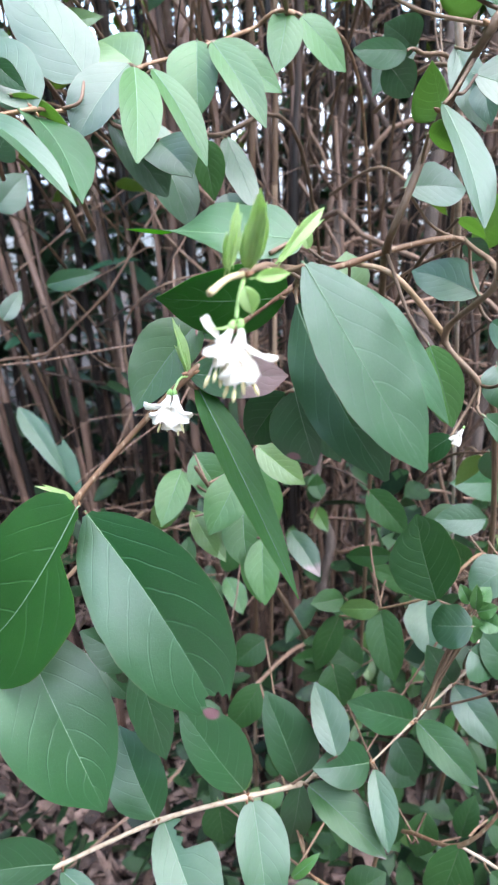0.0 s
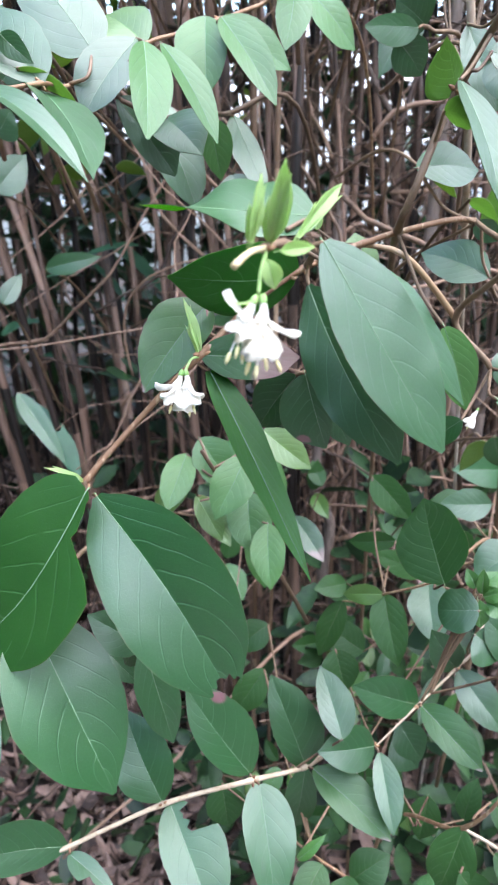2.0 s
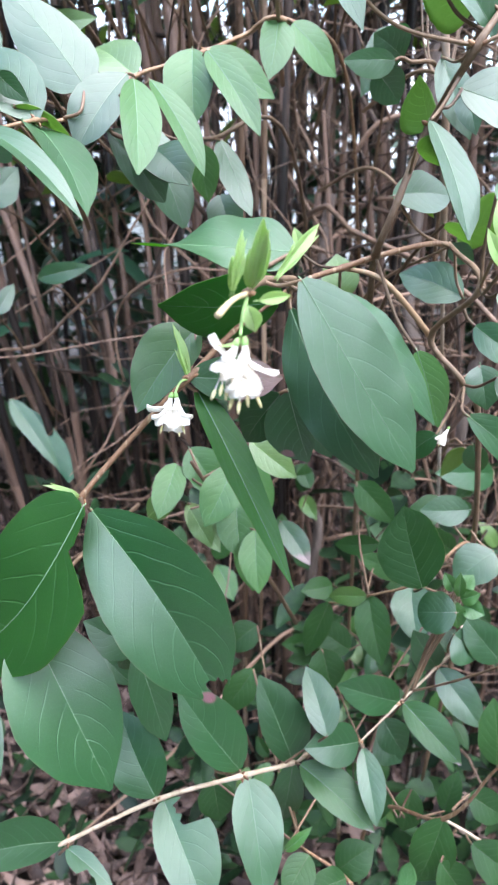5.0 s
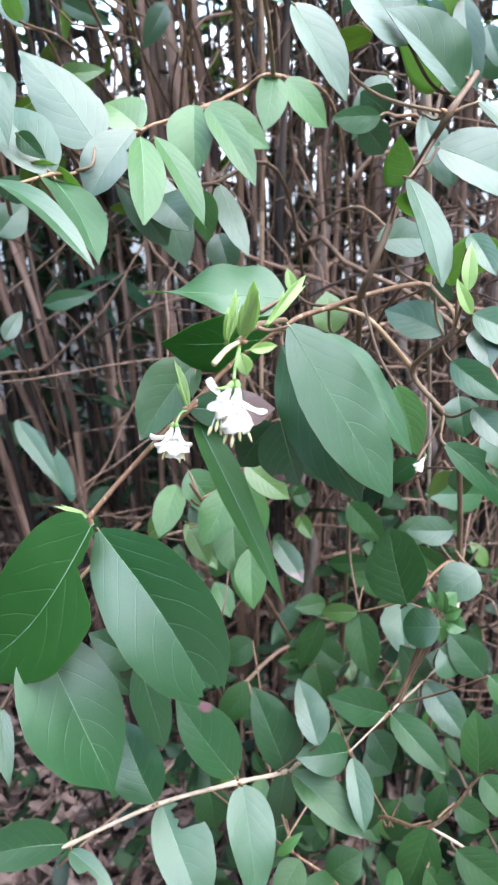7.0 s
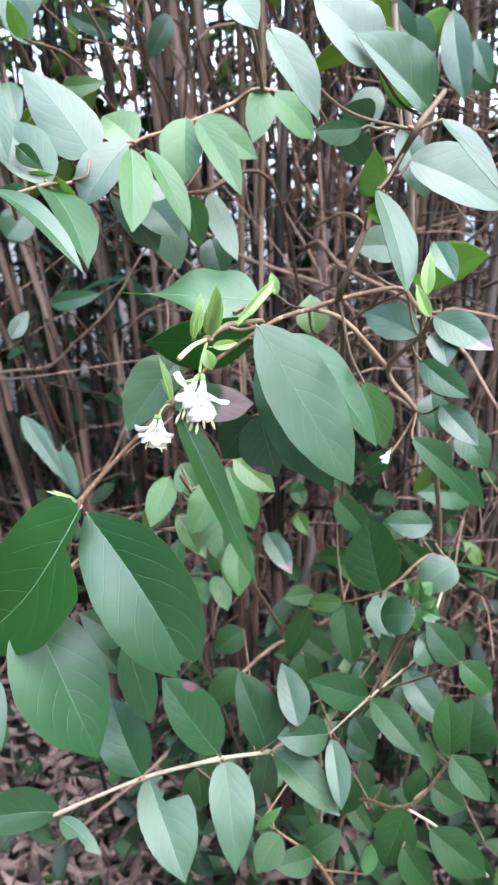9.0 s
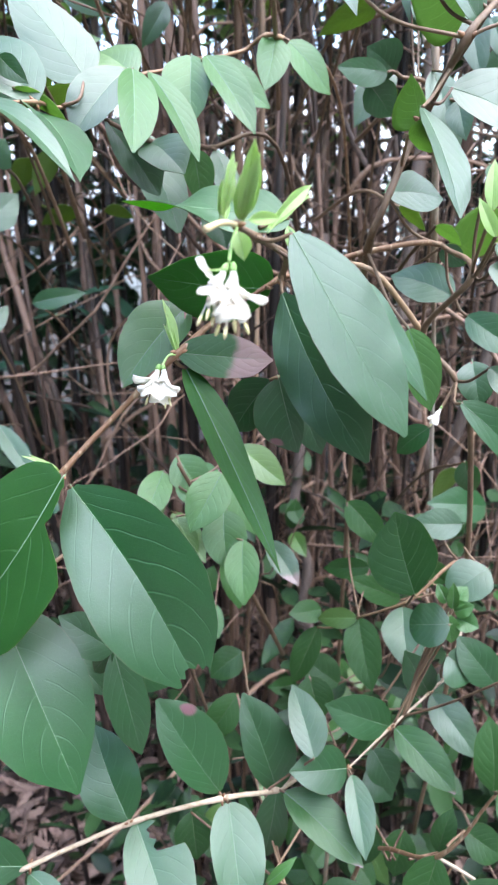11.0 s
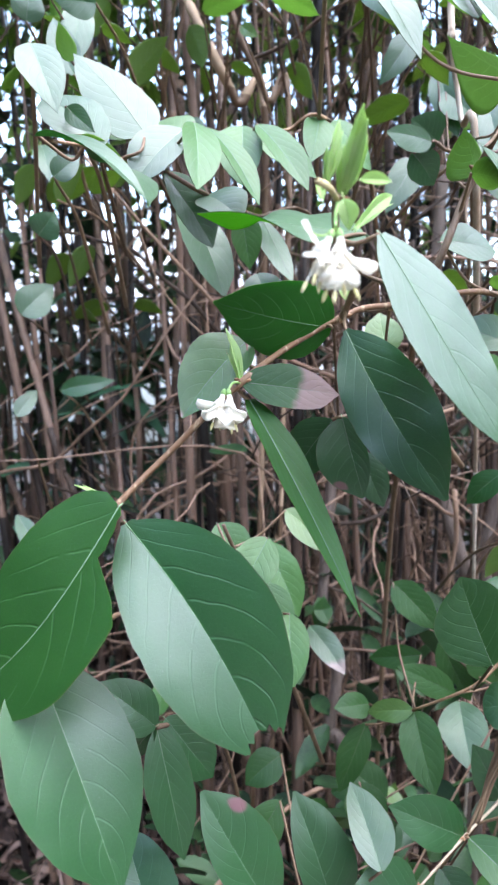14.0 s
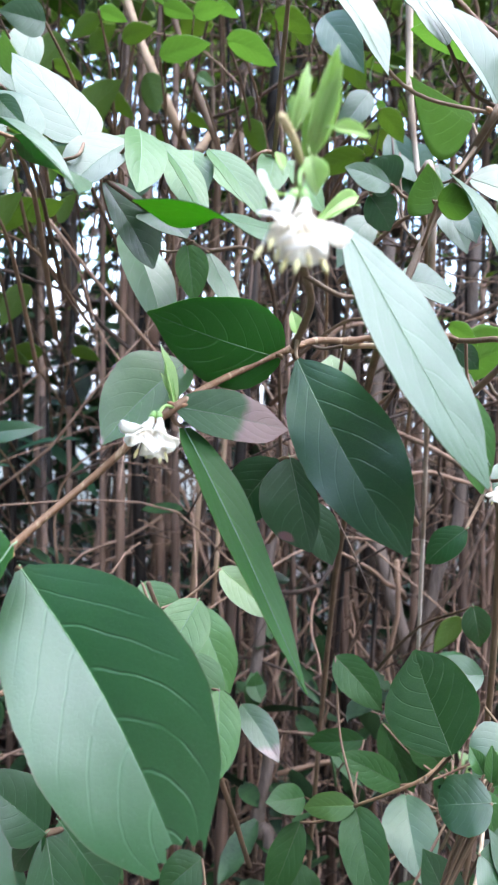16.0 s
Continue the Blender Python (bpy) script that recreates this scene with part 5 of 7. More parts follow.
stem(middle_sprig, [(0.1830, 0.3687, 0.5916), (0.1439, 0.3737, 0.5535), (0.1049, 0.3597, 0.5382)], 0.0006, 0.0005, BROWN_BARK, name="leaf_stalk")
leaf(middle_sprig, (0.1049, 0.3597, 0.5382), (0.0799, 0.3661, 0.5551), (0.13, -0.85, 0.51), 0.0216, fold=12, arch=0.055, skin="dull")
stem(middle_sprig, [(0.1819, 0.3664, 0.5936), (0.1634, 0.3896, 0.5965), (0.1449, 0.4019, 0.6125)], 0.0006, 0.0005, BROWN_BARK, name="leaf_stalk")
leaf(middle_sprig, (0.1449, 0.4019, 0.6125), (0.1652, 0.3998, 0.5751), (-0.21, -0.98, -0.06), 0.0180, fold=12, arch=0.055, skin="dull")
stem(middle_sprig, [(0.1867, 0.3761, 0.5848), (0.1821, 0.3845, 0.5873), (0.1775, 0.3891, 0.5941)], 0.0006, 0.0005, BROWN_BARK, name="leaf_stalk")
leaf(middle_sprig, (0.1775, 0.3891, 0.5941), (0.1554, 0.3911, 0.6128), (-0.11, -0.99, -0.03), 0.0176, fold=12, arch=0.055, skin="dull")

upper_left = branch((-0.0061, 0.2832, 0.8610), 'arching twig with drooping pairs of green leaves')
stem(upper_left, [(-0.0422, 0.2178, 0.8381), (-0.0321, 0.2393, 0.8429), (-0.0253, 0.2548, 0.8450), (-0.0061, 0.2832, 0.8610), (0.0045, 0.2939, 0.8662), (0.0195, 0.3035, 0.8725), (0.0356, 0.3259, 0.8822), (0.0521, 0.3265, 0.8878), (0.0921, 0.4065, 0.8778), (0.1321, 0.5465, 0.7678)], 0.00055, 0.0010, TAN_BARK, (1, 3, 5, 7))
leaf(upper_left, (-0.0321, 0.2393, 0.8429), (-0.0534, 0.2564, 0.8661), (0.08, -0.77, 0.64), 0.0208, fold=14, arch=0.055)
stem(upper_left, [(-0.0314, 0.2423, 0.8427), (-0.0335, 0.2451, 0.8430), (-0.0356, 0.2479, 0.8425)], 0.0006, 0.0005, BROWN_BARK, name="leaf_stalk")
leaf(upper_left, (-0.0356, 0.2479, 0.8425), (-0.0106, 0.1985, 0.8161), (0.45, -0.23, 0.86), (0.0091, 0.0105), fold=(18, 14), arch=0.049, bend=-0.007, heel=0.62, full=0.97)
stem(upper_left, [(-0.0355, 0.2320, 0.8413), (-0.0407, 0.2360, 0.8384), (-0.0471, 0.2214, 0.8405)], 0.0006, 0.0005, BROWN_BARK, name="leaf_stalk")
leaf(upper_left, (-0.0471, 0.2214, 0.8405), (-0.0106, 0.1914, 0.8155), (0.25, -0.43, 0.87), (0.0050, 0.0049), fold=(25, 22), arch=0.083, bend=-0.001, heel=0.63, full=0.83)
stem(upper_left, [(-0.0061, 0.2832, 0.8610), (-0.0063, 0.2742, 0.8606), (-0.0066, 0.2653, 0.8594)], 0.0006, 0.0005, BROWN_BARK, name="leaf_stalk")
leaf(upper_left, (-0.0066, 0.2653, 0.8594), (-0.0222, 0.2495, 0.8357), (0.11, -0.86, 0.50), (0.0097, 0.0072), fold=(15, 15), arch=0.066, bend=0.005, heel=0.76, full=0.60)
stem(upper_left, [(-0.0184, 0.2650, 0.8507), (-0.0101, 0.2600, 0.8510), (-0.0021, 0.2478, 0.8555)], 0.0006, 0.0005, BROWN_BARK, name="leaf_stalk")
leaf(upper_left, (-0.0021, 0.2478, 0.8555), (0.0007, 0.2221, 0.8270), (0.33, -0.69, 0.65), (0.0057, 0.0073), fold=(23, 19), arch=0.049, bend=-0.002, heel=0.64, full=0.64, skin="fresh")
stem(upper_left, [(-0.0167, 0.2676, 0.8522), (-0.0072, 0.2624, 0.8515), (0.0027, 0.2541, 0.8561)], 0.0006, 0.0005, BROWN_BARK, name="leaf_stalk")
leaf(upper_left, (0.0027, 0.2541, 0.8561), (0.0201, 0.2369, 0.8267), (0.34, -0.71, 0.62), (0.0049, 0.0053), fold=(23, 20), arch=0.050, bend=-0.009, heel=0.66, full=0.73, skin="fresh")
stem(upper_left, [(-0.0265, 0.2521, 0.8446), (-0.0204, 0.2505, 0.8465), (-0.0200, 0.2583, 0.8550)], 0.0006, 0.0005, BROWN_BARK, name="leaf_stalk")
leaf(upper_left, (-0.0200, 0.2583, 0.8550), (-0.0479, 0.2709, 0.8864), (0.15, -0.86, 0.48), (0.0113, 0.0121), fold=(-4, -4), arch=0.024, bend=0.024, heel=0.42, full=0.89)
leaf(upper_left, (-0.0061, 0.2832, 0.8610), (-0.0219, 0.2980, 0.8726), (-0.18, -0.72, 0.67), 0.0185, fold=14, arch=0.055, skin="lime")
stem(upper_left, [(0.0118, 0.2986, 0.8693), (0.0134, 0.2962, 0.8694), (0.0148, 0.2940, 0.8717)], 0.0006, 0.0005, BROWN_BARK, name="leaf_stalk")
leaf(upper_left, (0.0148, 0.2940, 0.8717), (0.0152, 0.2814, 0.8451), (0.01, -0.90, 0.43), (0.0110, 0.0078), fold=(20, 20), arch=0.048, bend=0.003, heel=0.67, full=0.65, skin="fresh")
stem(upper_left, [(0.0133, 0.2995, 0.8699), (0.0169, 0.2951, 0.8684), (0.0207, 0.2880, 0.8702)], 0.0006, 0.0005, BROWN_BARK, name="leaf_stalk")
leaf(upper_left, (0.0207, 0.2880, 0.8702), (0.0394, 0.2682, 0.8404), (0.09, -0.80, 0.59), (0.0062, 0.0070), fold=(22, 19), arch=0.046, bend=-0.001, heel=0.62, full=0.75, skin="fresh")
leaf(upper_left, (0.0195, 0.3035, 0.8725), (0.0470, 0.3079, 0.8566), (0.36, -0.85, 0.38), 0.0169, fold=14, arch=0.055, skin="fresh")
stem(upper_left, [(0.0521, 0.3265, 0.8878), (0.0508, 0.3264, 0.8883), (0.0495, 0.3262, 0.8881)], 0.0006, 0.0005, BROWN_BARK, name="leaf_stalk")
leaf(upper_left, (0.0495, 0.3262, 0.8881), (0.0447, 0.3099, 0.8638), (0.22, -0.83, 0.51), (0.0071, 0.0076), fold=(21, 18), arch=0.053, bend=-0.004, heel=0.64, full=0.76, skin="fresh")
stem(upper_left, [(0.0521, 0.3265, 0.8878), (0.0537, 0.3263, 0.8876), (0.0554, 0.3261, 0.8866)], 0.0006, 0.0005, BROWN_BARK, name="leaf_stalk")
leaf(upper_left, (0.0554, 0.3261, 0.8866), (0.0752, 0.3315, 0.8676), (0.51, -0.80, 0.30), (0.0118, 0.0077), fold=(15, 12), arch=0.054, bend=0.003, heel=0.65, full=0.77, skin="fresh")

under_spray = branch((-0.0106, 0.2523, 0.8399), 'grey-green leaves hanging below the arching twig')
stem(under_spray, [(-0.0106, 0.2523, 0.8399), (0.0021, 0.2626, 0.8359), (0.0204, 0.3176, 0.8422), (0.0604, 0.3776, 0.8422), (0.1004, 0.5176, 0.6922)], 0.0008, 0.0012, BROWN_BARK, ())
stem(under_spray, [(-0.0106, 0.2523, 0.8399), (-0.0116, 0.2536, 0.8409), (-0.0126, 0.2548, 0.8411)], 0.0006, 0.0005, BROWN_BARK, name="leaf_stalk")
leaf(under_spray, (-0.0126, 0.2548, 0.8411), (0.0046, 0.2654, 0.8181), (0.63, -0.77, 0.12), (0.0065, 0.0098), fold=(5, 15), arch=0.031, bend=0.002, heel=0.73, full=0.60)
leaf(under_spray, (0.0021, 0.2626, 0.8359), (0.0148, 0.2476, 0.8240), (-0.13, -0.68, 0.72), 0.0177, fold=16, arch=0.055)
stem(under_spray, [(0.0204, 0.3176, 0.8422), (0.0226, 0.3203, 0.8425), (0.0247, 0.3230, 0.8421)], 0.0006, 0.0005, BROWN_BARK, name="leaf_stalk")
leaf(under_spray, (0.0247, 0.3230, 0.8421), (0.0378, 0.3023, 0.8114), (0.23, -0.76, 0.61), (0.0078, 0.0053), fold=(11, 7), arch=0.017, bend=0.006, heel=0.65, full=0.72)
stem(under_spray, [(0.0175, 0.3016, 0.8397), (0.0163, 0.3039, 0.8399), (0.0151, 0.3063, 0.8394)], 0.0006, 0.0005, BROWN_BARK, name="leaf_stalk")
leaf(under_spray, (0.0151, 0.3063, 0.8394), (0.0195, 0.3061, 0.8167), (-0.03, -1.00, 0.00), (0.0058, 0.0074), fold=(10, 13), arch=0.044, bend=-0.007, heel=0.59, full=0.87, skin="fresh")
stem(under_spray, [(0.0204, 0.3176, 0.8422), (0.0048, 0.3298, 0.8427), (-0.0108, 0.3313, 0.8503)], 0.0006, 0.0005, BROWN_BARK, name="leaf_stalk")
leaf(under_spray, (-0.0108, 0.3313, 0.8503), (0.0086, 0.3135, 0.8062), (0.42, -0.76, 0.49), (0.0145, 0.0112), fold=(23, 12), arch=0.058, bend=0.008, heel=0.73, full=0.60)
stem(under_spray, [(0.0296, 0.3314, 0.8422), (0.0268, 0.3357, 0.8281), (0.0239, 0.3352, 0.8196)], 0.0006, 0.0005, BROWN_BARK, name="leaf_stalk")
leaf(under_spray, (0.0239, 0.3352, 0.8196), (0.0297, 0.3282, 0.8005), (-0.02, -0.94, 0.34), 0.0175, fold=14, arch=0.055)

upper_right = branch((0.0938, 0.2442, 0.8420), 'stout brown branch with glossy pale-lit leaves')
stem(upper_right, [(0.1111, 0.2352, 0.8750), (0.0989, 0.2210, 0.8607), (0.0938, 0.2442, 0.8420), (0.0810, 0.2367, 0.8123), (0.0802, 0.2497, 0.8001), (0.0916, 0.3073, 0.7726), (0.1166, 0.4273, 0.6426), (0.1366, 0.5073, 0.3526), (0.1466, 0.5273, -0.0174)], 0.001, 0.0017, BROWN_BARK, (1, 2, 4))
stem(upper_right, [(0.1065, 0.2308, 0.8692), (0.1059, 0.2308, 0.8691), (0.1054, 0.2309, 0.8683)], 0.0006, 0.0005, BROWN_BARK, name="leaf_stalk")
leaf(upper_right, (0.1054, 0.2309, 0.8683), (0.0760, 0.2201, 0.8892), (0.47, -0.86, 0.21), (0.0133, 0.0061), fold=(15, 14), arch=0.047, bend=-0.003, heel=0.53, full=0.89)
stem(upper_right, [(0.1028, 0.2256, 0.8653), (0.0940, 0.2276, 0.8704), (0.0851, 0.2249, 0.8811)], 0.0006, 0.0005, BROWN_BARK, name="leaf_stalk")
leaf(upper_right, (0.0851, 0.2249, 0.8811), (0.0626, 0.2260, 0.9010), (0.32, -0.86, 0.41), 0.0241, fold=16, arch=0.055)
stem(upper_right, [(0.0989, 0.2210, 0.8607), (0.0735, 0.2267, 0.8685), (0.0484, 0.2199, 0.8899)], 0.0006, 0.0005, BROWN_BARK, name="leaf_stalk")
leaf(upper_right, (0.0484, 0.2199, 0.8899), (0.0647, 0.2134, 0.8630), (0.31, -0.86, 0.40), (0.0065, 0.0076), fold=(18, 17), arch=0.056, bend=0.004, heel=0.62, full=0.87)
stem(upper_right, [(0.0951, 0.2382, 0.8468), (0.0992, 0.2420, 0.8478), (0.1037, 0.2458, 0.8531)], 0.0006, 0.0005, BROWN_BARK, name="leaf_stalk")
leaf(upper_right, (0.1037, 0.2458, 0.8531), (0.1415, 0.2415, 0.8356), (0.12, -0.87, 0.47), (0.0105, 0.0130), fold=(12, 12), arch=0.057, bend=-0.007, heel=0.59, full=0.81)
stem(upper_right, [(0.0989, 0.2210, 0.8607), (0.1031, 0.2197, 0.8627), (0.1073, 0.2184, 0.8640)], 0.0006, 0.0005, BROWN_BARK, name="leaf_stalk")
leaf(upper_right, (0.1073, 0.2184, 0.8640), (0.1249, 0.2041, 0.8408), (0.13, -0.80, 0.59), (0.0041, 0.0041), fold=(23, 19), arch=0.059, bend=-0.003, heel=0.60, full=0.89)
stem(upper_right, [(0.1111, 0.2352, 0.8750), (0.1102, 0.2682, 0.8653), (0.1093, 0.2902, 0.8688)], 0.0006, 0.0005, BROWN_BARK, name="leaf_stalk")
leaf(upper_right, (0.1093, 0.2902, 0.8688), (0.1197, 0.2796, 0.8400), (-0.11, -0.94, 0.31), 0.0138, fold=14, arch=0.055)
stem(upper_right, [(0.0974, 0.2280, 0.8550), (0.0912, 0.2235, 0.8456), (0.0874, 0.2204, 0.8417)], 0.0006, 0.0005, BROWN_BARK, name="leaf_stalk")
leaf(upper_right, (0.0874, 0.2204, 0.8417), (0.0952, 0.1990, 0.8098), (0.42, -0.70, 0.57), (0.0067, 0.0084), fold=(18, 11), arch=0.038, bend=-0.010, heel=0.66, full=0.68)
stem(upper_right, [(0.0938, 0.2442, 0.8420), (0.0938, 0.2437, 0.8419), (0.0937, 0.2432, 0.8410)], 0.0006, 0.0005, BROWN_BARK, name="leaf_stalk")
leaf(upper_right, (0.0937, 0.2432, 0.8410), (0.0904, 0.2484, 0.8573), (0.57, 0.81, -0.14), (0.0101, 0.0033), fold=(14, 10), arch=0.057, bend=0.017, heel=0.57, full=0.90, skin="backlit")
stem(upper_right, [(0.1111, 0.2352, 0.8750), (0.1146, 0.2632, 0.8760), (0.1178, 0.2785, 0.8883)], 0.0006, 0.0005, BROWN_BARK, name="leaf_stalk")
leaf(upper_right, (0.1178, 0.2785, 0.8883), (0.0883, 0.2680, 0.8969), (-0.22, 0.91, 0.36), (0.0166, 0.0036), fold=(3, 10), arch=0.039, bend=0.012, heel=0.42, full=1.25, skin="backlit")
stem(upper_right, [(0.0878, 0.2407, 0.8282), (0.0861, 0.2332, 0.8289), (0.0843, 0.2217, 0.8345)], 0.0006, 0.0005, BROWN_BARK, name="leaf_stalk")
leaf(upper_right, (0.0843, 0.2217, 0.8345), (0.0918, 0.2150, 0.8306), (0.65, 0.32, 0.69), 0.0112, fold=10, arch=0.055, skin="backlit")
stem(upper_right, [(0.1082, 0.2319, 0.8717), (0.1040, 0.2316, 0.8753), (0.0997, 0.2284, 0.8824)], 0.0006, 0.0005, BROWN_BARK, name="leaf_stalk")
leaf(upper_right, (0.0997, 0.2284, 0.8824), (0.0788, 0.2403, 0.8945), (0.59, 0.28, 0.76), 0.0115, fold=14, arch=0.055, skin="backlit")

dark_spray = branch((0.0966, 0.3005, 0.8702), 'spray of dark green leaves high in the thicket')
stem(dark_spray, [(0.0966, 0.3005, 0.8702), (0.1266, 0.3405, 0.8602), (0.1666, 0.4605, 0.7502)], 0.0008, 0.0012, BROWN_BARK, ())
stem(dark_spray, [(0.0966, 0.3005, 0.8702), (0.0944, 0.2972, 0.8697), (0.0922, 0.2939, 0.8684)], 0.0006, 0.0005, BROWN_BARK, name="leaf_stalk")
leaf(dark_spray, (0.0922, 0.2939, 0.8684), (0.0702, 0.2781, 0.8659), (0.58, -0.81, -0.01), (0.0039, 0.0064), fold=(10, 10), arch=0.055, bend=0.001, heel=0.68, full=0.60)
leaf(dark_spray, (0.0966, 0.3005, 0.8702), (0.0837, 0.2947, 0.8773), (0.26, -0.93, -0.28), 0.0173, fold=10, arch=0.055)
stem(dark_spray, [(0.0966, 0.3005, 0.8702), (0.0914, 0.3015, 0.8666), (0.0862, 0.3003, 0.8658)], 0.0006, 0.0005, BROWN_BARK, name="leaf_stalk")
leaf(dark_spray, (0.0862, 0.3003, 0.8658), (0.0978, 0.3069, 0.8549), (0.14, -0.91, -0.39), 0.0145, fold=10, arch=0.055)
stem(dark_spray, [(0.1266, 0.3405, 0.8602), (0.1271, 0.3772, 0.8853), (0.1277, 0.3957, 0.9321)], 0.0006, 0.0005, BROWN_BARK, name="leaf_stalk")
leaf(dark_spray, (0.1277, 0.3957, 0.9321), (0.1432, 0.3882, 0.9120), (-0.27, -0.95, 0.15), 0.0220, fold=14, arch=0.055)
stem(dark_spray, [(0.1326, 0.3585, 0.8437), (0.1497, 0.4152, 0.8797), (0.1669, 0.4439, 0.9494)], 0.0006, 0.0005, BROWN_BARK, name="leaf_stalk")
leaf(dark_spray, (0.1669, 0.4439, 0.9494), (0.1516, 0.4360, 0.9268), (-0.56, 0.82, 0.09), 0.0215, fold=14, arch=0.055, skin="backlit")
stem(dark_spray, [(0.1327, 0.3588, 0.8435), (0.1506, 0.4154, 0.8796), (0.1686, 0.4439, 0.9494)], 0.0006, 0.0005, BROWN_BARK, name="leaf_stalk")
leaf(dark_spray, (0.1686, 0.4439, 0.9494), (0.1762, 0.4251, 0.8980), (-0.31, -0.91, 0.29), 0.0189, fold=14, arch=0.055)
stem(dark_spray, [(0.1266, 0.3405, 0.8602), (0.1251, 0.3802, 0.8898), (0.1236, 0.3995, 0.9439)], 0.0006, 0.0005, BROWN_BARK, name="leaf_stalk")
leaf(dark_spray, (0.1236, 0.3995, 0.9439), (0.1349, 0.3927, 0.9061), (-0.38, -0.92, 0.05), 0.0169, fold=14, arch=0.055)

right_spray = branch((0.1155, 0.2559, 0.7848), 'crowded twigs with green and russet leaves')
stem(right_spray, [(0.1099, 0.2607, 0.8033), (0.1077, 0.2182, 0.7942), (0.1021, 0.2463, 0.7719), (0.1132, 0.2363, 0.7563), (0.1294, 0.2578, 0.7285), (0.1594, 0.3178, 0.6085), (0.1794, 0.3978, 0.3785)], 0.0009, 0.0014, BROWN_BARK, (1, 2))
stem(right_spray, [(0.0681, 0.2515, 0.7962), (0.0814, 0.2395, 0.7930), (0.1021, 0.2463, 0.7719)], 0.0008, 0.0012, TAN_BARK, ())
stem(right_spray, [(0.1098, 0.2579, 0.8027), (0.0980, 0.2596, 0.8081), (0.0863, 0.2553, 0.8206)], 0.0006, 0.0005, BROWN_BARK, name="leaf_stalk")
leaf(right_spray, (0.0863, 0.2553, 0.8206), (0.1112, 0.2673, 0.8200), (0.40, -0.79, 0.46), 0.0158, fold=10, arch=0.055)
stem(right_spray, [(0.1099, 0.2607, 0.8033), (0.1203, 0.2934, 0.7947), (0.1308, 0.3145, 0.7999)], 0.0006, 0.0005, BROWN_BARK, name="leaf_stalk")
leaf(right_spray, (0.1308, 0.3145, 0.7999), (0.1633, 0.3150, 0.8143), (-0.25, 0.81, 0.54), 0.0291, fold=14, arch=0.055, skin="backlit")
stem(right_spray, [(0.1077, 0.2182, 0.7942), (0.1066, 0.2165, 0.8057), (0.1055, 0.2082, 0.8251)], 0.0006, 0.0005, BROWN_BARK, name="leaf_stalk")
leaf(right_spray, (0.1055, 0.2082, 0.8251), (0.1102, 0.1951, 0.8137), (-0.36, -0.68, 0.64), 0.0080, fold=20, arch=0.055)
stem(right_spray, [(0.1077, 0.2182, 0.7942), (0.1053, 0.2069, 0.7949), (0.1028, 0.1895, 0.8028)], 0.0006, 0.0005, BROWN_BARK, name="leaf_stalk")
leaf(right_spray, (0.1028, 0.1895, 0.8028), (0.1181, 0.1758, 0.7949), (-0.36, -0.73, 0.58), 0.0116, fold=16, arch=0.055, skin="russet")
stem(right_spray, [(0.1077, 0.2182, 0.7942), (0.1060, 0.2062, 0.7927), (0.1042, 0.1880, 0.7986)], 0.0006, 0.0005, BROWN_BARK, name="leaf_stalk")
leaf(right_spray, (0.1042, 0.1880, 0.7986), (0.1049, 0.1775, 0.7892), (-0.28, -0.65, 0.70), 0.0098, fold=16, arch=0.055)
stem(right_spray, [(0.1058, 0.2279, 0.7865), (0.1077, 0.2267, 0.7824), (0.1096, 0.2238, 0.7803)], 0.0006, 0.0005, BROWN_BARK, name="leaf_stalk")
leaf(right_spray, (0.1096, 0.2238, 0.7803), (0.1246, 0.2092, 0.7701), (-0.46, -0.77, 0.43), 0.0116, fold=16, arch=0.055)
stem(right_spray, [(0.1132, 0.2363, 0.7563), (0.1152, 0.2291, 0.7578), (0.1171, 0.2179, 0.7643)], 0.0006, 0.0005, BROWN_BARK, name="leaf_stalk")
leaf(right_spray, (0.1171, 0.2179, 0.7643), (0.1279, 0.2031, 0.7534), (-0.30, -0.70, 0.65), 0.0109, fold=16, arch=0.055)
stem(right_spray, [(0.1117, 0.2376, 0.7584), (0.1154, 0.2390, 0.7596), (0.1190, 0.2386, 0.7629)], 0.0006, 0.0005, BROWN_BARK, name="leaf_stalk")
leaf(right_spray, (0.1190, 0.2386, 0.7629), (0.1213, 0.2330, 0.7477), (-0.19, -0.93, 0.31), 0.0139, fold=16, arch=0.055)
stem(right_spray, [(0.1095, 0.2526, 0.8016), (0.1125, 0.2561, 0.7910), (0.1155, 0.2559, 0.7848)], 0.0006, 0.0005, BROWN_BARK, name="leaf_stalk")
leaf(right_spray, (0.1155, 0.2559, 0.7848), (0.0953, 0.2730, 0.7913), (-0.40, -0.70, 0.59), 0.0173, fold=12, arch=0.055)
stem(right_spray, [(0.1132, 0.2363, 0.7563), (0.1087, 0.2241, 0.7514), (0.1044, 0.2056, 0.7548)], 0.0006, 0.0005, BROWN_BARK, name="leaf_stalk")
leaf(right_spray, (0.1044, 0.2056, 0.7548), (0.1389, 0.2157, 0.7218), (0.42, -0.89, 0.17), (0.0058, 0.0071), fold=(14, 15), arch=0.062, bend=-0.012, heel=0.60, full=0.84, bites=((0.35, 0.55, -1, 0.35),))
stem(right_spray, [(0.1621, 0.3285, 0.5776), (0.1924, 0.4025, 0.5840), (0.2228, 0.4481, 0.6245)], 0.0006, 0.0005, BROWN_BARK, name="leaf_stalk")
leaf(right_spray, (0.2228, 0.4481, 0.6245), (0.1717, 0.4268, 0.6350), (0.42, -0.80, 0.43), 0.0259, fold=12, arch=0.055)
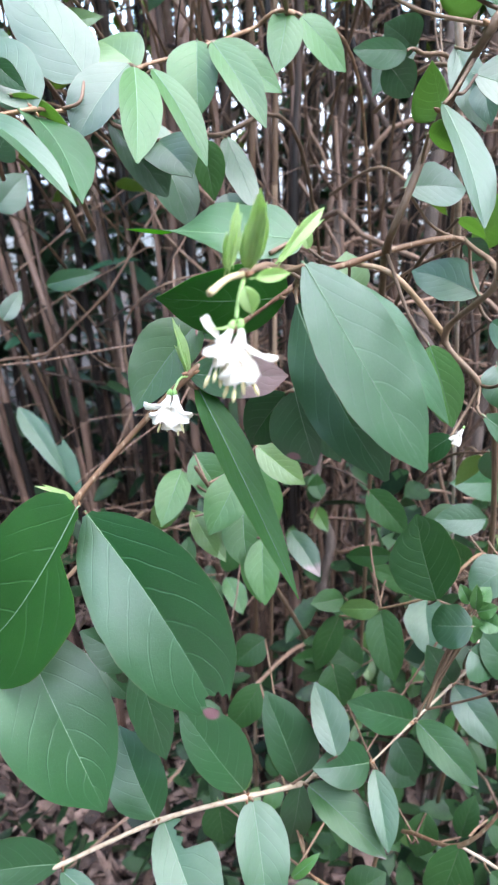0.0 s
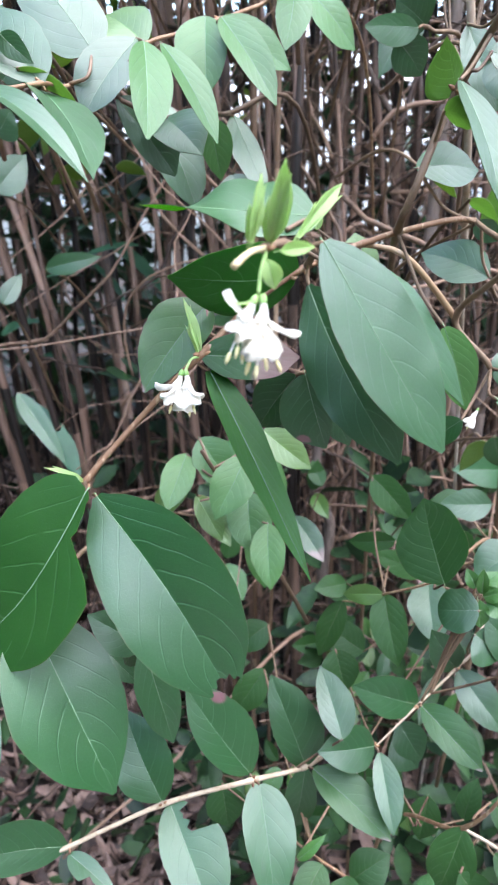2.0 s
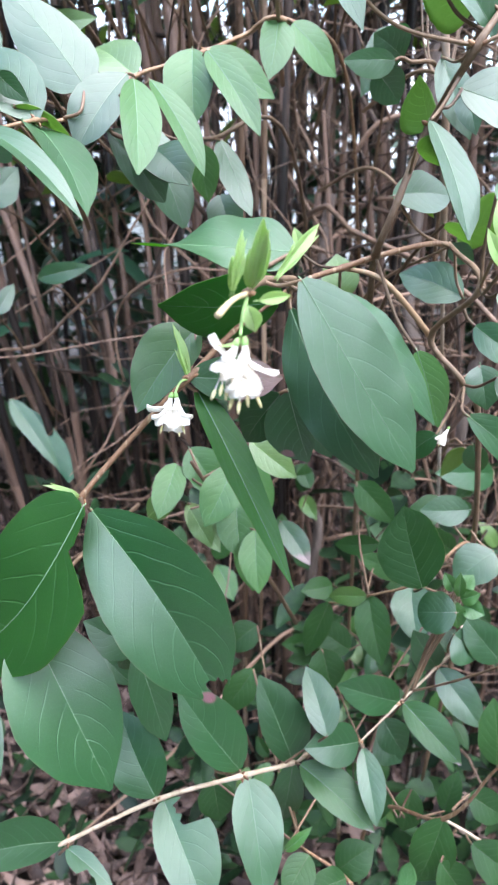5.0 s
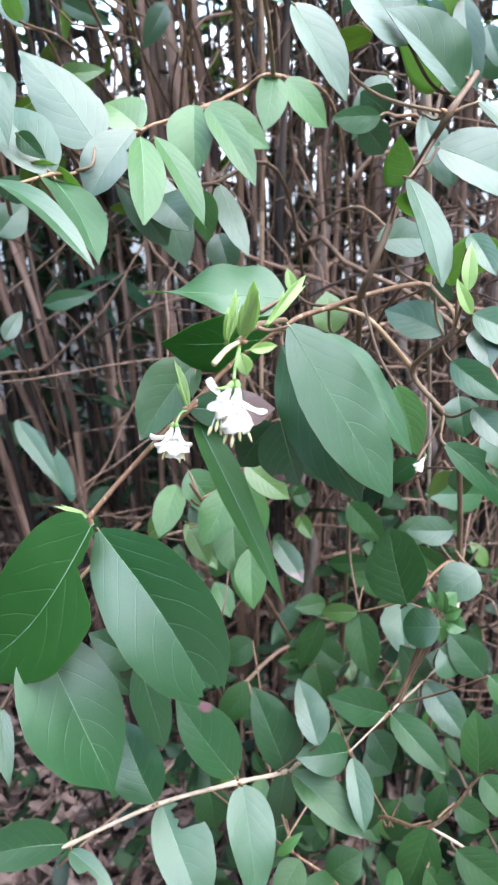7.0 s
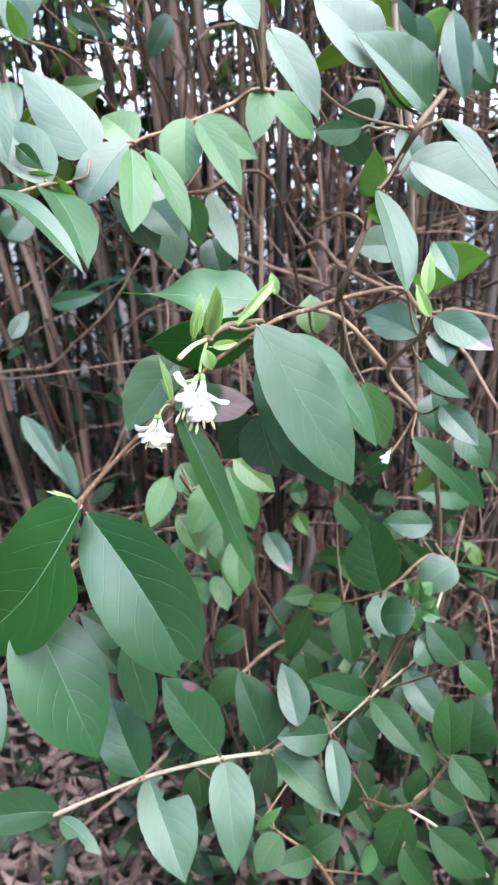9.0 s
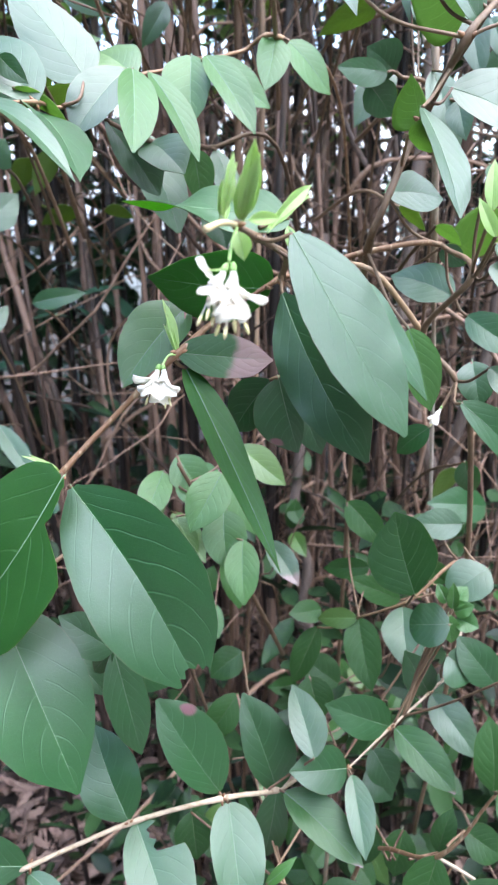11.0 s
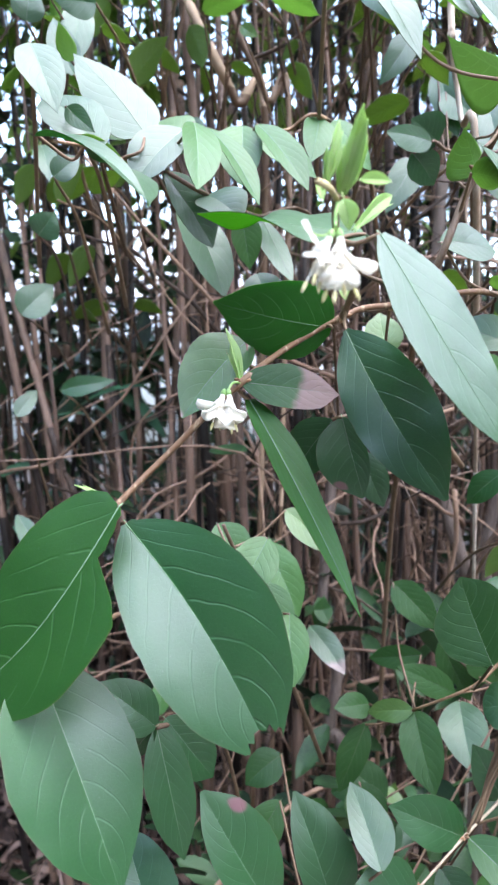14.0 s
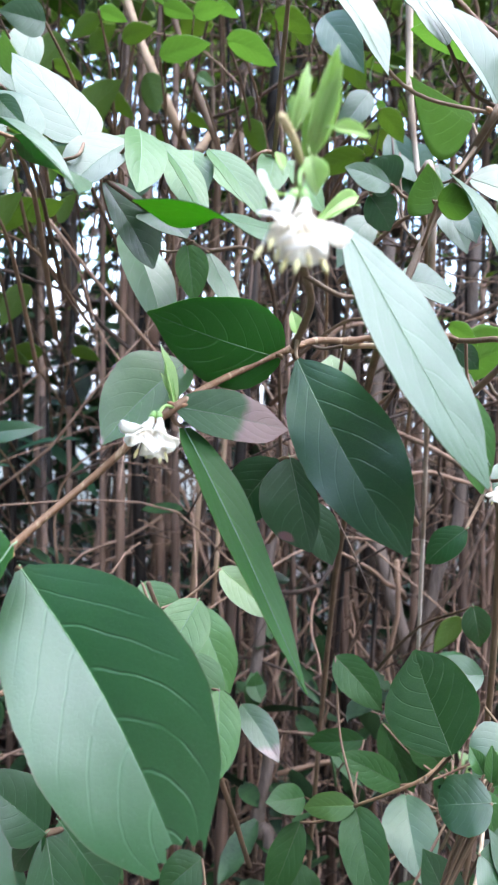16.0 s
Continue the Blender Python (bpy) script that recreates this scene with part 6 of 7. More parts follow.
stem(right_spray, [(0.1132, 0.2363, 0.7563), (0.1067, 0.2318, 0.7464), (0.1003, 0.2227, 0.7422)], 0.0006, 0.0005, BROWN_BARK, name="leaf_stalk")
leaf(right_spray, (0.1003, 0.2227, 0.7422), (0.0920, 0.2297, 0.7308), (-0.73, -0.67, 0.12), 0.0094, fold=10, arch=0.055)
leaf(right_spray, (0.1404, 0.2830, 0.6809), (0.1171, 0.2833, 0.6808), (-0.01, -0.85, 0.52), 0.0146, fold=10, arch=0.055)
stem(right_spray, [(0.1449, 0.2888, 0.6666), (0.1484, 0.2838, 0.6624), (0.1520, 0.2758, 0.6619)], 0.0006, 0.0005, BROWN_BARK, name="leaf_stalk")
leaf(right_spray, (0.1520, 0.2758, 0.6619), (0.1331, 0.2711, 0.6481), (-0.31, -0.68, 0.66), 0.0207, fold=10, arch=0.055)
stem(right_spray, [(0.0681, 0.2515, 0.7962), (0.0711, 0.2678, 0.7848), (0.0742, 0.2778, 0.7809)], 0.0006, 0.0005, BROWN_BARK, name="leaf_stalk")
leaf(right_spray, (0.0742, 0.2778, 0.7809), (0.0716, 0.2840, 0.7978), (-0.07, -0.94, 0.33), 0.0154, fold=10, arch=0.055, skin="lime")
stem(right_spray, [(0.1288, 0.2571, 0.7295), (0.1349, 0.2612, 0.7328), (0.1409, 0.2620, 0.7403)], 0.0006, 0.0005, BROWN_BARK, name="leaf_stalk")
leaf(right_spray, (0.1409, 0.2620, 0.7403), (0.1538, 0.2556, 0.7235), (-0.02, -0.94, 0.34), 0.0160, fold=10, arch=0.055)
stem(right_spray, [(0.1077, 0.2182, 0.7942), (0.1027, 0.2042, 0.7976), (0.0976, 0.1819, 0.8109)], 0.0006, 0.0005, BROWN_BARK, name="leaf_stalk")
leaf(right_spray, (0.0976, 0.1819, 0.8109), (0.0984, 0.1865, 0.8237), (-0.27, -0.90, 0.34), 0.0044, fold=30, arch=0.055, full=1.0, skin="bud")
stem(right_spray, [(0.1077, 0.2182, 0.7942), (0.1031, 0.2030, 0.7944), (0.0984, 0.1795, 0.8044)], 0.0006, 0.0005, BROWN_BARK, name="leaf_stalk")
leaf(right_spray, (0.0984, 0.1795, 0.8044), (0.0942, 0.1831, 0.8140), (-0.27, -0.94, 0.22), 0.0038, fold=30, arch=0.055, full=1.0, skin="bud")
stem(right_spray, [(0.0681, 0.2515, 0.7962), (0.0615, 0.2595, 0.7960), (0.0549, 0.2638, 0.8002)], 0.0006, 0.0005, BROWN_BARK, name="leaf_stalk")
leaf(right_spray, (0.0549, 0.2638, 0.8002), (0.0525, 0.2672, 0.8092), (-0.09, -0.94, 0.32), 0.0048, fold=30, arch=0.055, full=1.0, skin="bud")
stem(right_spray, [(0.1510, 0.3010, 0.6421), (0.0998, 0.2668, 0.5846), (0.0487, 0.2001, 0.5661)], 0.0006, 0.0005, BROWN_BARK, name="leaf_stalk")
leaf(right_spray, (0.0487, 0.2001, 0.5661), (0.0603, 0.2035, 0.5758), (-0.31, -0.72, 0.62), 0.0046, fold=30, arch=0.055, full=1.0, skin="fresh")

bottom_right = branch((0.1258, 0.2277, 0.5473), 'low twigs with many oval green leaves')
stem(bottom_right, [(0.0578, 0.2147, 0.5481), (0.0769, 0.2098, 0.5354), (0.0923, 0.2101, 0.5075)], 0.0007, 0.001, TAN_BARK, ())
stem(bottom_right, [(0.1432, 0.2184, 0.5913), (0.1258, 0.2277, 0.5473), (0.1058, 0.2777, 0.4873), (0.1058, 0.3277, 0.2973)], 0.0006, 0.0014, TAN_BARK, (1,))
stem(bottom_right, [(0.1258, 0.2277, 0.5473), (0.1431, 0.2209, 0.5396), (0.1702, 0.2200, 0.5089)], 0.0007, 0.001, PALE_BARK, ())
leaf(bottom_right, (0.1258, 0.2277, 0.5473), (0.1152, 0.2218, 0.5139), (-0.44, -0.85, 0.29), 0.0207, fold=14, arch=0.055, skin="dull")
stem(bottom_right, [(0.1194, 0.2436, 0.5282), (0.1272, 0.2476, 0.5256), (0.1349, 0.2484, 0.5270)], 0.0006, 0.0005, BROWN_BARK, name="leaf_stalk")
leaf(bottom_right, (0.1349, 0.2484, 0.5270), (0.1420, 0.2551, 0.5459), (-0.38, -0.82, 0.43), 0.0117, fold=14, arch=0.055, skin="dull")
stem(bottom_right, [(0.1432, 0.2184, 0.5913), (0.1391, 0.2128, 0.5958), (0.1351, 0.2026, 0.6059)], 0.0006, 0.0005, BROWN_BARK, name="leaf_stalk")
leaf(bottom_right, (0.1351, 0.2026, 0.6059), (0.1480, 0.1881, 0.5960), (-0.29, -0.70, 0.65), 0.0146, fold=14, arch=0.055, skin="dull")
stem(bottom_right, [(0.1432, 0.2184, 0.5913), (0.1402, 0.2158, 0.5937), (0.1372, 0.2107, 0.5992)], 0.0006, 0.0005, BROWN_BARK, name="leaf_stalk")
leaf(bottom_right, (0.1372, 0.2107, 0.5992), (0.1359, 0.2204, 0.6257), (-0.31, -0.90, 0.31), 0.0154, fold=14, arch=0.055, skin="dull")
stem(bottom_right, [(0.1432, 0.2184, 0.5913), (0.1447, 0.2159, 0.5944), (0.1462, 0.2110, 0.6004)], 0.0006, 0.0005, BROWN_BARK, name="leaf_stalk")
leaf(bottom_right, (0.1462, 0.2110, 0.6004), (0.1488, 0.2198, 0.6246), (-0.38, -0.85, 0.35), 0.0244, fold=14, arch=0.055, skin="dull")
stem(bottom_right, [(0.0578, 0.2147, 0.5481), (0.0588, 0.2116, 0.5501), (0.0598, 0.2064, 0.5547)], 0.0006, 0.0005, BROWN_BARK, name="leaf_stalk")
leaf(bottom_right, (0.0598, 0.2064, 0.5547), (0.0488, 0.1931, 0.5468), (0.04, -0.53, 0.85), 0.0143, fold=14, arch=0.055, skin="dull")
stem(bottom_right, [(0.0732, 0.2108, 0.5379), (0.0744, 0.2078, 0.5400), (0.0757, 0.2026, 0.5448)], 0.0006, 0.0005, BROWN_BARK, name="leaf_stalk")
leaf(bottom_right, (0.0757, 0.2026, 0.5448), (0.0570, 0.1939, 0.5493), (0.41, -0.48, 0.78), 0.0130, fold=14, arch=0.055, skin="dull")
stem(bottom_right, [(0.0795, 0.2098, 0.5308), (0.0774, 0.2149, 0.5286), (0.0754, 0.2180, 0.5286)], 0.0006, 0.0005, BROWN_BARK, name="leaf_stalk")
leaf(bottom_right, (0.0754, 0.2180, 0.5286), (0.0923, 0.2216, 0.5393), (-0.28, -0.68, 0.68), 0.0169, fold=14, arch=0.055, skin="dull")
stem(bottom_right, [(0.1288, 0.2261, 0.5550), (0.1347, 0.2328, 0.5518), (0.1405, 0.2363, 0.5525)], 0.0006, 0.0005, BROWN_BARK, name="leaf_stalk")
leaf(bottom_right, (0.1405, 0.2363, 0.5525), (0.1579, 0.2321, 0.5416), (0.12, -0.85, 0.52), 0.0160, fold=14, arch=0.055, skin="dull")
stem(bottom_right, [(0.1358, 0.2238, 0.5428), (0.1351, 0.2199, 0.5443), (0.1344, 0.2137, 0.5486)], 0.0006, 0.0005, BROWN_BARK, name="leaf_stalk")
leaf(bottom_right, (0.1344, 0.2137, 0.5486), (0.1618, 0.2058, 0.5282), (0.14, -0.85, 0.51), 0.0192, fold=14, arch=0.055, skin="dull")
stem(bottom_right, [(0.0816, 0.2099, 0.5269), (0.0912, 0.2071, 0.5293), (0.1009, 0.1995, 0.5375)], 0.0006, 0.0005, BROWN_BARK, name="leaf_stalk")
leaf(bottom_right, (0.1009, 0.1995, 0.5375), (0.1035, 0.2045, 0.5512), (0.30, 0.88, -0.37), 0.0080, fold=14, arch=0.055, skin="dull")
stem(bottom_right, [(0.1146, 0.2558, 0.5136), (0.1190, 0.2633, 0.5151), (0.1235, 0.2675, 0.5204)], 0.0006, 0.0005, BROWN_BARK, name="leaf_stalk")
leaf(bottom_right, (0.1235, 0.2675, 0.5204), (0.1186, 0.2598, 0.4990), (-0.31, -0.87, 0.38), 0.0163, fold=14, arch=0.055, skin="dull")
stem(bottom_right, [(0.1141, 0.2569, 0.5123), (0.1107, 0.2650, 0.5163), (0.1072, 0.2693, 0.5249)], 0.0006, 0.0005, BROWN_BARK, name="leaf_stalk")
leaf(bottom_right, (0.1072, 0.2693, 0.5249), (0.1007, 0.2617, 0.5035), (-0.30, -0.86, 0.40), 0.0163, fold=14, arch=0.055, skin="dull")
stem(bottom_right, [(0.1319, 0.2253, 0.5446), (0.1276, 0.2235, 0.5360), (0.1233, 0.2183, 0.5315)], 0.0006, 0.0005, BROWN_BARK, name="leaf_stalk")
leaf(bottom_right, (0.1233, 0.2183, 0.5315), (0.1375, 0.2114, 0.5131), (0.10, -0.91, 0.41), 0.0169, fold=14, arch=0.055, skin="dull")
stem(bottom_right, [(0.0578, 0.2147, 0.5481), (0.0483, 0.2617, 0.5550), (0.0389, 0.2914, 0.5825)], 0.0006, 0.0005, BROWN_BARK, name="leaf_stalk")
leaf(bottom_right, (0.0389, 0.2914, 0.5825), (0.0227, 0.2838, 0.5611), (-0.20, -0.87, 0.46), 0.0163, fold=14, arch=0.055, skin="dull")
stem(bottom_right, [(0.0578, 0.2147, 0.5481), (0.0376, 0.2413, 0.5389), (0.0173, 0.2563, 0.5437)], 0.0006, 0.0005, BROWN_BARK, name="leaf_stalk")
leaf(bottom_right, (0.0173, 0.2563, 0.5437), (0.0204, 0.2489, 0.5234), (0.13, -0.92, 0.36), 0.0185, fold=14, arch=0.055, skin="dull")
stem(bottom_right, [(0.0578, 0.2147, 0.5481), (0.0503, 0.2861, 0.5490), (0.0427, 0.3328, 0.5795)], 0.0006, 0.0005, BROWN_BARK, name="leaf_stalk")
leaf(bottom_right, (0.0427, 0.3328, 0.5795), (0.0248, 0.3281, 0.5659), (-0.18, -0.83, 0.53), 0.0180, fold=14, arch=0.055, skin="dull")
stem(bottom_right, [(0.1160, 0.2523, 0.5178), (0.0971, 0.2908, 0.5373), (0.0783, 0.3108, 0.5791)], 0.0006, 0.0005, BROWN_BARK, name="leaf_stalk")
leaf(bottom_right, (0.0783, 0.3108, 0.5791), (0.0835, 0.3025, 0.5566), (-0.02, -0.94, 0.34), 0.0205, fold=14, arch=0.055, skin="dull")

# single leafy twigs among the canes
leafy_twig((-0.0680, 0.3730, 0.9566), (-0.0736, 0.3629, 0.9170), (0.33, -0.92, 0.19), 0.0167, (-0.041, 0.128, -0.008), fold=12, arch=0.055)
leafy_twig((-0.0869, 0.3441, 0.9327), (-0.0844, 0.3441, 0.9484), (0.33, -0.94, -0.05), 0.0154, (0.008, 0.111, -0.059), fold=12, arch=0.055)
leafy_twig((-0.0644, 0.3420, 0.9089), (-0.0771, 0.3534, 0.9396), (0.01, -0.94, 0.35), 0.0144, (-0.002, 0.119, -0.017), fold=12, arch=0.055)
leafy_twig((-0.0546, 0.2405, 0.8753), (-0.0430, 0.2292, 0.8499), (0.19, -0.86, 0.47), 0.0147, (-0.039, 0.147, -0.048), fold=12, arch=0.055)
leafy_twig((-0.0427, 0.2393, 0.8557), (-0.0335, 0.2384, 0.8479), (-0.04, -1.00, 0.06), 0.0070, (-0.007, 0.170, -0.017), fold=12, arch=0.055)
leafy_twig((0.0355, 0.4357, 1.0033), (0.0582, 0.4438, 0.9954), (0.12, 0.49, 0.86), 0.0149, (0.046, 0.134, -0.029), fold=12, arch=0.055, skin="backlit")
leafy_twig((-0.0095, 0.4390, 0.9892), (0.0202, 0.4267, 0.9943), (0.03, 0.45, 0.89), 0.0163, (0.020, 0.135, -0.120), fold=12, arch=0.055, skin="backlit")
leafy_twig((0.0134, 0.4371, 0.9808), (0.0242, 0.4362, 0.9749), (-0.17, -0.97, -0.16), 0.0077, (0.047, 0.136, -0.076), fold=12, arch=0.055, skin="lime")
leafy_twig((-0.0557, 0.4623, 0.9571), (-0.0339, 0.4710, 0.9896), (-0.75, 0.56, 0.35), 0.0229, (0.039, 0.170, -0.054), fold=12, arch=0.055, skin="olive")
leafy_twig((-0.0706, 0.4641, 1.0063), (-0.0842, 0.4548, 0.9780), (-0.83, 0.51, 0.23), 0.0182, (0.027, 0.104, -0.021), fold=12, arch=0.055, skin="olive")
leafy_twig((-0.0349, 0.4613, 1.0094), (-0.0141, 0.4598, 1.0183), (-0.31, 0.49, 0.81), 0.0133, (-0.013, 0.111, -0.028), fold=12, arch=0.055, skin="olive")
leafy_twig((-0.0881, 0.4035, 0.8668), (-0.0753, 0.4128, 0.8901), (-0.82, 0.51, 0.25), 0.0149, (0.043, 0.125, -0.032), fold=12, arch=0.055, skin="olive")
leafy_twig((-0.0685, 0.4020, 0.8715), (-0.0492, 0.3906, 0.8804), (-0.06, 0.55, 0.83), 0.0121, (-0.020, 0.189, -0.019), fold=12, arch=0.055, skin="olive")
leafy_twig((-0.0813, 0.3423, 0.8353), (-0.0733, 0.3419, 0.8463), (0.16, -0.97, -0.16), 0.0156, (-0.028, 0.200, -0.028), fold=12, arch=0.055)
leafy_twig((-0.1179, 0.5462, 0.8616), (-0.1357, 0.5573, 0.8361), (-0.36, 0.74, 0.57), 0.0175, (0.018, 0.198, -0.060), fold=12, arch=0.055, skin="olive")
leafy_twig((-0.0970, 0.5446, 0.8677), (-0.1131, 0.5354, 0.8345), (-0.73, 0.66, 0.17), 0.0196, (0.026, 0.205, -0.106), fold=12, arch=0.055, skin="olive")
leafy_twig((-0.1200, 0.5960, 0.8230), (-0.1027, 0.5945, 0.8127), (0.39, 0.74, 0.55), 0.0101, (0.035, 0.147, -0.053), fold=12, arch=0.055, skin="olive")
leafy_twig((-0.0712, 0.5923, 0.8296), (-0.0481, 0.6004, 0.8233), (-0.03, 0.67, 0.74), 0.0144, (-0.035, 0.184, -0.079), fold=12, arch=0.055, skin="olive")
leafy_twig((0.0677, 0.3322, 0.9562), (0.0853, 0.3204, 0.9264), (-0.48, -0.88, 0.06), 0.0179, (0.037, 0.133, -0.041), fold=12, arch=0.055)
leafy_twig((0.1010, 0.3696, 0.9465), (0.0856, 0.3705, 0.9219), (-0.06, -1.00, 0.00), 0.0147, (-0.010, 0.174, -0.092), fold=12, arch=0.055)
leafy_twig((0.1176, 0.3587, 0.9824), (0.1422, 0.3668, 0.9763), (0.09, 0.41, 0.91), 0.0141, (-0.032, 0.190, -0.015), fold=12, arch=0.055, skin="backlit")
leafy_twig((0.0570, 0.4544, 1.0280), (0.0766, 0.4428, 1.0269), (0.26, 0.36, 0.90), 0.0121, (0.007, 0.211, -0.091), fold=12, arch=0.055, skin="olive")
leafy_twig((0.0829, 0.4522, 1.0194), (0.0674, 0.4536, 1.0325), (0.59, 0.50, 0.64), 0.0113, (0.035, 0.120, 0.015), fold=12, arch=0.055, skin="olive")
leafy_twig((0.1008, 0.3692, 0.9144), (0.0746, 0.3812, 0.9045), (-0.04, 0.59, 0.81), 0.0154, (0.012, 0.173, 0.016), fold=12, arch=0.055, skin="olive")
leafy_twig((0.1225, 0.4276, 0.9043), (0.1024, 0.4186, 0.8691), (-0.04, -0.96, 0.27), 0.0204, (0.029, 0.195, -0.112), fold=12, arch=0.055)
leafy_twig((0.1093, 0.2669, 0.8103), (0.1201, 0.2659, 0.8030), (0.49, 0.56, 0.66), 0.0069, (-0.013, 0.110, -0.093), fold=12, arch=0.055, skin="backlit")
leafy_twig((0.1120, 0.2665, 0.8023), (0.1241, 0.2721, 0.7958), (0.23, -0.91, -0.34), 0.0085, (-0.029, 0.203, -0.102), fold=12, arch=0.055)
leafy_twig((0.1099, 0.3271, 0.8207), (0.1202, 0.3171, 0.8101), (0.81, 0.33, 0.48), 0.0102, (-0.020, 0.159, -0.001), fold=12, arch=0.055, skin="olive")
leafy_twig((0.1578, 0.3417, 0.6882), (0.1455, 0.3424, 0.6707), (-0.04, 1.00, 0.07), 0.0110, (0.047, 0.185, -0.090), fold=12, arch=0.055, skin="olive")
leafy_twig((0.1535, 0.3221, 0.6983), (0.1628, 0.3312, 0.6780), (-0.15, -0.88, -0.46), 0.0131, (0.004, 0.185, -0.113), fold=12, arch=0.055)
leafy_twig((-0.0542, 0.3416, 0.9407), (-0.0720, 0.3329, 0.9379), (0.45, -0.86, -0.24), 0.0156, (0.018, 0.144, -0.037), fold=12, arch=0.055)
leafy_twig((-0.0503, 0.4627, 1.0225), (-0.0670, 0.4638, 1.0066), (-0.55, 0.57, 0.62), 0.0119, (0.017, 0.180, -0.047), fold=12, arch=0.055, skin="olive")
leafy_twig((-0.0117, 0.4598, 1.0330), (0.0102, 0.4682, 1.0340), (-0.19, 0.40, 0.90), 0.0121, (0.005, 0.124, -0.051), fold=12, arch=0.055, skin="backlit")
leafy_twig((-0.0670, 0.5446, 1.0462), (-0.0484, 0.5333, 1.0629), (-0.29, 0.61, 0.74), 0.0145, (-0.037, 0.158, -0.045), fold=12, arch=0.055, skin="olive")
leafy_twig((0.0527, 0.4844, 0.9963), (0.0422, 0.4851, 0.9838), (-0.52, 0.72, 0.47), 0.0086, (0.027, 0.147, -0.117), fold=12, arch=0.055, skin="olive")
leafy_twig((0.1048, 0.3591, 0.9331), (0.1206, 0.3678, 0.9219), (0.27, 0.54, 0.80), 0.0115, (0.003, 0.125, -0.016), fold=12, arch=0.055, skin="olive")
leafy_twig((0.1160, 0.2770, 0.8556), (0.1182, 0.2691, 0.8407), (-0.50, -0.79, 0.34), 0.0106, (-0.011, 0.146, 0.007), fold=12, arch=0.055)
leafy_twig((-0.0945, 0.5941, 0.8276), (-0.1265, 0.5964, 0.8154), (-0.23, 0.65, 0.73), 0.0196, (-0.011, 0.142, -0.071), fold=12, arch=0.055, skin="olive")
leafy_twig((-0.0384, 0.2388, 0.8468), (-0.0234, 0.2476, 0.8382), (0.05, 0.65, 0.76), 0.0061, (-0.002, 0.111, -0.043), fold=12, arch=0.055, skin="backlit")
leafy_twig((0.0279, 0.3958, 0.9786), (0.0546, 0.3835, 0.9613), (0.62, 0.36, 0.70), 0.0167, (0.042, 0.168, -0.016), fold=12, arch=0.055, skin="backlit")
leafy_twig((0.0564, 0.4343, 1.0230), (0.0809, 0.4322, 1.0127), (0.38, 0.44, 0.81), 0.0145, (0.045, 0.201, -0.016), fold=12, arch=0.055, skin="olive")
leafy_twig((0.0779, 0.3718, 0.9767), (0.1019, 0.3796, 0.9510), (0.47, 0.62, 0.63), 0.0185, (0.031, 0.198, -0.084), fold=12, arch=0.055, skin="olive")
leafy_twig((-0.1038, 0.4450, 0.8764), (-0.0699, 0.4325, 0.8946), (-0.20, 0.59, 0.78), 0.0208, (-0.002, 0.141, -0.083), fold=12, arch=0.055, skin="olive")
leafy_twig((-0.0656, 0.4622, 0.8914), (-0.0553, 0.4617, 0.9103), (-0.56, 0.76, 0.33), 0.0111, (0.007, 0.138, -0.033), fold=12, arch=0.055, skin="olive")
leafy_twig((-0.0444, 0.4219, 1.0008), (-0.0288, 0.4303, 1.0016), (-0.25, 0.38, 0.89), 0.0104, (0.008, 0.113, -0.058), fold=12, arch=0.055, skin="backlit")
leafy_twig((0.0087, 0.4380, 1.0165), (0.0267, 0.4265, 1.0166), (0.22, 0.35, 0.91), 0.0122, (-0.011, 0.185, -0.108), fold=12, arch=0.055, skin="backlit")
leafy_twig((0.1111, 0.3890, 0.9533), (0.1163, 0.3885, 0.9460), (0.68, 0.57, 0.45), 0.0051, (-0.033, 0.162, -0.063), fold=12, arch=0.055, skin="backlit")
leafy_twig((-0.0470, 0.4922, 0.9916), (-0.0272, 0.5005, 0.9788), (0.21, 0.64, 0.74), 0.0125, (0.017, 0.140, -0.092), fold=12, arch=0.055, skin="olive")
leafy_twig((-0.0212, 0.4903, 1.0054), (-0.0107, 0.4791, 0.9744), (0.63, 0.77, -0.07), 0.0198, (0.043, 0.129, -0.099), fold=12, arch=0.055, skin="olive")
leafy_twig((0.0076, 0.4978, 0.9857), (0.0241, 0.4964, 0.9773), (0.42, 0.53, 0.73), 0.0095, (-0.022, 0.141, -0.088), fold=12, arch=0.055, skin="olive")
leafy_twig((-0.0721, 0.4438, 0.9804), (-0.0541, 0.4524, 0.9753), (-0.01, 0.53, 0.85), 0.0103, (0.004, 0.212, -0.102), fold=12, arch=0.055, skin="olive")
leafy_twig((0.0471, 0.4947, 0.9851), (0.0636, 0.4830, 0.9586), (0.81, 0.51, 0.28), 0.0167, (-0.008, 0.180, 0.004), fold=12, arch=0.055, skin="olive")
leafy_twig((-0.1132, 0.4460, 0.8980), (-0.1248, 0.4466, 0.8729), (-0.62, 0.72, 0.30), 0.0150, (0.050, 0.117, -0.045), fold=12, arch=0.055, skin="olive")
leafy_twig((-0.0619, 0.3261, 0.9079), (-0.0661, 0.3206, 0.9218), (-0.06, 0.93, 0.35), 0.0087, (0.038, 0.106, -0.038), fold=12, arch=0.055, skin="backlit")
leafy_twig((-0.0574, 0.3744, 0.8946), (-0.0334, 0.3751, 0.8976), (0.02, -1.00, 0.08), 0.0105, (-0.033, 0.192, 0.011), fold=12, arch=0.055, skin="lime")
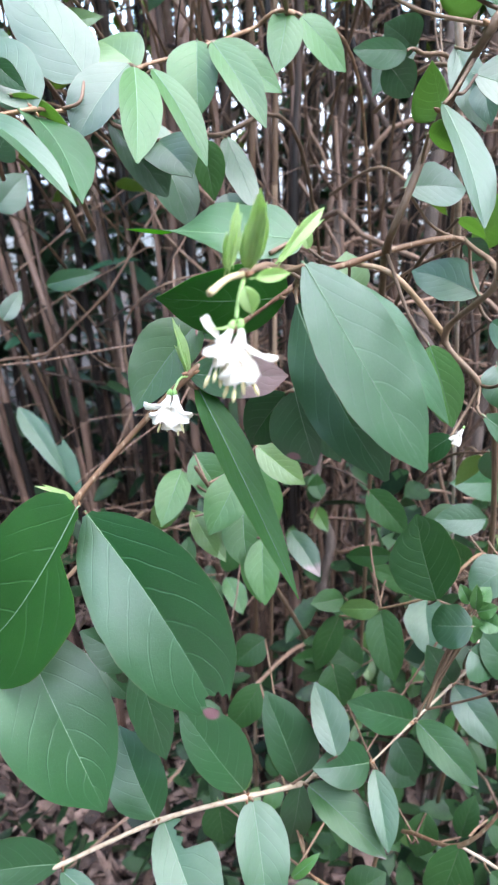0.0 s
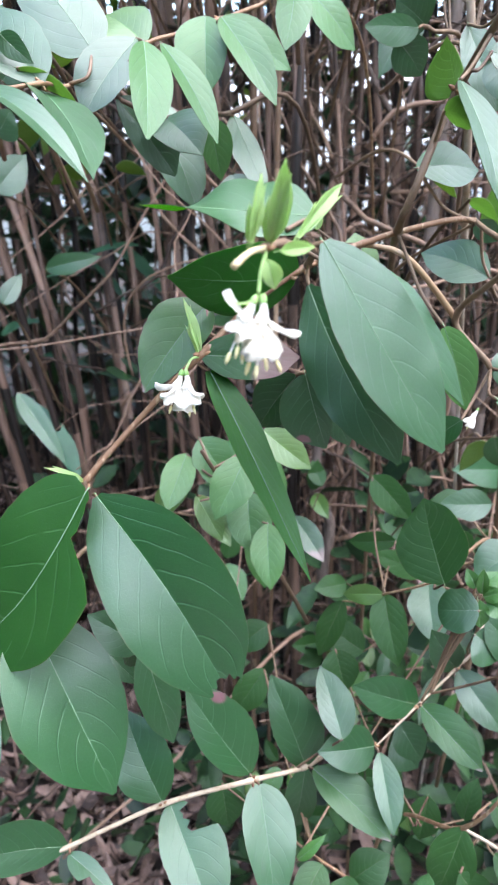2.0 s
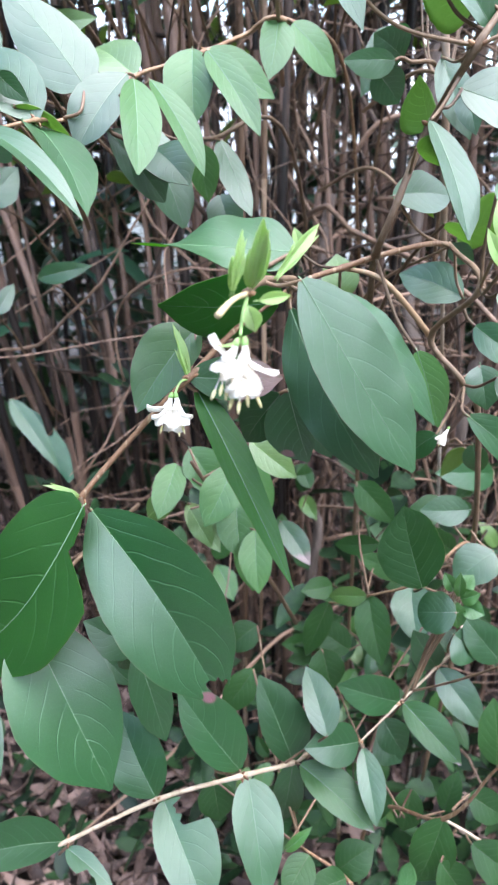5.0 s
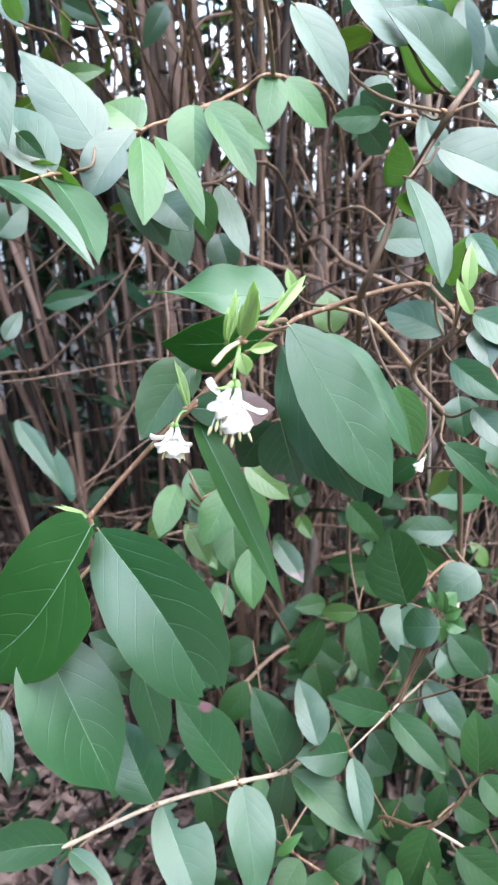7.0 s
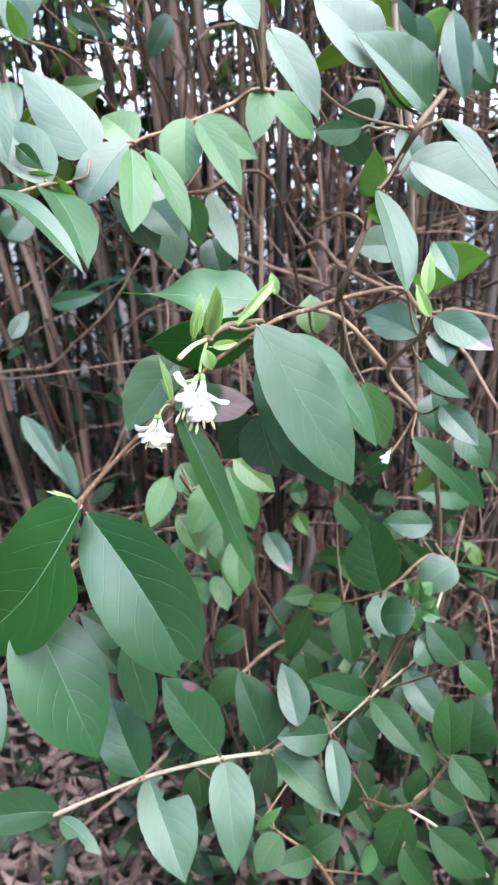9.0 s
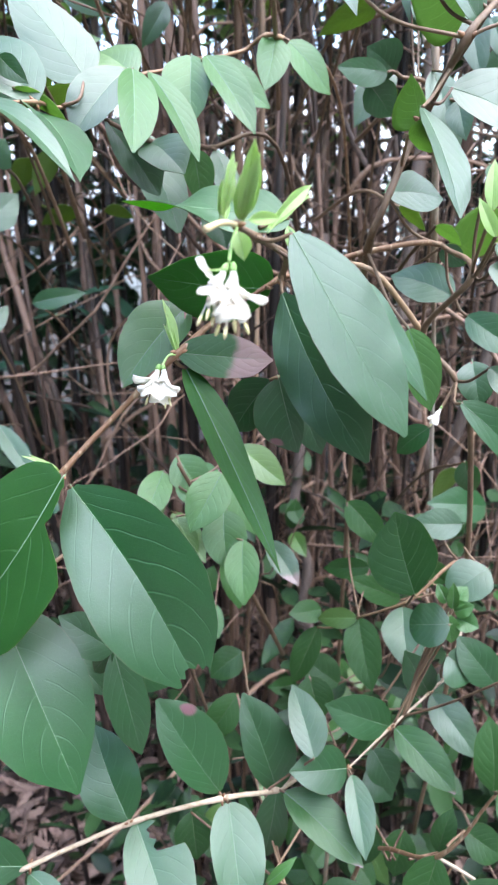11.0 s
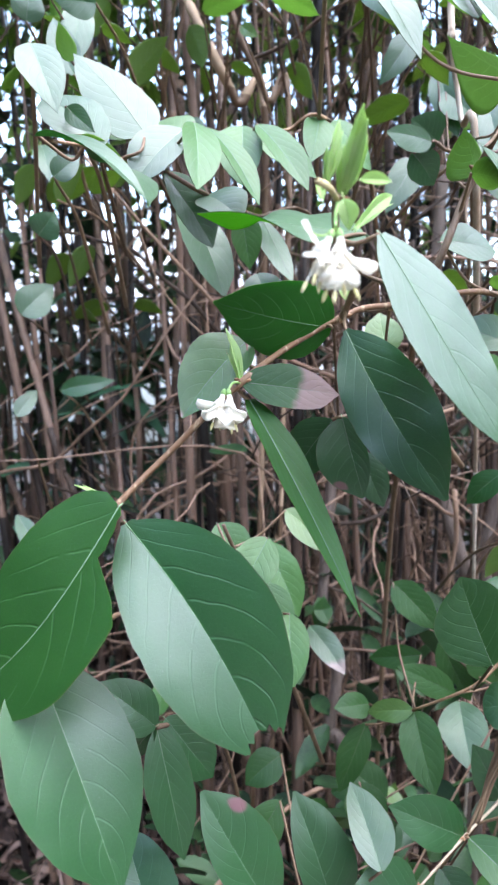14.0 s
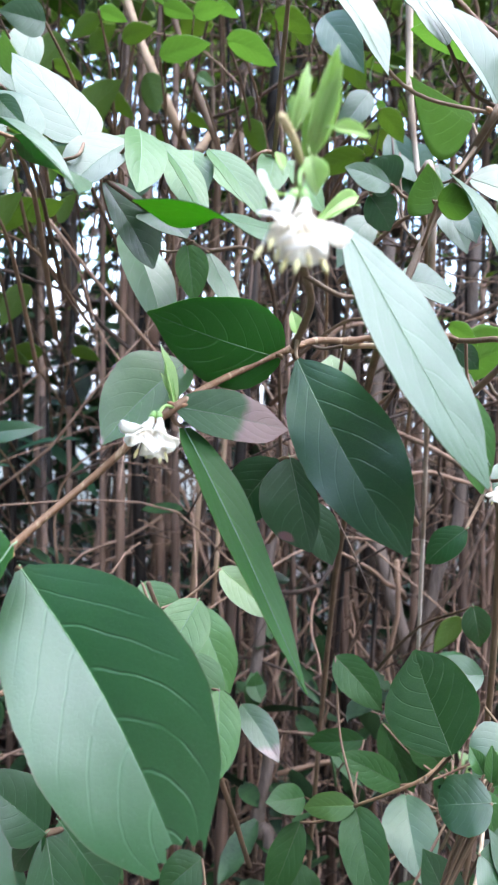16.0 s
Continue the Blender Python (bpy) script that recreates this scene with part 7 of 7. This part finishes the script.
leafy_twig((-0.1359, 0.4786, 0.7385), (-0.1263, 0.4958, 0.7571), (0.43, -0.76, 0.48), 0.0130, (0.004, 0.101, -0.111), fold=12, arch=0.055)
leafy_twig((-0.1601, 0.5537, 0.6514), (-0.1164, 0.5229, 0.5978), (0.15, -0.80, 0.58), 0.0173, (-0.008, 0.202, -0.087), fold=12, arch=0.055)
leafy_twig((-0.1203, 0.5377, 0.7554), (-0.0780, 0.5403, 0.7645), (0.02, -0.98, 0.18), 0.0161, (0.017, 0.149, -0.083), fold=12, arch=0.055)
leafy_twig((-0.1403, 0.5049, 0.8108), (-0.1220, 0.5241, 0.8350), (0.45, -0.83, 0.32), 0.0260, (0.020, 0.137, -0.068), fold=12, arch=0.055)
leafy_twig((-0.0502, 0.1755, 0.6697), (-0.0442, 0.1586, 0.6527), (0.27, -0.64, 0.72), 0.0072, (0.027, 0.159, -0.010), fold=12, arch=0.055)
leafy_twig((-0.0644, 0.3060, 0.8524), (-0.0542, 0.3094, 0.8621), (0.20, -0.97, 0.12), 0.0115, (0.002, 0.119, -0.058), fold=12, arch=0.055)
leafy_twig((-0.0804, 0.5044, 0.9583), (-0.0476, 0.5102, 0.9464), (0.14, -0.99, -0.10), 0.0117, (0.037, 0.168, 0.015), fold=12, arch=0.055)
leafy_twig((-0.1050, 0.4325, 0.9059), (-0.0948, 0.4120, 0.8792), (0.13, -0.76, 0.63), 0.0135, (-0.050, 0.141, -0.012), fold=12, arch=0.055)
leafy_twig((0.0368, 0.2143, 0.8973), (0.0445, 0.2107, 0.8877), (0.15, -0.88, 0.45), 0.0124, (0.019, 0.167, -0.027), fold=12, arch=0.055)
leafy_twig((-0.0164, 0.5616, 0.9723), (-0.0349, 0.5616, 0.9421), (0.12, -0.99, -0.07), 0.0173, (0.038, 0.182, -0.043), fold=12, arch=0.055)
leafy_twig((0.1823, 0.4379, 0.9334), (0.1926, 0.4284, 0.9077), (-0.36, -0.91, 0.19), 0.0138, (0.017, 0.174, -0.010), fold=12, arch=0.055)
leafy_twig((0.1914, 0.4547, 0.9214), (0.2049, 0.4603, 0.9096), (0.10, -0.94, -0.33), 0.0185, (-0.002, 0.103, -0.045), fold=12, arch=0.055)

# stout old canes and trunks that stand out from the thicket
tan_cane([(-0.2466, 0.6752, 1.5800), (-0.0586, 0.5651, 1.1300), (-0.0164, 0.5404, 1.0290), (0.0115, 0.5577, 0.9842), (0.0390, 0.5949, 0.9269), (0.0431, 0.6249, -0.0200)], 0.0042)
tan_cane([(-0.1857, 0.6488, 1.5872), (-0.0179, 0.5718, 1.1225), (0.0111, 0.5585, 1.0422), (0.0358, 0.5558, 0.9863), (0.0558, 0.5634, 0.9195), (0.0588, 0.5934, -0.0200)], 0.0032)
# lower part swung back so that leaves hide it from the camera
pale_cane([(0.0659, 0.3391, 1.4784), (0.1048, 0.3296, 0.9800), (0.1089, 0.3286, 0.9275), (0.1146, 0.3277, 0.8907), (0.1249, 0.3262, 0.8375), (0.2249, 0.5462, 0.4200), (0.2549, 0.6462, -0.0200)], 0.0016)
shrub_trunk([(0.2211, 0.6945, 0.9826), (0.2011, 0.6445, 0.7326), (0.2079, 0.6148, 0.6767), (0.2235, 0.6054, 0.6247), (0.2439, 0.6045, 0.5642), (0.2673, 0.6193, 0.4763), (0.2708, 0.6493, -0.0200)], 0.006)
shrub_trunk([(0.2999, 0.6686, 0.9863), (0.2799, 0.6186, 0.7363), (0.2609, 0.6093, 0.6677), (0.2550, 0.6112, 0.6124), (0.2558, 0.6124, 0.5556), (0.2559, 0.6424, -0.0200)], 0.0055)
shrub_trunk([(0.1189, 0.6327, 0.8148), (0.0989, 0.5827, 0.5648), (0.1118, 0.5661, 0.5200), (0.1047, 0.5564, 0.4647), (0.1166, 0.5516, 0.4231), (0.1184, 0.5816, -0.0200)], 0.005)
old_cane([(-0.2169, 1.0183, 1.4799), (-0.1728, 0.9373, 0.9885), (-0.1585, 0.9110, 0.8290), (-0.1447, 0.8894, 0.6986), (-0.1328, 0.8875, 0.5634), (-0.1310, 0.9175, -0.0200)], 0.0068)
old_cane([(-0.1560, 0.9791, 1.3920), (-0.1205, 0.8989, 0.8998), (-0.1113, 0.8781, 0.7722), (-0.1003, 0.8679, 0.5836), (-0.0987, 0.8979, -0.0200)], 0.0045)
old_cane([(-0.4552, 1.0718, 1.3588), (-0.2889, 0.9075, 0.9168), (-0.2473, 0.8664, 0.8062), (-0.1983, 0.8144, 0.6660), (-0.1594, 0.7854, 0.5305), (-0.1536, 0.8154, -0.0200)], 0.0055)
old_cane([(-0.2751, 1.1217, 1.3539), (-0.1710, 0.9518, 0.8953), (-0.1555, 0.9265, 0.8270), (-0.1271, 0.8785, 0.6682), (-0.1018, 0.8437, 0.5163), (-0.0980, 0.8737, -0.0200)], 0.0058)
old_cane([(-0.3727, 0.9424, 1.1836), (-0.2028, 0.7787, 0.7428), (-0.1730, 0.7500, 0.6655), (-0.1482, 0.7253, 0.5700), (-0.1445, 0.7553, -0.0200)], 0.0048)
old_cane([(-0.1909, 0.9730, 1.0975), (-0.1164, 0.8017, 0.6337), (-0.0968, 0.7566, 0.5116), (-0.0886, 0.7435, 0.4183), (-0.0874, 0.7735, -0.0200)], 0.004)
old_cane([(0.2481, 1.0303, 1.4952), (0.1627, 0.8608, 1.0326), (0.1435, 0.8227, 0.9286), (0.1331, 0.7974, 0.8306), (0.1242, 0.7768, 0.7166), (0.1229, 0.8068, -0.0200)], 0.0042)
old_cane([(-0.1002, 1.0899, 1.5427), (-0.0175, 0.9200, 1.0798), (0.0066, 0.8705, 0.9449), (0.0169, 0.8377, 0.8549), (0.0184, 0.8677, -0.0200)], 0.006)
old_cane([(-0.0137, 0.8857, 1.4437), (0.1202, 0.7184, 0.9919), (0.1402, 0.6934, 0.9244), (0.1706, 0.6718, 0.8665), (0.1936, 0.6825, 0.8382), (0.1971, 0.7125, -0.0200)], 0.0032)
FRONT, UP, LEFT, RIGHT = (0, -1, 0.1), (0, 0, 1), (-1, 0, 0.2), (1, 0, 0.2)
flower(flowering, (0.0288, 0.1325, 0.7957), (-0.55, -0.35, -1), [
    ((-0.62, -0.1, 0.70), LEFT, 0.48, 0.24, -20), ((-0.5, -0.5, -0.75), FRONT, 0.40, 0.34, 50), ((0.1, -0.6, -0.8), FRONT, 0.44, 0.36, 35), ((-0.1, 0.3, -1), UP, 0.42, 0.34, 20),
    ], [((-0.45, -0.3, -1), 0.62), ((-0.25, -0.5, -1), 0.50), ((-0.05, -0.3, -1), 0.56)], 0.0104)
flower(flowering, (0.0305, 0.1325, 0.7957), (-0.05, -0.4, -1), [
    ((0.85, -0.15, -0.42), RIGHT, 0.56, 0.30, 35), ((-0.42, -0.4, -1), LEFT, 0.62, 0.40, 30), ((0.02, -0.6, -1), FRONT, 0.70, 0.44, 30),
    ((0.40, -0.25, -1), RIGHT, 0.58, 0.38, 25), ((0.05, 0.3, -1), UP, 0.55, 0.42, 10),
    ], [((-0.35, -0.35, -1), 0.68), ((-0.14, -0.5, -1), 0.72), ((0.42, -0.4, -1), 0.66), ((0.1, -0.5, -1), 0.6)], 0.0110)
stem(flowering, [(0.0312, 0.1406, 0.8035), (0.0303, 0.1365, 0.8005), (0.0298, 0.1325, 0.7972)], 0.0004, 0.00036, GREEN_STALK, name="flower_stalk")
leaf(flowering, (0.0296, 0.1325, 0.7970), (0.0252, 0.1310, 0.7962), (0, -0.3, 1), 0.0008, skin="bud", arch=-0.2, name="bract")
flower(flowering, (0.0102, 0.1935, 0.7660), (-0.35, -0.5, -1), [
    ((-1, -0.3, -0.1), LEFT, 0.44, 0.30, 50), ((-0.6, -0.5, -0.8), LEFT, 0.48, 0.36, 60), ((-0.2, -0.8, -1), FRONT, 0.58, 0.40, 40), ((0.15, -0.3, -1), RIGHT, 0.58, 0.36, 20),
    ], [((-0.3, -0.6, -1), 0.5), ((0.1, -0.5, -1), 0.45)], 0.0112)
flower(flowering, (0.0118, 0.1935, 0.7660), (0.10, -0.5, -1), [
    ((0.6, -0.4, -0.7), RIGHT, 0.44, 0.30, 60), ((0.3, -0.7, -1), FRONT, 0.58, 0.38, 40), ((-0.15, -0.5, -1), FRONT, 0.66, 0.40, 30), ((0.3, -0.1, -1), RIGHT, 0.5, 0.36, 60),
    ], [((0.1, -0.6, -1), 0.55), ((0.35, -0.5, -1), 0.5)], 0.0112)
stem(flowering, [(0.0150, 0.2025, 0.7690), (0.0128, 0.1985, 0.7690), (0.0112, 0.1937, 0.7660)], 0.0004, 0.00035, GREEN_STALK, name="flower_stalk")

node_buds(flowering, (-0.0185, 0.1921, 0.7342), 0.0012, 0)
node_buds(flowering, (0.0152, 0.2031, 0.7692), 0.0012, 1)
node_buds(flowering, (0.0483, 0.2326, 0.7909), 0.0013, 2)
node_buds(flowering, (0.0310, 0.1406, 0.8041), 0.0008, 3)
node_buds(lower_left, (0.0310, 0.2120, 0.5953), 0.001, 4)
node_buds(lower_left, (-0.0039, 0.2068, 0.5890), 0.001, 5)
node_buds(lower_left, (-0.0377, 0.1931, 0.5845), 0.0009, 6)
node_buds(lower_right, (0.1066, 0.2506, 0.5959), 0.0009, 7)
node_buds(lower_right, (0.0854, 0.2369, 0.5858), 0.0008, 8)
node_buds(lower_right, (0.1307, 0.2733, 0.5970), 0.0009, 9)
node_buds(upper_left, (-0.0061, 0.2832, 0.8610), 0.0009, 10)
node_buds(upper_left, (-0.0321, 0.2393, 0.8429), 0.0009, 11)
node_buds(upper_left, (0.0195, 0.3035, 0.8725), 0.0009, 12)
node_buds(upper_right, (0.0989, 0.2210, 0.8607), 0.0013, 13)
node_buds(upper_right, (0.0938, 0.2442, 0.8420), 0.0013, 14)
flower(right_spray, (0.0922, 0.1890, 0.7569), (-0.6, -0.2, -1), [((-0.7, -0.2, -1), LEFT, 0.7, 0.3, 10), ((-0.4, -0.6, -1), FRONT, 0.7, 0.3, 10), ((-0.9, 0.1, -0.7), LEFT, 0.6, 0.3, 20)], [((-0.6, -0.4, -1), 0.6)], 0.0055)
